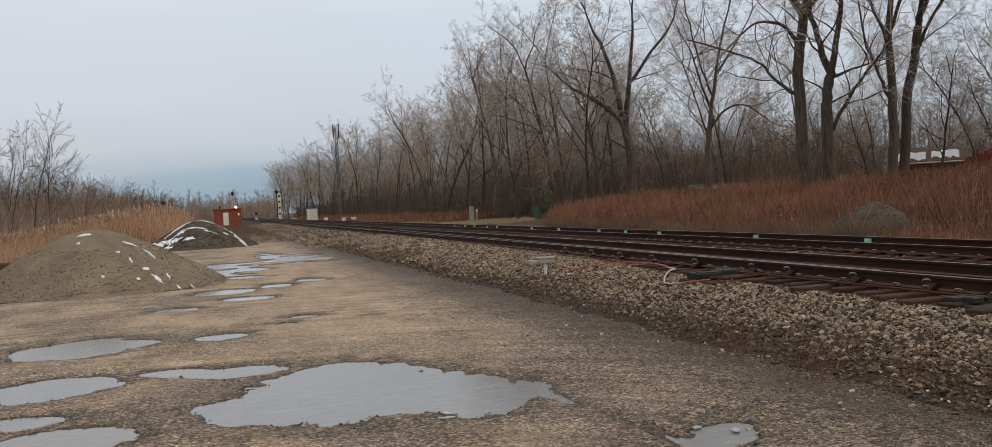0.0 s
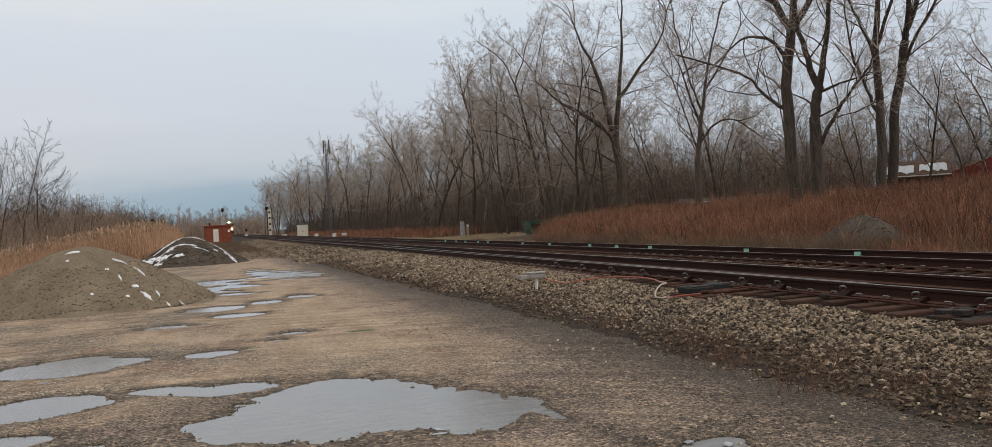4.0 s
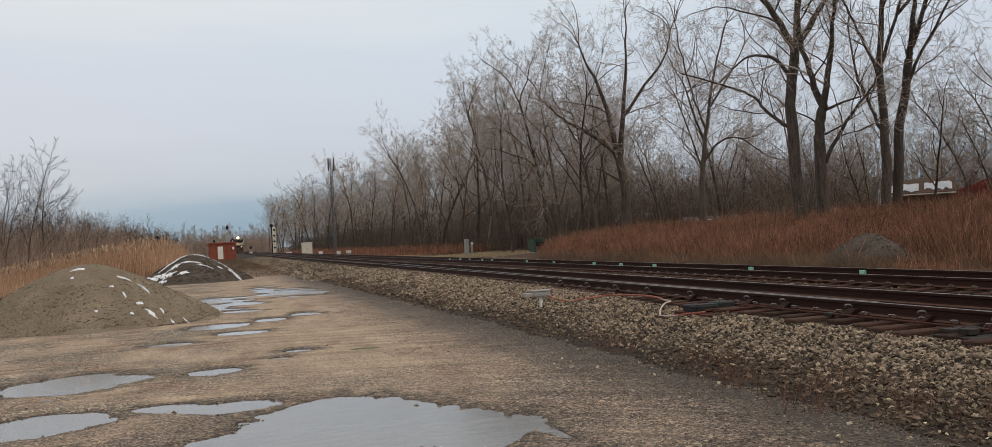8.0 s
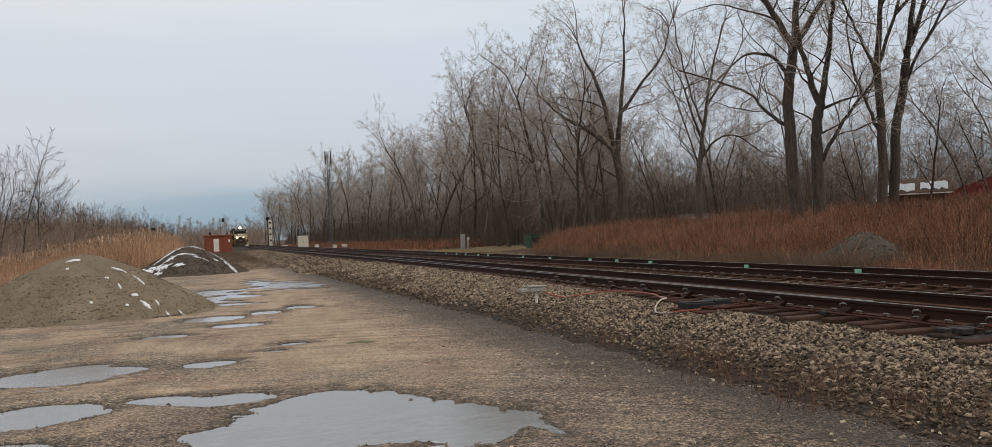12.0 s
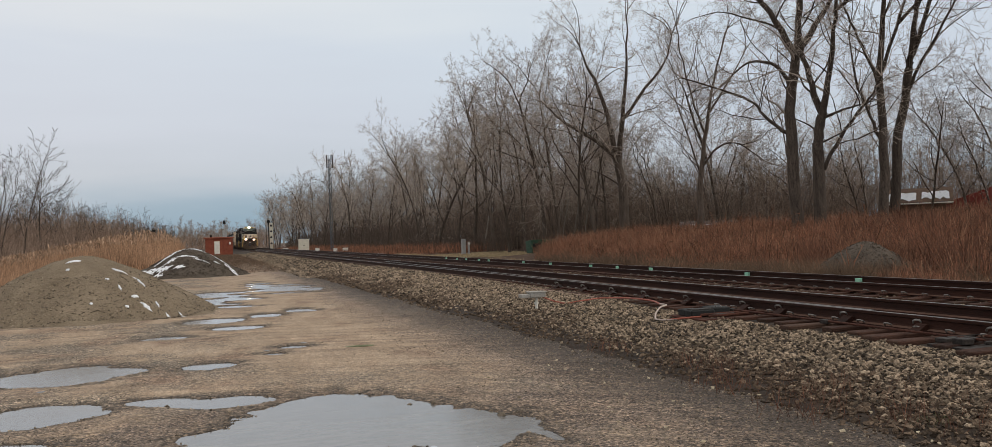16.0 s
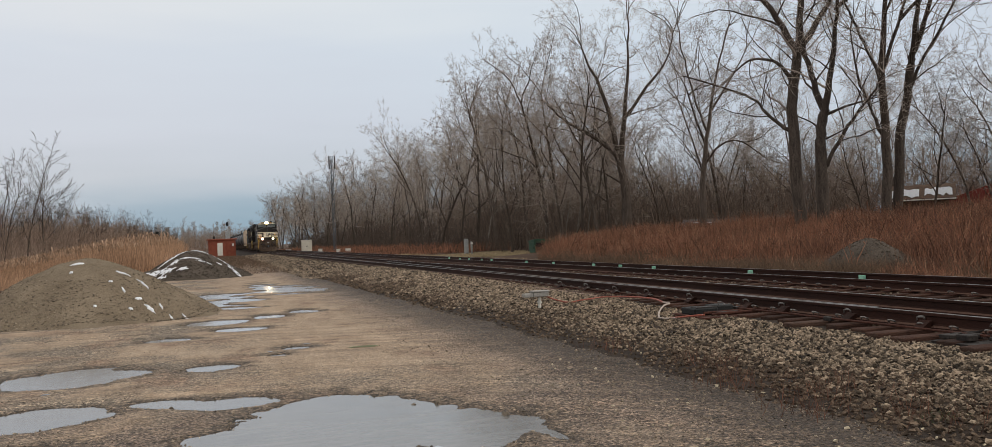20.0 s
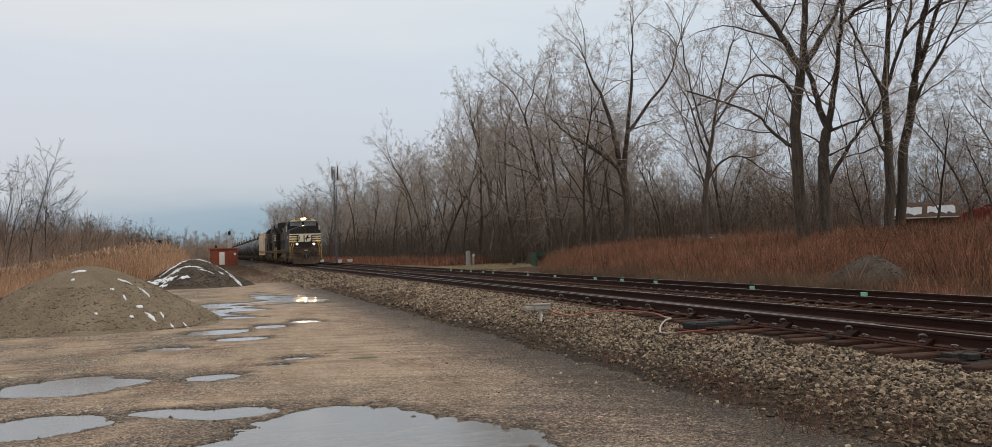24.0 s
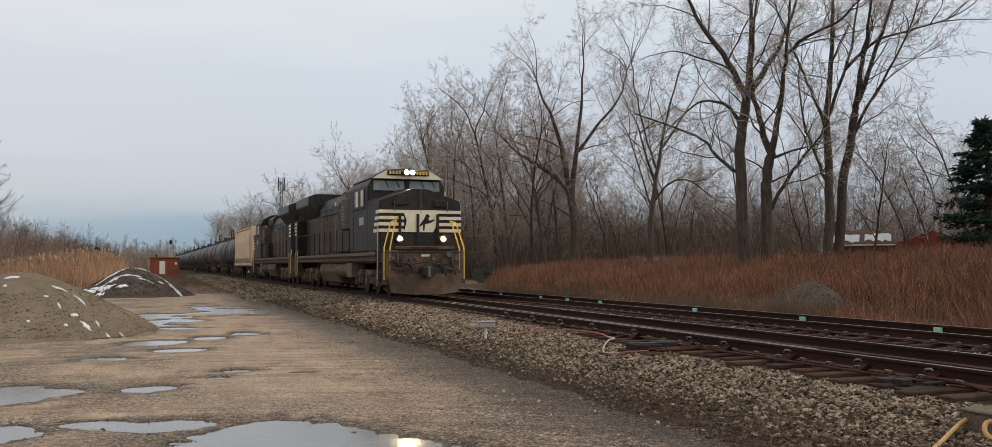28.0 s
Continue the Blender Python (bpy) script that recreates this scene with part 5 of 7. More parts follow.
def bogie(parent, y, axles, gauge=0.755):
    """A truck: side frames, springs, axle boxes and wheels."""
    span = (axles - 1) * 1.9
    root = new("truck")
    root.parent = parent
    root.location = (0, y, 0)
    for s in (-1, 1):
        f = prism([(-span / 2 - 0.45, 0.55), (-span / 2 - 0.45, 0.72), (-span / 2 + 0.3, 0.95), (span / 2 - 0.3, 0.95), (span / 2 + 0.45, 0.72), (span / 2 + 0.45, 0.55), (span / 2 - 0.5, 0.42), (-span / 2 + 0.5, 0.42)], "x", s * 1.12 - 0.06, s * 1.12 + 0.06, 0.01)
        part("side_frame", f, M_TANKDIRT if axles == 3 else M_LOCO_DIRT, root)
        if axles == 3:
            for yy in (-1.35, 0.55):
                part("brake_cylinder", rod((s * 1.25, yy, 0.86), (s * 1.25, yy + 0.5, 0.78), 0.11, 12), M_TANKDIRT, root)
            for yy in (-2.5, -0.6, 0.6, 2.5):
                part("brake_hanger", rod((s * 1.22, yy, 0.98), (s * 1.22, yy + 0.12, 0.35), 0.035, 6), M_LOCO_DIRT, root)
            part("sand_pipe", pipe([(s * 1.2, -2.4, 1.2), (s * 1.22, -2.55, 0.8), (s * 0.95, -2.5, 0.2)], 0.03, 6), M_LOCO_DIRT, root)
        for k in range(axles):
            yy = -span / 2 + k * 1.9
            part("axle_box", box(s * 1.2 - 0.08, s * 1.2 + 0.08, yy - 0.17, yy + 0.17, 0.33, 0.72, 0.02), M_LOCO_DIRT, root)
            w = rod((s * gauge - 0.065, yy, 0.5), (s * gauge + 0.065, yy, 0.5), 0.5, 24)
            part("wheel", w, M_IRON, root)
            if k < axles - 1:
                sp = rod((s * 1.16, yy + 0.8, 0.45), (s * 1.16, yy + 0.8, 0.85), 0.12, 10)
                rod((s * 1.16, yy + 1.1, 0.45), (s * 1.16, yy + 1.1, 0.85), 0.12, 10, None, sp)
                part("spring", sp, M_LOCO_DIRT, root)
    return root


def railing(parent, pts, r=0.018, material=None, name="handrail"):
    b = bmesh.new()
    for p, q in zip(pts, pts[1:]):
        rod(p, q, r, 6, None, b)
    return part(name, b, material or M_YELLOW, parent)


def locomotive(label):
    """A wide-nosed six-axle diesel; its front is at y = 0 and it reaches 22.3 m back. z = 0 is the rail head."""
    L = 22.3
    ob = thing("locomotive", 0, 0, 0, label, "locomotive", "locomotives of the train")
    part("underframe", box(-1.42, 1.42, 0.55, L - 0.5, 1.22, 1.60, 0.03), M_LOCO_DIRT, ob)
    for s in (-1, 1):
        part("side_sill", box(s * 1.47 - 0.05, s * 1.47 + 0.05, 1.7, L - 1.4, 1.47, 1.60, 0.01), M_TANKDIRT, ob, "pale grimy side sill")
    # pilot, plough and coupler
    part("pilot", prism([(-1.42, 0.62), (1.42, 0.62), (1.42, 1.62), (-1.42, 1.62)], "y", 0.42, 0.60, 0.02), M_LOCO_DIRT, ob)
    plough = bmesh.new()
    vs = [plough.verts.new(p) for p in ((-1.38, 0.42, 0.82), (-0.55, 0.12, 0.82), (0.55, 0.12, 0.82), (1.38, 0.42, 0.82), (-1.22, 0.36, 0.16), (-0.5, 0.0, 0.10), (0.5, 0.0, 0.10), (1.22, 0.36, 0.16),
                                        (-1.38, 0.5, 0.82), (1.38, 0.5, 0.82), (-1.22, 0.5, 0.16), (1.22, 0.5, 0.16))]
    for q in ((0, 1, 5, 4), (1, 2, 6, 5), (2, 3, 7, 6), (8, 0, 4, 10), (3, 9, 11, 7), (0, 8, 9, 3), (0, 3, 2, 1), (4, 5, 6, 7), (4, 7, 11, 10), (9, 8, 10, 11)):
        plough.faces.new([vs[k] for k in q])
    bmesh.ops.recalc_face_normals(plough, faces=plough.faces[:])
    part("plough", plough, M_LOCO_DIRT, ob, "dirty brown snow plough")
    cpl = box(-0.22, 0.22, -0.12, 0.6, 0.76, 1.04, 0.04)
    box(-0.28, 0.10, -0.30, 0.02, 0.72, 1.08, 0.05, cpl)
    part("coupler", cpl, M_IRON, ob)
    for xx in (-0.9, -0.6, 0.55, 0.9):
        part("brake_hose", pipe([(xx, 0.42, 1.35), (xx + 0.05, 0.22, 1.1), (xx + 0.16, 0.15, 0.75)], 0.028, 6), M_IRON, ob)
    part("cut_lever", pipe([(-1.3, 0.35, 1.25), (-0.6, 0.3, 1.15), (0.0, 0.25, 1.22), (0.6, 0.3, 1.15), (1.3, 0.35, 1.25)], 0.02, 6), M_IRON, ob)
    part("anticlimber", box(-1.05, 1.05, 0.30, 0.62, 1.66, 1.78, 0.03), M_LOCO_DIRT, ob)
    part("walkway_edge", box(-0.55, 0.45, 0.275, 0.305, 1.68, 1.76, 0.005), M_RUST, ob, "rusty red-brown edge strip")
    part("jumper_plate", box(-0.15, 0.15, 0.40, 0.425, 1.42, 1.50, 0.005), M_WHITE, ob, "small white plate")
    for s in (-1, 1):
        # steps
        for y0 in (0.50, 1.22):
            part("step_plate", box(s * 1.35 - 0.16, s * 1.35 + 0.16, y0, y0 + 0.06, 0.45, 1.62, 0.005), M_LOCO_DIRT, ob)
        for z in (0.47, 0.85, 1.23, 1.6):
            part("step", box(s * 1.35 - 0.17, s * 1.35 + 0.17, 0.52, 1.26, z, z + 0.035, 0.004), M_IRON, ob)
        railing(ob, [(s * 1.46, 0.5, 0.62), (s * 1.46, 0.5, 1.75), (s * 1.20, 0.62, 2.62), (s * 1.02, 0.66, 2.70)], 0.026)
        railing(ob, [(s * 1.27, 0.44, 0.95), (s * 1.27, 0.44, 1.70), (s * 1.06, 0.60, 2.55), (s * 0.98, 0.66, 2.70)], 0.026)
        railing(ob, [(s * 1.5, 1.32, 0.62), (s * 1.5, 1.32, 2.5)], 0.024)
    # nose and cab
    nose = bmesh.new()
    out = [(-1.5, 1.62), (-1.5, 3.42), (-0.28, 3.86), (0.28, 3.86), (1.5, 3.42), (1.5, 1.62)]
    lo = [nose.verts.new((x, 1.0 + 0.10 * max(0, (z - 3.05)), z)) for x, z in out]
    hi = [nose.verts.new((x, 3.05, z + (0.12 if z > 3 else 0))) for x, z in out]
    nose.faces.new(lo)
    nose.faces.new(hi[::-1])
    for k in range(6):
        nose.faces.new((lo[k], hi[k], hi[(k + 1) % 6], lo[(k + 1) % 6]))
    bmesh.ops.recalc_face_normals(nose, faces=nose.faces[:])
    bmesh.ops.bevel(nose, geom=nose.edges[:], offset=0.04, segments=2, affect="EDGES")
    part("nose", nose, M_LOCO, ob, "black wide nose")
    part("nose_door", box(-0.92, -0.42, 0.985, 1.04, 3.28, 3.62, 0.03), M_LOCO, ob)
    part("cab", prism([(-1.5, 1.62), (-1.5, 4.10), (-1.34, 4.36), (-0.75, 4.70), (0.75, 4.70), (1.34, 4.36), (1.5, 4.10), (1.5, 1.62)], "y", 3.0, 6.4, 0.04), M_LOCO, ob)
    part("roof_fascia", prism([(-1.36, 4.36), (-1.20, 4.47), (-0.80, 4.70), (0.80, 4.70), (1.20, 4.47), (1.36, 4.36)], "y", 2.80, 2.86, 0.006), M_CREAM, ob, "cream band over the windscreen")
    for x0, x1 in ((-1.30, -0.10), (0.08, 1.28)):
        w = part("windscreen", prism([(x0, 3.92), (x0 + 0.02, 4.30), (x1 - 0.02, 4.30), (x1, 3.92)], "y", 2.955, 3.01, 0.01), M_GLASS, ob, "cab windscreen greyed with reflected light")
        for k in (0.42, 0.78):
            xm = x0 + (x1 - x0) * k
            part("wiper", rod((xm - 0.1, 2.94, 4.38), (xm + 0.08, 2.94, 4.05), 0.014, 5), M_SIGDARK, w)
    part("cab_roof", prism([(-1.36, 4.40), (-0.78, 4.74), (0.78, 4.74), (1.36, 4.40), (1.30, 4.36), (-1.30, 4.36)], "y", 2.85, 6.5, 0.01), M_LOCO, ob)
    for x0 in (-0.80, 0.24):
        nb = part("number_board", box(x0, x0 + 0.56, 2.74, 2.81, 4.50, 4.68, 0.015), M_SIGDARK, ob, "dark number board with pale marks")
        for k in range(4):
            part("mark", box(x0 + 0.06 + 0.12 * k, x0 + 0.14 + 0.12 * k, 2.731, 2.742, 4.53, 4.65, 0.002), M_YELLOW, nb)
    part("lamp_housing", box(-0.22, 0.22, 2.73, 2.82, 4.50, 4.70, 0.03), M_LOCO, ob)
    for s in (-1, 1):
        part("headlight", rod((s * 0.11, 2.705, 4.60), (s * 0.11, 2.74, 4.60), 0.095, 16), M_LAMP, ob, "glowing headlight")
        # tube added round the lens only to keep its light off the nose top
        hood = bmesh.new()
        for k in range(16):
            a0, a1 = 2 * math.pi * k / 16, 2 * math.pi * (k + 1) / 16
            ring = [(s * 0.11 + rr * math.cos(a), yy, 4.60 + rr * math.sin(a)) for a, rr, yy in ((a0, 0.100, 2.75), (a1, 0.100, 2.75), (a1, 0.103, 2.55), (a0, 0.103, 2.55))]
            hood.faces.new([hood.verts.new(p) for p in ring])
        bmesh.ops.remove_doubles(hood, verts=hood.verts[:], dist=0.0005)
        bmesh.ops.solidify(hood, geom=hood.faces[:], thickness=0.006)
        part("lamp_hood", hood, M_SIGDARK, ob)
        d = part("ditch_light", rod((s * 0.80, 0.86, 2.06), (s * 0.80, 1.02, 2.06), 0.15, 16), M_IRON, ob)
        part("lens", rod((s * 0.80, 0.845, 2.06), (s * 0.80, 0.862, 2.06), 0.075, 16), M_DITCH, d, "glowing ditch light")
    # cream stripes on the nose, the emblem panel between them
    for k in range(4):
        z = 2.30 + 0.225 * k
        for x0, x1 in (((-1.505, -0.62), (0.62, 1.505)) if k < 3 else ((-1.505, 1.505),)):
            part("stripe", box(x0, x1, 0.988, 1.10, z, z + 0.115, 0.003), M_CREAM, ob)
        for s in (-1, 1):
            part("stripe", box(s * 1.5 - 0.008, s * 1.5 + 0.008, 1.02, 2.0 - 0.12 * k, z, z + 0.115, 0.002), M_CREAM, ob)
    em = part("emblem_panel", prism([(-0.62, 2.30), (0.45, 2.30), (0.55, 2.48), (0.62, 2.85), (0.66, 2.98), (-0.62, 2.98), (-0.52, 2.7)], "y", 0.984, 1.02, 0.003), M_CREAM, ob, "cream emblem panel")
    part("emblem", prism([(0.07, 2.36), (0.13, 2.36), (0.15, 2.60), (0.33, 2.62), (0.50, 2.72), (0.49, 2.77), (0.30, 2.72), (0.27, 2.80), (0.33, 2.86), (0.31, 2.91), (0.22, 2.97), (0.17, 2.90), (0.10, 2.76), (-0.06, 2.54), (-0.04, 2.50), (0.08, 2.58)], "y", 0.978, 0.985), M_SIGDARK, em, "dark emblem shape")
    for xx in (-0.78, 0.62, -0.12):
        part("nose_post", box(xx - 0.05, xx + 0.05, 0.93, 0.977, 1.9, 2.95, 0.01), M_LOCO, ob)
    for x0, x1, z in ((-1.0, -0.62, 3.5), (0.5, 1.0, 3.46)):
        part("nose_hatch", box(x0, x1, 0.975, 1.03, z - 0.24, z, 0.02), M_LOCO, ob)
    for xx in (-1.18, -0.34, 0.28, 1.12):
        part("hose_bracket", box(xx - 0.05, xx + 0.05, 0.36, 0.44, 1.28, 1.40, 0.01), M_TANKDIRT, ob)
    for s in (-1, 1):
        part("air_pipe", pipe([(s * 1.25, 0.40, 1.05), (s * 0.95, 0.34, 0.98), (s * 0.7, 0.33, 1.02), (s * 0.42, 0.34, 0.92)], 0.022, 6), M_TANKDIRT, ob)
        part("pilot_rib", box(s * 1.0 - 0.02, s * 1.0 + 0.02, 0.36, 0.44, 0.84, 1.60, 0.006), M_TANKDIRT, ob)
        part("nose_grab_iron", pipe([(s * 0.98, 0.98, 3.05), (s * 0.98, 0.92, 3.08), (s * 0.98, 0.92, 3.36), (s * 0.98, 0.98, 3.39)], 0.014, 5, steps=2), M_WINGS, ob)
    part("knuckle", rod((-0.06, -0.22, 0.72), (-0.06, -0.22, 1.08), 0.10, 12), M_WINGS, ob, "bare grey coupler knuckle")
    part("nose_seam", box(-0.012, 0.012, 0.978, 0.99, 3.0, 3.84, 0.002), M_WINGS, ob)
    part("deck_lip", box(-1.38, 1.38, 0.38, 0.44, 1.575, 1.635, 0.01), M_TANKDIRT, ob, "dusty deck edge")
    part("bell_bracket", rod((0.85, 0.34, 1.50), (0.85, 0.42, 1.50), 0.10, 14), M_WINGS, ob)
    part("mu_hose", pipe([(-1.2, 0.38, 1.30), (-0.95, 0.28, 1.12), (-0.7, 0.3, 1.18), (-0.45, 0.26, 0.95)], 0.035, 6), M_SIGDARK, ob)
    part("mu_hose", pipe([(0.4, 0.36, 1.25), (0.55, 0.25, 0.98), (0.62, 0.24, 0.72), (0.5, 0.2, 0.55)], 0.04, 6), M_SIGDARK, ob)
    # cab side
    for s in (-1, 1):
        for y0, y1 in ((3.55, 4.35), (4.55, 5.35)):
            part("side_window", box(s * 1.5 - 0.02, s * 1.5 + 0.02, y0, y1, 3.35, 4.0, 0.01), M_SIDEGLASS, ob, "dark cab side window")
        part("mirror", box(s * 1.62 - 0.03, s * 1.62 + 0.05, 3.42, 3.52, 3.35, 3.95, 0.01), M_CREAM, ob, "pale cab side mirror")
        part("window_visor", box(s * 1.53 - 0.02, s * 1.53 + 0.02, 4.60, 4.98, 3.38, 3.98, 0.01), M_CREAM, ob, "tan sliding window panel")
        part("window_rail", box(s * 1.52 - 0.02, s * 1.52 + 0.03, 3.45, 5.45, 3.27, 3.33, 0.008), M_HOOD, ob)
        part("rain_gutter", box(s * 1.47 - 0.02, s * 1.47 + 0.05, 3.1, 6.3, 4.10, 4.14, 0.006), M_HOOD, ob)
        for k in range(5):
            part("cab_grab_iron", rod((s * 1.54, 5.62, 2.0 + 0.32 * k), (s * 1.54, 6.05, 2.0 + 0.32 * k), 0.014, 5), M_WINGS, ob)
        part("side_plate", box(s * 1.5 - 0.01, s * 1.5 + 0.012, 3.7, 4.5, 2.65, 2.95, 0.003), M_GALV, ob)
        part("cab_door", box(s * 1.5 - 0.012, s * 1.5 + 0.012, 5.55, 6.2, 1.7, 3.9, 0.01), M_LOCO, ob)
    # long hood
    part("hood", prism([(-0.98, 1.62), (-0.98, 3.95), (-0.75, 4.35), (0.75, 4.35), (0.98, 3.95), (0.98, 1.62)], "y", 6.4, 16.6, 0.03), M_LOCO, ob, "black engine hood")
    for s in (-1, 1):
        for k in range(14):
            y0 = 6.6 + 0.71 * k
            d = part("hood_door", box(s * 0.995 - 0.03, s * 0.995 + 0.03, y0, y0 + 0.64, 1.75, 3.45, 0.008), M_HOOD, ob)
            part("latch", box(s * 1.03 - 0.01, s * 1.03 + 0.01, y0 + 0.52, y0 + 0.57, 2.5, 2.62, 0.003), M_WINGS, d)
        for k in range(4):
            part("stripe", box(s * 0.992 - 0.02, s * 0.992 + 0.02, 10.4, 11.1, 2.95 + 0.17 * k, 3.04 + 0.17 * k, 0.003), M_CREAM, ob)
            part("stripe", box(s * 1.5 - 0.02, s * 1.5 + 0.02, 21.2, 21.75, 2.75 + 0.19 * k, 2.86 + 0.19 * k, 0.003), M_CREAM, ob)
        part("air_duct", box(s * 1.18 - 0.22, s * 1.18 + 0.22, 6.5, 9.4, 1.65, 2.6, 0.05), M_LOCO, ob)
        part("inverter_cabinet", box(s * 1.22 - 0.26, s * 1.22 + 0.26, 6.45, 8.4, 2.6, 3.9, 0.04), M_HOOD, ob)
        for k in range(5):
            part("cabinet_slat", box(s * 1.485 - 0.012, s * 1.485 + 0.012, 7.5, 8.3, 3.0 + 0.13 * k, 3.07 + 0.13 * k, 0.003), M_WINGS, ob)
        part("cabinet_door", box(s * 1.485 - 0.012, s * 1.485 + 0.012, 6.6, 7.35, 2.7, 3.8, 0.01), M_LOCO, ob)
        part("running_lamp", box(s * 1.5 - 0.02, s * 1.5 + 0.02, 9.45, 9.6, 3.7, 3.85, 0.01), M_WHITE, ob)
    part("exhaust_stack", box(-0.45, 0.45, 12.2, 13.4, 4.33, 4.62, 0.05), M_IRON, ob)
    part("dynamic_brake", prism([(-1.05, 3.9), (-1.05, 4.30), (-0.8, 4.55), (0.8, 4.55), (1.05, 4.30), (1.05, 3.9)], "y", 6.42, 9.6, 0.03), M_LOCO, ob)
    # radiator end with overhanging wings
    part("radiator_cab", prism([(-1.0, 1.62), (-1.0, 4.2), (1.0, 4.2), (1.0, 1.62)], "y", 16.62, 21.7, 0.03), M_LOCO, ob)
    part("radiator", prism([(-1.02, 3.55), (-1.52, 4.15), (-1.52, 4.62), (-1.2, 4.74), (1.2, 4.74), (1.52, 4.62), (1.52, 4.15), (1.02, 3.55)], "y", 16.7, 21.2, 0.02), M_LOCO, ob)
    for s in (-1, 1):
        part("radiator_screen", box(s * 1.53 - 0.012, s * 1.53 + 0.012, 16.9, 21.0, 4.20, 4.60, 0.004), M_WINGS, ob, "grey radiator screen")
    part("rear_hood", box(-1.48, 1.48, 21.0, 21.75, 1.62, 3.55, 0.04), M_LOCO, ob)
    part("horn", rod((0.3, 9.8, 4.62), (0.3, 10.3, 4.62), 0.07, 8, 0.03), M_IRON, ob)
    # tank and gear below
    part("fuel_tank", prism([(-1.35, 1.2), (-1.45, 0.85), (-1.2, 0.35), (1.2, 0.35), (1.45, 0.85), (1.35, 1.2)], "y", 9.5, 14.0, 0.03), M_LOCO_DIRT, ob)
    for s in (-1, 1):
        for y0 in (7.0, 8.25):
            at = part("air_tank", rod((s * 1.15, y0, 0.92), (s * 1.15, y0 + 1.1, 0.92), 0.31, 18), M_TANKDIRT, ob, "grimy tan air reservoir")
            part("strap", rod((s * 1.15, y0 + 0.5, 0.92), (s * 1.15, y0 + 0.56, 0.92), 0.32, 18), M_LOCO_DIRT, at)
        part("battery_box", box(s * 1.2 - 0.3, s * 1.2 + 0.3, 6.0, 6.9, 0.62, 1.2, 0.03), M_TANKDIRT, ob)
        part("grab_rail", rod((s * 1.04, 9.6, 3.55), (s * 1.04, 16.5, 3.55), 0.022, 6), M_WINGS, ob)
        for k in range(3):
            g = part("louvre_panel", box(s * 0.99 - 0.02, s * 0.99 + 0.025, 11.4 + 1.7 * k, 12.9 + 1.7 * k, 3.55, 3.9, 0.006), M_WINGS, ob, "grey louvred hood panel")
            for j in range(5):
                part("slat", box(s * 1.02 - 0.012, s * 1.02 + 0.012, 11.45 + 1.7 * k, 12.85 + 1.7 * k, 3.58 + 0.062 * j, 3.60 + 0.062 * j), M_LOCO, g)
        part("conduit", rod((s * 1.46, 1.8, 1.30), (s * 1.46, 20.6, 1.30), 0.03, 6), M_LOCO_DIRT, ob)
        railing(ob, [(s * 1.47, 6.5, 2.66), (s * 1.47, 21.3, 2.66)], 0.018, M_LOCO)
        for k in range(11):
            part("railing_post", rod((s * 1.47, 6.6 + 1.45 * k, 1.58), (s * 1.47, 6.6 + 1.45 * k, 2.66), 0.018, 5), M_LOCO, ob)
        st = box(s * 1.35 - 0.16, s * 1.35 + 0.16, L - 1.3, L - 0.55, 0.45, 1.6, 0.01)
        part("rear_step", st, M_LOCO_DIRT, ob)
        railing(ob, [(s * 1.48, L - 1.35, 0.6), (s * 1.48, L - 1.35, 1.7), (s * 1.3, L - 1.0, 2.6)], 0.026)
        railing(ob, [(s * 1.48, L - 0.5, 0.6), (s * 1.48, L - 0.5, 1.7), (s * 1.3, L - 0.7, 2.6)], 0.026)
    part("rear_pilot", box(-1.42, 1.42, L - 0.6, L - 0.42, 0.5, 1.6, 0.02), M_LOCO_DIRT, ob)
    part("rear_coupler", box(-0.2, 0.2, L - 0.5, L + 0.35, 0.76, 1.04, 0.04), M_IRON, ob)
    bogie(ob, 4.3, 3)
    bogie(ob, L - 4.3, 3)
    return ob


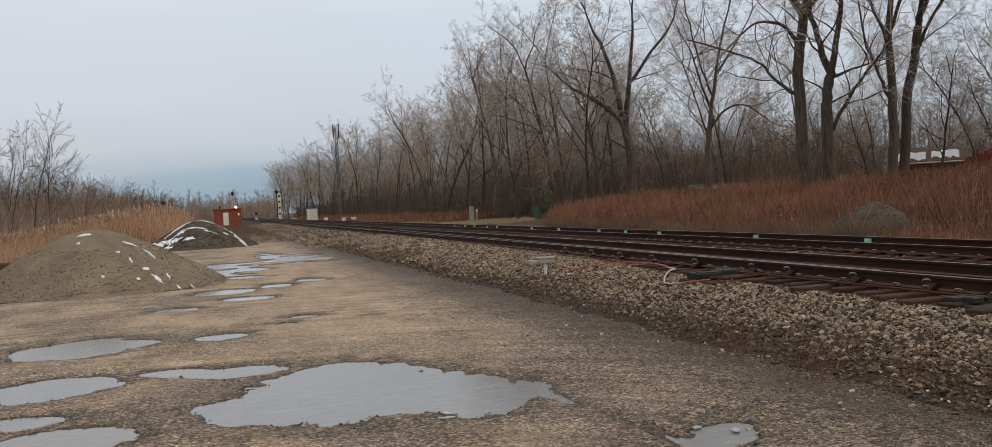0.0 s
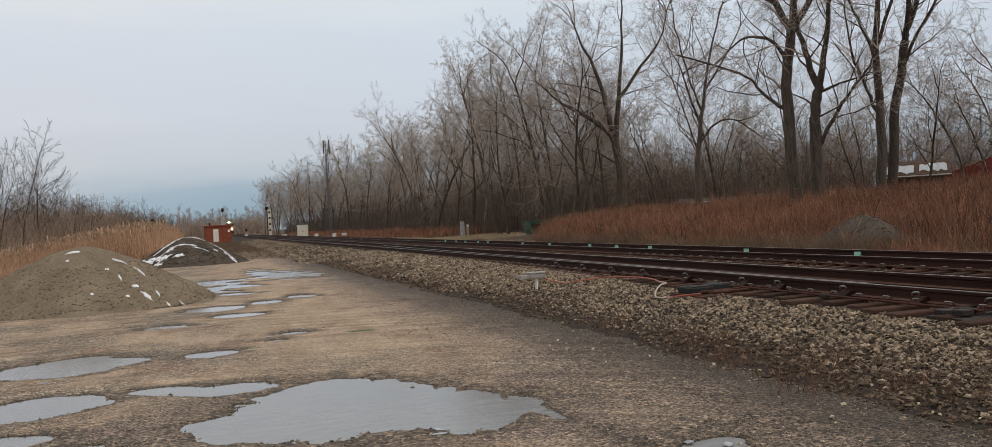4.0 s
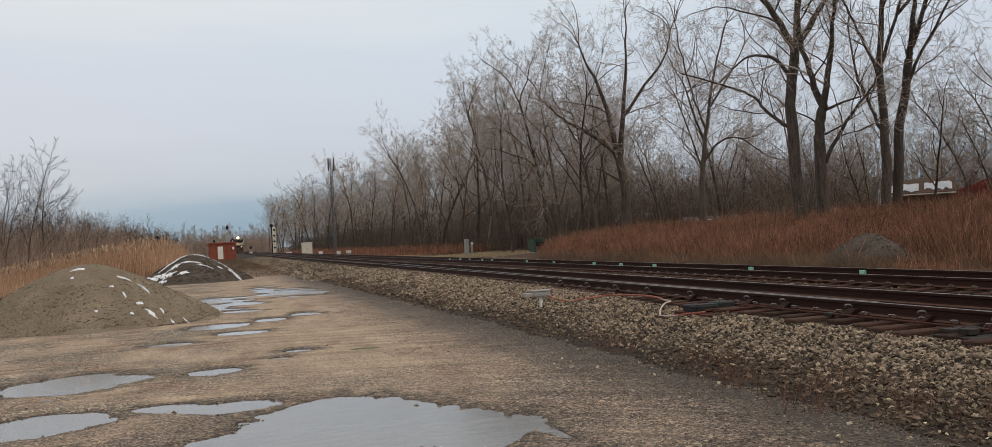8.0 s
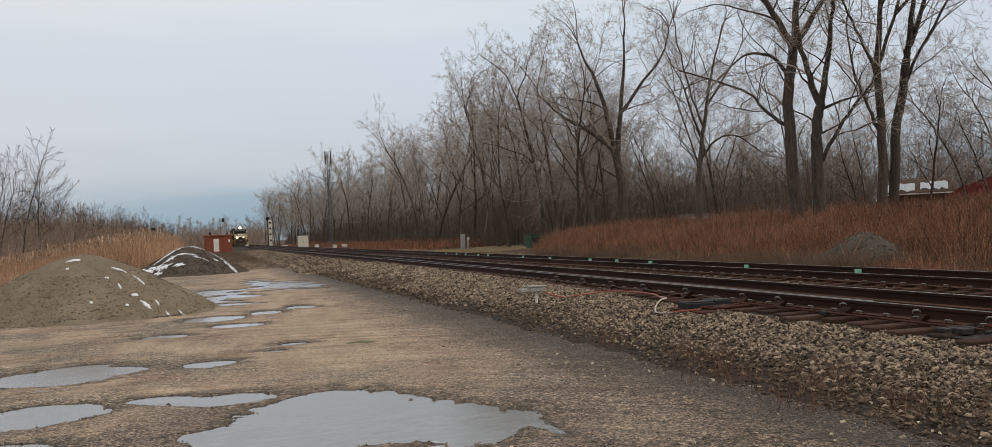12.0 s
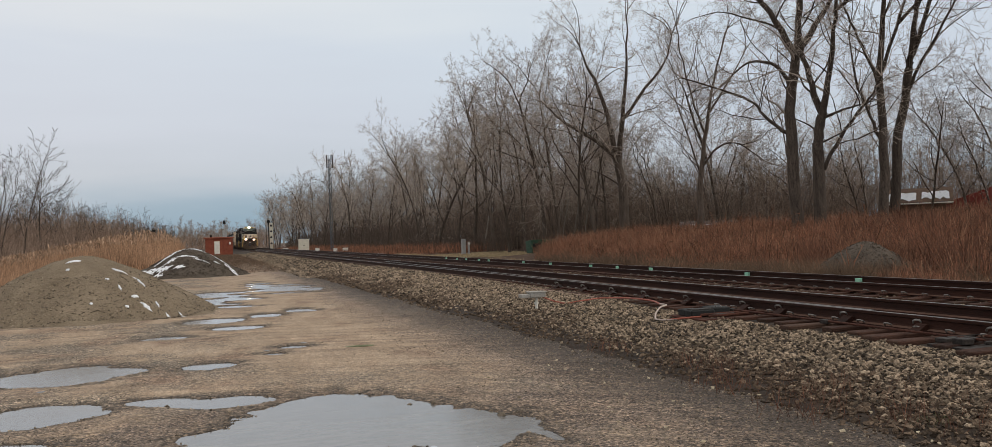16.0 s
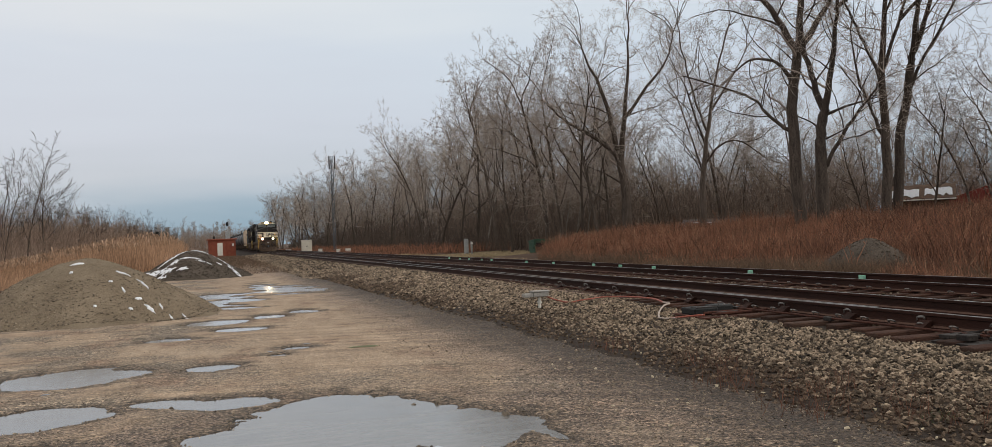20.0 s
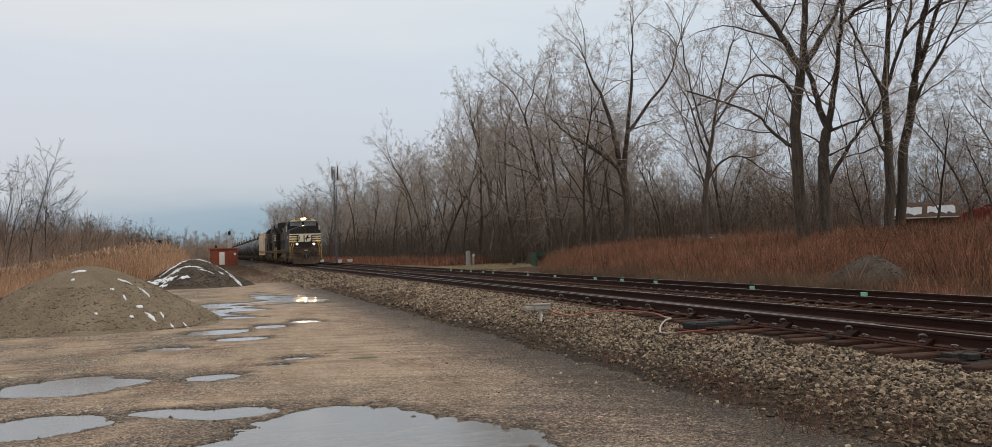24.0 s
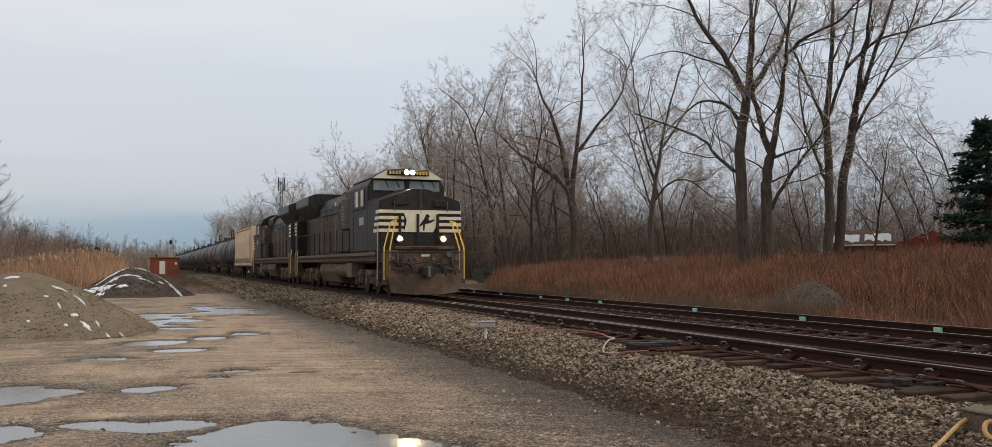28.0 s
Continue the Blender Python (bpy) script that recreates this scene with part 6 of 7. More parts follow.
def tank_car():
    """A long black tank car, 17.6 m over couplers, from y = 0 back."""
    L = 17.6
    ob = thing("tank_car", 0, 0, 0, "black cylindrical railway tank car with a top walkway", "tank car", "tank cars of the train")
    rings, k = [], 28
    b = bmesh.new()
    for y, rr in ((0.75, 0.25), (0.85, 0.85), (1.05, 1.22), (1.35, 1.44), (1.8, 1.50), (4.6, 1.50), (4.65, 1.515), (4.75, 1.515), (4.8, 1.50), (8.75, 1.50), (8.8, 1.515), (8.9, 1.515), (8.95, 1.50), (12.8, 1.5), (12.85, 1.515), (12.95, 1.515), (13.0, 1.5), (L - 1.8, 1.50), (L - 1.35, 1.44), (L - 1.05, 1.22), (L - 0.85, 0.85), (L - 0.75, 0.25)):
        rings.append([b.verts.new((rr * math.cos(2 * math.pi * a / k), y, 2.62 + rr * math.sin(2 * math.pi * a / k))) for a in range(k)])
    for p, q in zip(rings, rings[1:]):
        for a in range(k):
            b.faces.new((p[a], p[(a + 1) % k], q[(a + 1) % k], q[a]))
    b.faces.new(rings[0][::-1])
    b.faces.new(rings[-1])
    bmesh.ops.recalc_face_normals(b, faces=b.faces[:])
    part("tank", b, M_TANK, ob, smooth=True)
    for y0, y1 in ((0.3, 3.6), (L - 3.6, L - 0.3)):
        part("end_sill", box(-1.45, 1.45, y0, y0 + 0.25 if y0 < 3 else y0 + 0.25, 0.95, 1.2, 0.02), M_LOCO_DIRT, ob)
        part("stub_sill", box(-0.35, 0.35, y0, y1, 0.80, 1.25, 0.02), M_LOCO_DIRT, ob)
    for y in (2.6, L - 2.6):
        part("saddle", prism([(-1.3, 1.15), (1.3, 1.15), (1.1, 1.7), (-1.1, 1.7)], "y", y - 0.3, y + 0.3, 0.02), M_LOCO_DIRT, ob)
    part("manway", rod((0, L / 2, 4.1), (0, L / 2, 4.62), 0.5, 16), M_TANK, ob)
    part("valve_housing", rod((0, L / 2 + 0.9, 4.08), (0, L / 2 + 0.9, 4.5), 0.36, 12), M_TANK, ob)
    part("platform", box(-0.95, 0.95, L / 2 - 1.1, L / 2 + 1.5, 4.10, 4.15, 0.005), M_IRON, ob)
    for s in (-1, 1):
        railing(ob, [(s * 0.95, L / 2 - 1.1, 4.15), (s * 0.95, L / 2 - 1.1, 4.95), (s * 0.95, L / 2 + 1.5, 4.95), (s * 0.95, L / 2 + 1.5, 4.15)], 0.045, M_IRON, "platform_rail")
        ladder = bmesh.new()
        for dy in (-0.2, 0.2):
            pipe([(s * 1.50, L / 2 + dy + 1.0, 1.15), (s * 1.56, L / 2 + dy + 1.0, 2.6), (s * 1.35, L / 2 + dy + 1.0, 3.5), (s * 0.95, L / 2 + dy + 1.0, 4.12)], 0.022, 5, ladder)
        part("ladder", ladder, M_IRON, ob)
        part("running_board", box(s * 1.42 - 0.1, s * 1.42 + 0.1, 1.0, L - 1.0, 1.16, 1.2, 0.004), M_IRON, ob)
        part("reflector", box(s * 1.52 - 0.006, s * 1.52 + 0.006, 3.2, 3.34, 1.02, 1.14, 0.002), M_WHITE, ob, "small white reflector")
    for y in (0.0, L - 0.35):
        part("coupler", box(-0.16, 0.16, y, y + 0.35, 0.78, 1.0, 0.03), M_IRON, ob)
    bogie(ob, 2.6, 2)
    bogie(ob, L - 2.6, 2)
    return ob


def hopper_car():
    """A tan covered hopper, 16 m over couplers."""
    L = 16.2
    ob = thing("hopper_car", 0, 0, 0, "tan covered hopper car with smooth rounded sides", "hopper car")
    part("body", prism([(-1.15, 1.25), (-1.55, 1.75), (-1.60, 3.2), (-1.45, 4.2), (-1.0, 4.5), (1.0, 4.5), (1.45, 4.2), (1.60, 3.2), (1.55, 1.75), (1.15, 1.25)], "y", 1.6, L - 1.6, 0.03), M_HOPPER, ob, smooth=False)
    for y0, y1, a in ((0.4, 1.6, 0), (L - 1.6, L - 0.4, 1)):
        part("end_sheet", prism([(y0, 1.25), (y1, 1.25), (y1, 4.3)] if a == 0 else [(y0, 1.25), (y1, 1.25), (y0, 4.3)], "x", -1.3, 1.3, 0.02), M_HOPPER, ob)
        part("end_post", box(-1.5, 1.5, y0 if a == 0 else y1 - 0.15, y0 + 0.15 if a == 0 else y1, 1.1, 1.35, 0.01), M_HOPPER, ob)
        for s in (-1, 1):
            part("corner_ladder", box(s * 1.45 - 0.04, s * 1.45 + 0.04, (y0 if a == 0 else y1 - 0.1), (y0 + 0.1 if a == 0 else y1), 1.2, 4.3, 0.01), M_HOPPER, ob)
    for s in (-1, 1):
        part("top_sill", box(s * 1.4 - 0.08, s * 1.4 + 0.08, 0.6, L - 0.6, 4.30, 4.42, 0.01), M_HOPPER, ob)
        part("bottom_sill", box(s * 1.4 - 0.06, s * 1.4 + 0.06, 0.6, L - 0.6, 1.12, 1.3, 0.01), M_HOPPER, ob)
    part("roof_walk", box(-0.35, 0.35, 0.6, L - 0.6, 4.56, 4.6, 0.004), M_IRON, ob)
    for k in range(4):
        part("hatch", box(-0.3, 0.3, 2.3 + 3.2 * k, 4.2 + 3.2 * k, 4.48, 4.57, 0.02), M_HOPPER, ob)
    for k in range(3):
        part("outlet", prism([(-1.0, 1.3), (1.0, 1.3), (0.4, 0.45), (-0.4, 0.45)], "y", 4.0 + 3.2 * k, 5.6 + 3.2 * k, 0.02), M_LOCO_DIRT, ob)
    part("centre_sill", box(-0.3, 0.3, 0, L, 0.8, 1.2, 0.02), M_LOCO_DIRT, ob)
    bogie(ob, 2.2, 2)
    bogie(ob, L - 2.2, 2)
    return ob


lead = locomotive("black diesel locomotive with cream nose stripes and lit headlights")
trail = copy_thing(lead, pose(0, 0, 0))
trail["label"] = "black diesel locomotive running backwards behind the leader"
for o in trail.children_recursive:
    if o.name.startswith(("headlight", "lens")):
        o.data = o.data.copy()
        o.data.materials[0] = M_GLASS
        o["label"] = "unlit lamp glass"
for engine in (lead, trail):
    engine.scale = (1.045, 1.0, 1.04)
hopper = hopper_car()
tanks = [tank_car()]
for _ in range(13):
    tanks.append(copy_thing(tanks[0], pose(0, 0, 0)))

# Where the leader's front stands along the track at each time.
FRONT = [(0.0, 398.0), (3.5, 353.0), (7.0, 309.5), (9.0, 285.5), (11.0, 261.0), (13.5, 231.5), (16.0, 202.5), (18.0, 177.5), (20.0, 151.5), (22.0, 123.5), (24.0, 94.2), (25.0, 79.0), (26.0, 63.6), (27.0, 47.8), (28.0, 31.85)]


def motions():
    def run(ob, offset, rz=0):
        walk(ob, [(t, pose(TRACK_A, y + offset, RAIL_Z + 0.002, 0, 0, rz)) for t, y in FRONT])

    run(lead, 0.0)
    run(trail, 22.3 + 0.7 + 22.3, 180)
    run(hopper, 46.4)
    for k, car in enumerate(tanks):
        run(car, 46.4 + 16.6 + 17.85 * k)

# ---- gravel mounds ----
def heap(cx, cy, rx, ry, h, seed, turn=0.0):
    """Height function of a dumped heap with a rounded top and steep even sides."""
    c, s = math.cos(radians(turn)), math.sin(radians(turn))

    def z(x, y):
        x, y = np.asarray(x, float) - cx, np.asarray(y, float) - cy
        u, v = (x * c + y * s) / rx, (-x * s + y * c) / ry
        d = np.sqrt(u * u + v * v) * (1 + 0.16 * fbm(x + seed, y - seed, 0.55, 3))
        d = np.maximum(d, 1e-4)
        top = 1 - np.sqrt(d * d + 0.05) + 0.09 * (1 - np.clip(d, 0, 1)) + 0.06
        skirt = np.where(d > 0.8, 0.1 * np.clip(1.25 - d, 0, 1), 0)
        return h * np.maximum(top, skirt - 0.045) / 0.93 + 0.035 * fbm(x, y, 3.0, 3)

    return z


def mound_thing(cx, cy, rx, ry, h, seed, material, label, turn=0.0, cells=90):
    zf = heap(cx, cy, rx, ry, h, seed, turn)
    span = max(rx, ry) * 1.3
    a = np.linspace(-span, span, cells)
    X, Y = np.meshgrid(cx + a, cy + a)
    Z = np.maximum(zf(X, Y), -0.06) + 0.02
    v = np.stack([X.ravel() - cx, Y.ravel() - cy, Z.ravel()], 1)
    ii = (np.arange(cells - 1)[:, None] * cells + np.arange(cells - 1)[None, :]).ravel()
    t = np.concatenate([np.stack([ii, ii + 1, ii + cells + 1], 1), np.stack([ii, ii + cells + 1, ii + cells], 1)])
    edge = (Z.ravel()[t] > -0.035).any(1)
    root = thing("gravel_mound", cx, cy, 0, label, "gravel mound", "dumped gravel mounds")
    me = tri_mesh("gravel_body", v, t[edge], material)
    me.shade_smooth()
    part("gravel_body", me, None, root)
    return root, zf


def snow_on(root, zf, cx, cy, spots, seed, scale=0.68):
    """Thin leftover snow lying on a heap: (x, y, half-length, half-width, turn)."""
    r2 = np.random.default_rng(seed)
    for x0, y0, a, b, turn in spots:
        a, b = a * scale, b * scale * 0.8
        k, rings = 26, 3
        rag = r2.uniform(0.45, 1.35, k)
        ca, sa = math.cos(radians(turn)), math.sin(radians(turn))
        ph = r2.uniform(0, 6.28, 3)
        verts, faces = [], []
        for j in range(rings + 1):
            for i in range(k):
                th = 2 * math.pi * i / k
                rad = (j / rings) * (1 + 0.45 * math.sin(3 * th + ph[0]) * math.sin(2 * th + ph[1]) + 0.22 * math.sin(7 * th + ph[2])) * (rag[i] if j == rings else 1)
                u, w = a * rad * math.cos(th), b * rad * math.sin(th)
                x, y = x0 + u * ca - w * sa, y0 + u * sa + w * ca
                z = float(zf(x, y)) + 0.02 + (0.03 if j < rings else -0.02)
                verts.append((x - cx, y - cy, z))
        for j in range(rings):
            faces += [(j * k + i, j * k + (i + 1) % k, (j + 1) * k + (i + 1) % k, (j + 1) * k + i) for i in range(k)]
        part("snow_patch", mesh_of("snow_patch", verts, faces, M_SNOW, True), None, root, "leftover white snow patch")


def heap_stones(root, zf, cx, cy, rx, ry, n, size, material, seed, low=False):
    q = np.random.default_rng(seed)
    th, d = q.uniform(0, 6.283, n), np.sqrt(q.random(n)) * 1.02
    if low:
        d = 1.06 - 0.62 * q.random(n) ** 1.8
    x, y = cx + rx * d * np.cos(th), cy + ry * d * np.sin(th)
    z = np.maximum(zf(x, y), 0.0) + 0.02
    ob = scatter_stones("stone_scatter", x - cx, y - cy, z, q.uniform(0.4, 1.1, n) * size, material, q, sink=0.6)
    ob.parent = root
    ob["kind"] = "stuff"


P1 = (-2.95, 25.3)
m1, z1 = mound_thing(*P1, 3.1, 3.0, 1.52, 3.0, M_GRAVEL1, "large mound of tan-grey gravel with scattered snow patches")
heap_stones(m1, z1, *P1, 3.1, 3.0, 7000, 0.016, M_GRAVEL1_STONE, 3)
heap_stones(m1, z1, *P1, 3.0, 2.9, 6000, 0.027, M_GRAVEL1_BASE, 4, True)
snow_on(m1, z1, *P1, [(-3.05, 24.75, 0.22, 0.07, 10), (-3.15, 24.3, 0.06, 0.05, 0), (-2.0, 24.5, 0.28, 0.05, -30), (-2.25, 23.9, 0.09, 0.06, 0), (-1.95, 23.6, 0.12, 0.05, -60), (-1.5, 24.1, 0.38, 0.05, -50), (-1.6, 23.4, 0.14, 0.06, 20),
                      (-1.35, 23.2, 0.20, 0.09, -30), (-1.1, 23.4, 0.16, 0.05, -60), (-0.95, 22.85, 0.20, 0.10, 15), (-0.85, 23.15, 0.16, 0.05, -50), (-1.75, 23.0, 0.07, 0.06, 0), (-0.55, 23.4, 0.22, 0.04, -50), (-2.5, 22.9, 0.06, 0.05, 0)], 5)
P2 = (-0.75, 53.4)
m2, z2 = mound_thing(*P2, 3.0, 3.0, 1.52, 9.0, M_GRAVEL2, "mound of dark crushed stone edged with old snow")
heap_stones(m2, z2, *P2, 3.0, 3.0, 3200, 0.055, M_GRAVEL2, 8)
snow_on(m2, z2, *P2, [(-2.05, 52.9, 0.75, 0.10, 22), (-1.35, 53.3, 0.75, 0.09, 18), (-0.35, 53.3, 0.5, 0.06, 0), (0.85, 52.9, 0.75, 0.09, -35), (1.3, 52.2, 0.45, 0.14, -40), (-2.6, 51.9, 0.5, 0.28, 10), (-2.0, 51.6, 0.45, 0.3, 0), (-1.75, 52.2, 0.4, 0.2, 30),
                      (-2.9, 52.6, 0.5, 0.10, 15), (-1.3, 51.4, 0.3, 0.2, 0), (-0.9, 52.3, 0.8, 0.06, -15), (-0.1, 51.9, 0.4, 0.05, -20), (1.55, 51.8, 0.3, 0.12, -30), (-2.35, 51.2, 0.35, 0.16, 0), (0.6, 52.2, 0.2, 0.08, 0)], 9, 1.0)
m2b, z2b = mound_thing(-2.6, 52.6, 1.6, 1.6, 0.62, 5.0, M_GRAVEL2, "low spur of dark crushed stone under patchy snow", cells=50)
snow_on(m2b, z2b, -2.6, 52.6, [(-2.9, 51.7, 0.45, 0.22, 10), (-2.3, 51.6, 0.4, 0.2, -10), (-3.3, 52.0, 0.35, 0.2, 0), (-2.5, 52.1, 0.4, 0.15, 20), (-1.9, 51.9, 0.25, 0.15, 0), (-2.1, 51.3, 0.2, 0.1, 0)], 12, 1.0)
P3 = (19.6, 23.6)
m3, z3 = mound_thing(*P3, 1.55, 2.1, 1.12, 2.0, M_GRAVEL2, "small grey gravel mound at the foot of the bank", cells=60)
heap_stones(m3, z3, *P3, 1.5, 2.0, 1500, 0.035, M_GRAVEL2, 18)

sg = thing("signal_mast", -9.1, 190.0, 0.0, "far dark signal above the reeds", "railway signal")
part("post", rod((0, 0, -0.2), (0, 0, 4.0), 0.08, 8), M_IRON, sg)
part("signal_head", box(-0.35, 0.35, -0.2, 0.2, 3.5, 5.1, 0.12), M_SIGDARK, sg)

blk = thing("concrete_block", -5.75, 29.2, 0.0, "weathered tan concrete block beside the gravel mound", "block")
part("block_body", box(-0.45, 0.25, -0.3, 0.3, -0.1, 0.68, 0.03), M_TIE_END, blk)
part("pipe_end", rod((0.34, -0.5, 0.48), (0.34, 0.3, 0.48), 0.16, 14), M_IRON, blk, "dark pipe end")

# ---- railway buildings and signals ----
hut = thing("brick_hut", 2.4, 157.4, 0.0, "small flat-roofed red brick signal hut with a white door", "hut")
part("wall", box(-2.15, 2.15, -1.4, 1.4, -0.1, 2.75, 0.01), M_BRICK, hut)
part("roof", box(-2.4, 2.4, -1.6, 1.6, 2.75, 2.93, 0.02), M_BRICK, hut, "reddish flat roof slab")
d = part("door", box(-0.68, 0.02, -1.45, -1.39, 0.25, 2.2, 0.01), M_WHITE, hut, "white steel door")
part("door_frame", box(-0.76, 0.10, -1.43, -1.395, 0.2, 2.28, 0.005), M_CREAMBOX, d)
for xx in (1.55,):
    part("wall_lamp", box(xx, xx + 0.3, -1.62, -1.40, 1.7, 2.1, 0.04), M_WHITE, hut, "white wall lamp")
part("roof_vent", rod((-1.2, 0, 2.9), (-1.2, 0, 3.4), 0.15, 10), M_IRON, hut)

mast = thing("signal_mast", 4.35, 205.0, 0.0, "far signal mast with one dark signal head", "railway signal")
part("post", rod((0, 0, -0.2), (0, 0, 6.3), 0.09, 8), M_GALV, mast)
part("signal_head", box(-0.26, 0.26, -0.2, 0.12, 5.95, 6.95, 0.2), M_SIGDARK, mast)
part("relay_case", box(-0.45, 0.45, -0.3, 0.3, 3.2, 4.9, 0.04), M_GALV, mast)
part("ladder", box(0.2, 0.24, -0.35, -0.3, 0.2, 6.0), M_GALV, mast)

sig = thing("signal_mast", 16.3, 243.0, 0.0, "tall white signal mast with four dark lamp openings", "railway signal")
part("post", box(0.0, 0.80, -0.1, 0.1, -0.2, 6.9, 0.02), M_CREAMBOX, sig, "tall cream signal panel")
for z in (1.6, 3.2, 4.7, 6.2):
    part("lamp_opening", rod((0.42, -0.16, z), (0.42, -0.09, z), 0.28, 14), M_SIGDARK, sig)
part("side_pole", box(-0.28, -0.04, -0.15, 0.15, -0.2, 7.1, 0.02), M_SIGDARK, sig)
part("signal_head", rod((-0.2, -0.25, 7.3), (-0.2, 0.12, 7.3), 0.42, 16), M_SIGDARK, sig)
part("side_rail", box(0.82, 0.92, -0.1, 0.1, 0, 6.8, 0.01), M_STRAW, sig)

dwarf = thing("dwarf_signal", 11.55, 262.0, 0.25, "small dwarf signal between the tracks", "railway signal")
part("post", rod((0, 0, 0), (0, 0, 1.4), 0.09, 8), M_GALV, dwarf)
part("signal_head", box(-0.28, 0.28, -0.2, 0.2, 1.3, 2.0, 0.05), M_SIGDARK, dwarf)
part("base", box(-0.4, 0.4, -0.3, 0.3, -0.1, 0.5, 0.04), M_WHITE, dwarf)

cab = thing("relay_cabinet", 16.1, 157.0, 0.0, "cream steel relay cabinet beside the track", "cabinet")
part("body", box(-0.85, 0.85, -0.45, 0.45, 0.1, 2.1, 0.03), M_CREAMBOX, cab)
part("cap", box(-0.92, 0.92, -0.52, 0.52, 2.1, 2.2, 0.02), M_CREAMBOX, cab)
for s in (-1, 1):
    dd = part("door", box(-0.8 if s < 0 else 0.02, -0.02 if s < 0 else 0.8, -0.475, -0.44, 0.2, 2.0, 0.01), M_CREAMBOX, cab)
    part("handle", box(s * 0.08 - 0.02, s * 0.08 + 0.02, -0.5, -0.47, 1.0, 1.2), M_IRON, dd)
part("plinth", box(-0.9, 0.9, -0.5, 0.5, -0.1, 0.1, 0.02), M_CONC, cab)
for x, y, w in ((14.9, 179, 1.0), (17.9, 131.4, 0.5), (19.4, 132.0, 0.7), (17.6, 150.5, 0.6)):
    b = thing("junction_box", x, y, 0.18, "small pale junction box by the track", "box", "small trackside boxes")
    part("body", box(-w / 2, w / 2, -0.25, 0.25, 0, 0.42, 0.04), M_WHITE, b)
    part("lid", box(-w / 2 - 0.04, w / 2 + 0.04, -0.29, 0.29, 0.42, 0.47, 0.01), M_WHITE, b)

gb = thing("electrical_cabinet", 20.95, 74.5, 0.05, "grey metal electrical cabinet on a post frame", "cabinet")
part("body", box(-0.17, 0.13, -0.2, 0.2, 0.2, 1.45, 0.02), M_GALV, gb)
part("door", box(-0.14, 0.10, -0.215, -0.19, 0.28, 1.38, 0.01), M_GALV, gb)
for xx in (-0.2, 0.12):
    part("leg", box(xx - 0.03, xx + 0.03, -0.05, 0.05, -0.3, 0.25), M_GALV, gb)
mp = thing("meter_post", 21.42, 74.6, 0.05, "slim grey post with a meter", "post")
part("post", box(-0.07, 0.07, -0.07, 0.07, -0.3, 1.2, 0.01), M_GALV, mp)
part("meter", rod((0, -0.14, 1.05), (0, -0.05, 1.05), 0.1, 12), M_WHITE, mp)

dp = thing("dumpster", 24.4, 65.1, float(ground_z(24.4, 65.1)) + 0.05, "dark green steel dumpster among dry brush", "dumpster")
dp.scale = (0.79, 0.79, 0.79)
part("container", prism([(-1.2, 0.15), (1.2, 0.15), (1.25, 1.15), (-1.25, 1.15)], "y", -0.8, 0.8, 0.03), M_GREEN, dp)
part("lid", prism([(-0.85, 1.15), (0.85, 1.15), (0.85, 1.30), (-0.85, 1.45)], "x", -1.27, 1.27, 0.02), M_GREEN, dp)
for s in (-1, 1):
    part("fork_pocket", box(s * 1.25 - 0.06, s * 1.25 + 0.1, -0.6, 0.6, 0.55, 0.75, 0.01), M_GREEN, dp)
# solid near-black plate painting the shaded inside of a hole
part("opening", box(-1.1, -0.3, -0.83, -0.79, 0.3, 1.1, 0.02), M_SIGDARK, dp)

tower = thing("radio_tower", 20.3, 153.0, 0.1, "slim grey lattice radio tower above the trees", "tower")
legs = [(-0.2, -0.15), (0.2, -0.15), (0, 0.22)]
for x, y in legs:
    part("leg", rod((x, y, -0.2), (x, y, 15.9), 0.045, 6), M_WINGS, tower)
lat = bmesh.new()
for k in range(19):
    z0, z1_ = 0.2 + 0.8 * k, 1.0 + 0.8 * k
    for a in range(3):
        p, q = legs[a], legs[(a + 1) % 3]
        rod((*p, z0), (*q, z1_), 0.03, 4, None, lat)
part("lattice", lat, M_WINGS, tower)
for z in (14.2, 15.3):
    part("antenna", box(-0.55, -0.35, -0.35, -0.1, z - 0.5, z + 0.6, 0.03), M_ROOF, tower)
    part("antenna", box(0.35, 0.55, -0.35, -0.1, z - 0.5, z + 0.6, 0.03), M_ROOF, tower)

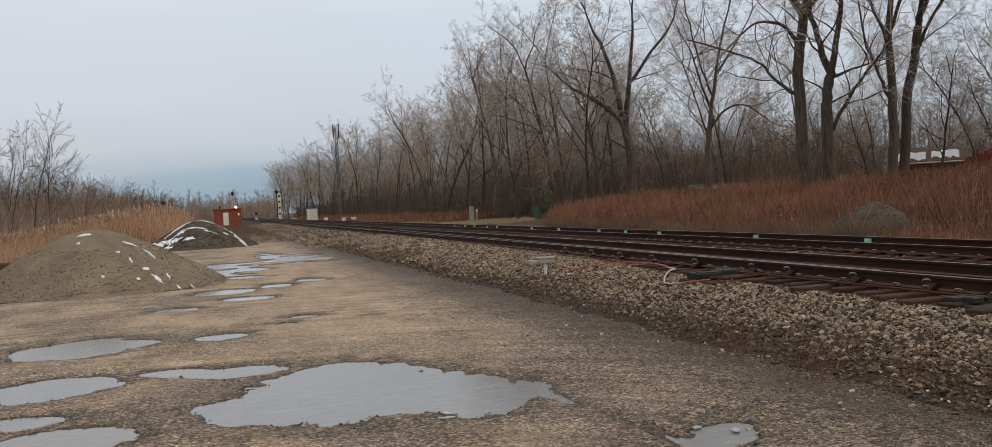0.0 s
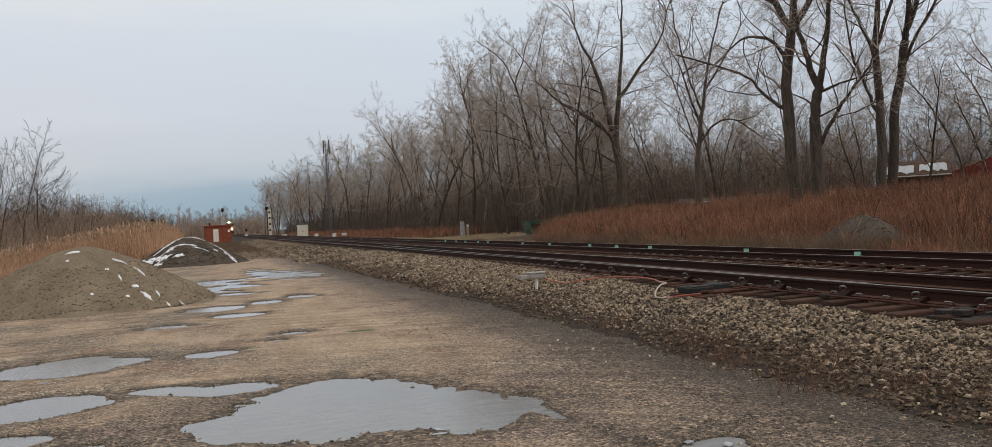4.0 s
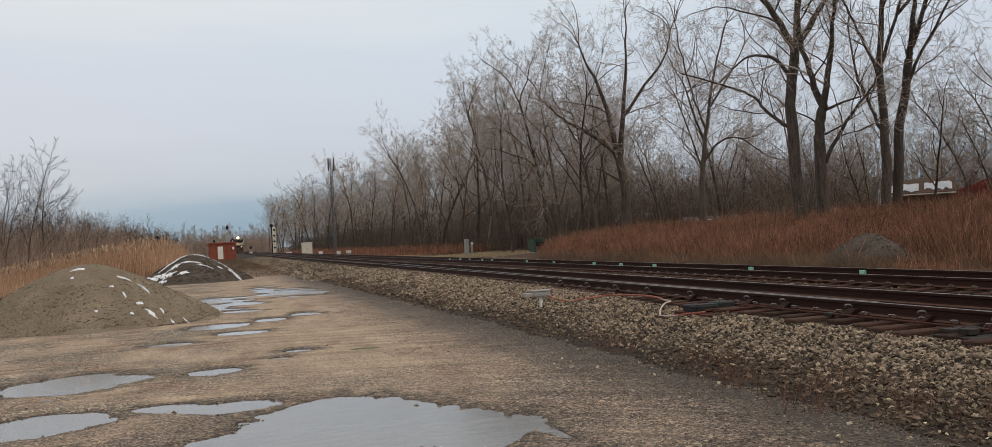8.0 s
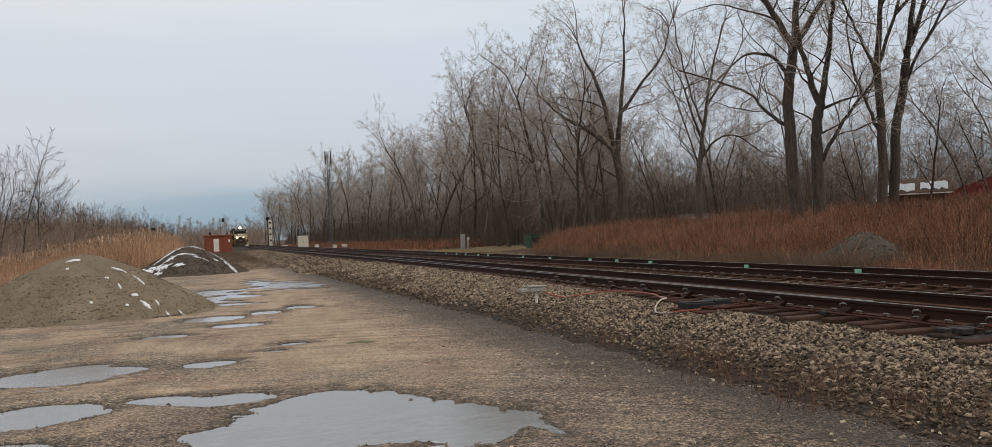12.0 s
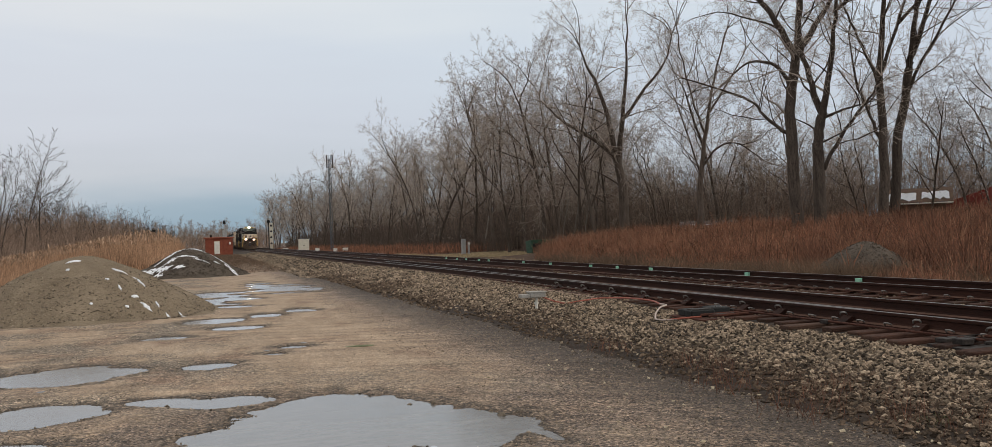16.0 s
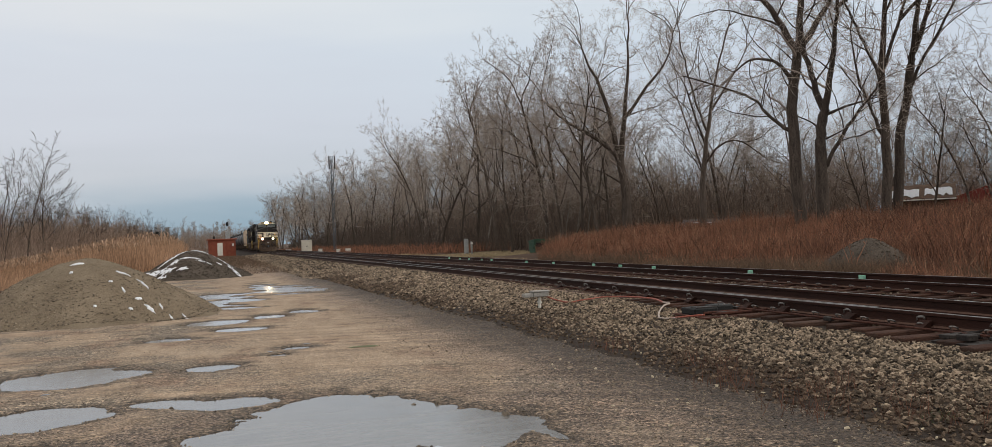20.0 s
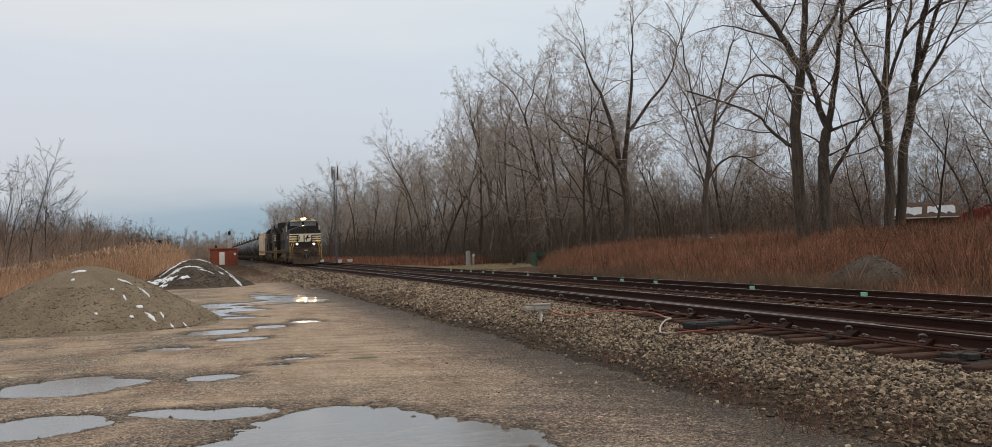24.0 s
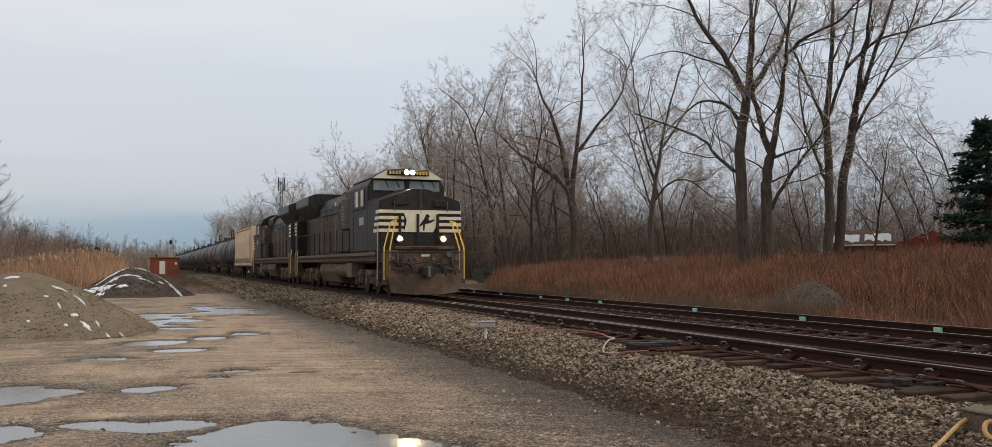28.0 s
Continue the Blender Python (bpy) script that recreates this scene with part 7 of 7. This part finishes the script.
# ---- houses behind the bank ----
def house(x, y, turn, w, dep, wall_h, roof_h, wall_m, label, snow=(), roof_m=None, windows=False):
    ob = thing("house", x, y, float(ground_z(x, y)) - 0.2, label, "house", "houses behind the bank", rz=turn)
    part("wall", box(-w / 2, w / 2, -dep / 2, dep / 2, -0.3, wall_h, 0.01), wall_m, ob)
    roof = part("roof", prism([(-dep / 2 - 0.5, wall_h + 0.01), (dep / 2 + 0.5, wall_h + 0.01), (dep / 2 + 0.5, wall_h + 0.14), (0, wall_h + roof_h), (-dep / 2 - 0.5, wall_h + 0.14)], "x", -w / 2 - 0.4, w / 2 + 0.4, 0.01), roof_m or M_ROOF, ob)
    for a, b, lo, hi in snow:
        run = dep / 2 + 0.5
        f = lambda q: (-run * (1 - q), wall_h + 0.14 + (roof_h - 0.14) * q)
        (y0, z0), (y1, z1_) = f(lo), f(hi)
        b2 = bmesh.new()
        n = 9
        slope, q = (roof_h - 0.14) / run, random.Random(int(100 * a))
        wob = lambda: q.uniform(-0.32, 0.32)
        edge_lo, edge_hi = [wob() for _ in range(n + 1)], [wob() for _ in range(n + 1)]
        low = [b2.verts.new((a + (b - a) * i / n, y0 + w, z0 + 0.05 + slope * w)) for i, w in enumerate(edge_lo)]
        top = [b2.verts.new((a + (b - a) * i / n, y1 + w, z1_ + 0.05 + slope * w)) for i, w in enumerate(edge_hi)]
        for i in range(n):
            b2.faces.new((low[i], low[i + 1], top[i + 1], top[i]))
        bmesh.ops.solidify(b2, geom=b2.faces[:], thickness=-0.04)
        part("roof_snow", b2, M_SNOW, roof, "patchy white snow on the roof")
    for k in range(int(w // 3) if windows else 0):
        xx = -w / 2 + 1.5 + 3 * k
        win = part("window", box(xx - 0.5, xx + 0.5, -dep / 2 - 0.03, -dep / 2 + 0.02, 0.9, 2.0, 0.01), M_GLASS, ob)
        part("window_frame", box(xx - 0.58, xx + 0.58, -dep / 2 - 0.045, -dep / 2 - 0.005, 0.82, 0.9, 0.005), M_WHITE, win)
    part("eave", box(-w / 2 - 0.42, w / 2 + 0.42, -dep / 2 - 0.56, -dep / 2 - 0.48, wall_h + 0.03, wall_h + 0.10, 0.005), M_WHITE, ob, "pale eaves board")
    return ob


house(42.4, 46.1, -44, 3.1, 5.0, 1.55, 1.05, M_SOIL, "low brown cabin with patchy snow on its roof", [(-1.75, -0.05, 0.10, 0.62), (0.25, 1.75, 0.16, 0.64)], roof_m=M_SOIL)
house(36.0, 52.5, -36, 11, 6.0, 0.62, 0.5, M_SOIL, "long low shed with a pale roof edge", [(-5, -3.5, 0.1, 0.25)])
house(48.0, 46.2, -132, 8.0, 5.2, 1.35, 1.2, M_REDWALL, "red barn with a low gabled roof", roof_m=M_REDWALL)

# ---- spruce at the edge of the bank ----
def spruce(x, y, h):
    root = thing("spruce_tree", x, y, float(ground_z(x, y)), "dark green spruce tree with drooping boughs", "tree")
    w = Wood()
    w.limb([Vector((0, 0, -0.2)), Vector((0.05, 0, h * 0.5)), Vector((0, 0, h))], [0.2, 0.13, 0.02], 7)
    q = np.random.default_rng(41)
    pos, dirs = [], []
    for lev in range(26):
        z = h * (0.1 + 0.88 * lev / 26)
        reach = (h * 0.40) * (1 - lev / 27) ** 0.8 * q.uniform(0.6, 1.2)
        for k in range(6):
            a = q.uniform(0, 6.283)
            rr = reach * q.uniform(0.7, 1.15)
            tip = Vector((math.cos(a) * rr, math.sin(a) * rr, z - 0.16 * rr + 0.05))
            mid = Vector((math.cos(a) * rr * 0.55, math.sin(a) * rr * 0.55, z - 0.14 * rr))
            w.limb([Vector((0, 0, z)), mid, tip], [0.035, 0.022, 0.008], 3)
            for _ in range(34):
                f = q.uniform(0.2, 1.0)
                p = Vector((0, 0, z)).lerp(mid, f / 0.55) if f < 0.55 else mid.lerp(tip, (f - 0.55) / 0.45)
                pos.append(np.array(p) + q.normal(0, 0.05, 3))
                dirs.append((math.cos(a) * 0.6 + q.normal(0, 0.6), math.sin(a) * 0.6 + q.normal(0, 0.6), q.normal(-0.05, 0.35)))
    part("trunk", w.mesh("trunk", M_BARK), None, root)
    p, d_ = np.array(pos), np.array(dirs)
    d_ /= np.linalg.norm(d_, axis=1)[:, None]
    ln = q.uniform(0.18, 0.42, len(p))[:, None]
    side = np.cross(d_, q.normal(0, 1, p.shape))
    side /= np.linalg.norm(side, axis=1)[:, None]
    up = np.cross(side, d_)
    v = np.stack([p + side * 0.055, p - side * 0.055, p + up * 0.05, p + d_ * ln], 1).reshape(-1, 3)
    t = (np.arange(len(p))[:, None, None] * 4 + np.array([(0, 1, 3), (1, 2, 3), (2, 0, 3), (0, 2, 1)])[None]).reshape(-1, 3)
    part("crown", tri_mesh("crown", v, t, M_NEEDLE), None, root)


spruce(33.3, 28.8, 6.5)

# ---- trackside gear near the camera ----
hz = lambda x, y, up=0.03: (x, y, float(ballast_z(x, y)) + up)
VX, VY = 6.60, 18.0
air = thing("valve_box", VX, VY, float(ballast_z(VX, VY)), "pale metal valve box on a white post", "valve box")
part("post", rod((0, 0, -0.2), (0, 0, 0.24), 0.030, 10), M_WHITE, air)
part("collar", rod((0, 0, 0.10), (0, 0, 0.14), 0.045, 10), M_WHITE, air)
part("case", box(-0.17, 0.17, -0.12, 0.12, 0.24, 0.34, 0.012), M_CONC, air, "pale grey metal case")
part("lid", box(-0.19, 0.19, -0.135, 0.135, 0.34, 0.365, 0.006), M_CONC, air)
part("bracket", box(-0.36, -0.17, -0.10, 0.10, 0.24, 0.315, 0.01), M_CONC, air)
h1 = thing("air_hose", 0, 0, 0, "red-brown hose lying on the ballast", "hose")
part("tube", pipe([(VX + 0.06, VY, float(ballast_z(VX, VY)) + 0.28), (6.82, 17.95, 0.34), hz(7.05, 18.1, 0.08), hz(7.19, 17.8), hz(7.4, 17.75, 0.04), hz(7.68, 17.75, 0.04), hz(8.0, 17.9, 0.05), hz(8.15, 17.3, 0.07), hz(8.2, 16.6, 0.09), hz(8.2, 15.9, 0.10), hz(8.05, 15.3, 0.09)], 0.016, 6), M_HOSE_RED, h1)
h2 = thing("air_hose", 0, 0, 0, "pale hose looping beside the switch rods", "hose")
part("tube", pipe([hz(8.05, 15.3, 0.09), hz(8.0, 14.95, 0.10), hz(7.75, 14.7, 0.09), hz(7.45, 14.3, 0.06), hz(7.25, 13.95, 0.03), hz(7.16, 13.72, 0.03), hz(7.22, 13.52, 0.03), hz(7.42, 13.30, 0.04), hz(7.6, 13.1, 0.06)], 0.015, 6), M_HOSE_WHT, h2)
part("sleeve", pipe([hz(7.24, 13.50, 0.032), hz(7.36, 13.36, 0.04), hz(7.62, 13.08, 0.06)], 0.017, 6), M_HOSE_RED, h2, "red-brown hose sleeve")

sw = thing("switch_machine", 7.95, 13.45, 0.22, "dark iron switch machine with rusty rods beside the rail", "switch machine")
part("base_plate", box(-0.45, 0.45, -0.6, 0.5, 0.0, 0.03, 0.005), M_RUST, sw)
part("motor_case", box(-0.42, 0.02, -0.22, 0.02, 0.03, 0.15, 0.02), M_SIGDARK, sw, "oily black motor case")
part("gear_case", box(-0.36, -0.08, 0.10, 0.34, 0.03, 0.14, 0.015), M_SIGDARK, sw)
part("crank_case", box(0.04, 0.36, -0.14, 0.26, 0.03, 0.17, 0.02), M_SIGDARK, sw)
part("cover", box(-0.38, 0.0, -0.20, 0.0, 0.15, 0.165, 0.005), M_IRON, sw)
part("lever", box(-0.10, 0.28, -0.42, -0.34, 0.05, 0.09, 0.008), M_IRON, sw)
for k in range(3):
    part("bolt", rod((0.10 + 0.1 * k, -0.10, 0.16), (0.10 + 0.1 * k, -0.10, 0.19), 0.015, 6), M_CLIP, sw)
for yy in (-0.55, -0.30, 0.05, 0.42):
    part("rod", rod((-0.3, yy, 0.075), (1.0, yy, 0.09), 0.022, 6), M_RUST, sw)
sw2 = thing("switch_machine", 8.25, 8.35, 0.24, "oily black switch mechanism at the rail", "switch machine")
part("base_plate", box(-0.25, 0.3, -0.3, 0.3, 0.0, 0.03, 0.005), M_IRON, sw2)
part("motor_case", box(-0.12, 0.03, -0.12, 0.06, 0.04, 0.11, 0.008), M_IRON, sw2)
part("gear_case", box(-0.12, 0.08, 0.15, 0.32, 0.04, 0.09, 0.008), M_IRON, sw2)
for yy in (-0.3, 0.25):
    part("rod", rod((0.0, yy, 0.08), (0.9, yy, 0.08), 0.022, 6), M_IRON, sw2)
part("cable_arm", pipe([(0.0, -0.3, 0.16), (0.1, -0.7, 0.14), (0.05, -1.3, 0.08)], 0.02, 6), M_RUST, sw2)

# a long rod that runs beside the near rail to the switch
rd = thing("switch_rod", 0, 0, 0, "long rusty switch rod beside the near rail", "rod")
part("bar", rod((8.40, 8.2, 0.325), (8.40, 13.6, 0.325), 0.016, 6), M_RUST, rd)
for y in (8.4, 11.0, 13.4):
    part("clevis", box(8.36, 8.44, y - 0.08, y + 0.08, 0.288, 0.345, 0.008), M_IRON, rd)

jb = thing("hose_box", 7.05, 6.2, float(ballast_z(7.05, 6.2)) - 0.02, "grey metal junction box with yellow hoses", "junction box")
part("case", box(-0.05, 0.45, -0.25, 0.2, 0.0, 0.20, 0.015), M_TANKDIRT, jb)
part("lid", box(-0.07, 0.47, -0.27, 0.22, 0.20, 0.225, 0.008), M_TANKDIRT, jb)
part("hose", pipe([(0.0, 0.15, 0.14), (-0.15, 0.12, 0.10), (-0.42, 0.02, 0.02), (-0.75, -0.12, -0.06)], 0.020, 8), M_HOSE_YEL, jb, "yellow hose")
part("hose", pipe([(0.05, -0.2, 0.16), (-0.12, -0.14, 0.15), (-0.2, -0.22, 0.05), (-0.12, -0.45, -0.04)], 0.022, 8), M_HOSE_YEL, jb, "yellow hose")
part("hose", pipe([(0.12, -0.22, 0.14), (-0.02, -0.24, 0.15), (-0.10, -0.36, 0.04), (0.0, -0.6, -0.05)], 0.022, 8), M_HOSE_YEL, jb, "yellow hose")

# odd pale stones and a little moss at the foot of the ballast
q = np.random.default_rng(77)
px = np.concatenate([[5.1, 5.28, 5.61, 4.95, 4.56, 3.55], q.uniform(3.2, 5.9, 60)])
py = np.concatenate([[8.57, 8.0, 6.38, 6.31, 5.96, 6.28], q.uniform(5.2, 11.5, 60)])
pz = np.maximum(ground_z(px, py), ballast_z(px, py))
size = np.concatenate([np.full(6, 0.024), q.uniform(0.010, 0.022, 60)])
tagged(scatter_stones("pale_stones", px, py, pz, size, M_PALESTONE, q), "scattered pale yellowish stones beside the ballast", "stones", kind="stuff")
tagged(blades("moss_tuft", 700, lambda n: (5.95 + q.normal(0, 0.16, n), 6.15 + q.normal(0, 0.10, n)), lambda x, y: 0.10 + 0 * x, 0.006, M_MOSS, q, 0.7), "small green weed tuft at the foot of the ballast", "weeds", kind="stuff")

# scraps of ice on the lot
for i, (x, y) in enumerate(((1.72, 7.15), (3.3, 5.95), (3.5, 5.75), (1.75, 7.3), (0.9, 15.0), (1.55, 15.8), (-1.9, 12.1))):
    lf = thing("ice_scrap", x, y, max(float(ground_z(x, y)), WATER_Z) + 0.003, "small pale scrap of ice on the lot", "ice scrap", "ice scraps on the lot", rz=37 * i)
    q = random.Random(i)
    part("scrap", prism([(0.05 * math.cos(a) * q.uniform(0.6, 1.5), 0.03 * math.sin(a) * q.uniform(0.6, 1.4)) for a in [0.7 * k for k in range(9)]], "z", 0, 0.006), M_ICE, lf)

# a faded smear of green marking paint on the lot
gp = thing("paint_mark", 2.36, 14.72, 0.0, "faded pale green paint smear on the sandy lot", "paint mark")
q = random.Random(3)
smear = bmesh.new()
ring = [(0.26 * math.cos(0.35 * k) * q.uniform(0.7, 1.2), 0.13 * math.sin(0.35 * k) * q.uniform(0.6, 1.2)) for k in range(18)]
mid_v = smear.verts.new((0, 0, float(ground_z(2.36, 14.72)) + 0.008))
rim_v = [smear.verts.new((a, b, float(ground_z(2.36 + a, 14.72 + b)) + 0.005)) for a, b in ring]
for k in range(18):
    smear.faces.new((mid_v, rim_v[k], rim_v[(k + 1) % 18]))
bmesh.ops.solidify(smear, geom=smear.faces[:], thickness=0.003)
part("paint", smear, M_GREENMARK, gp)

motions()
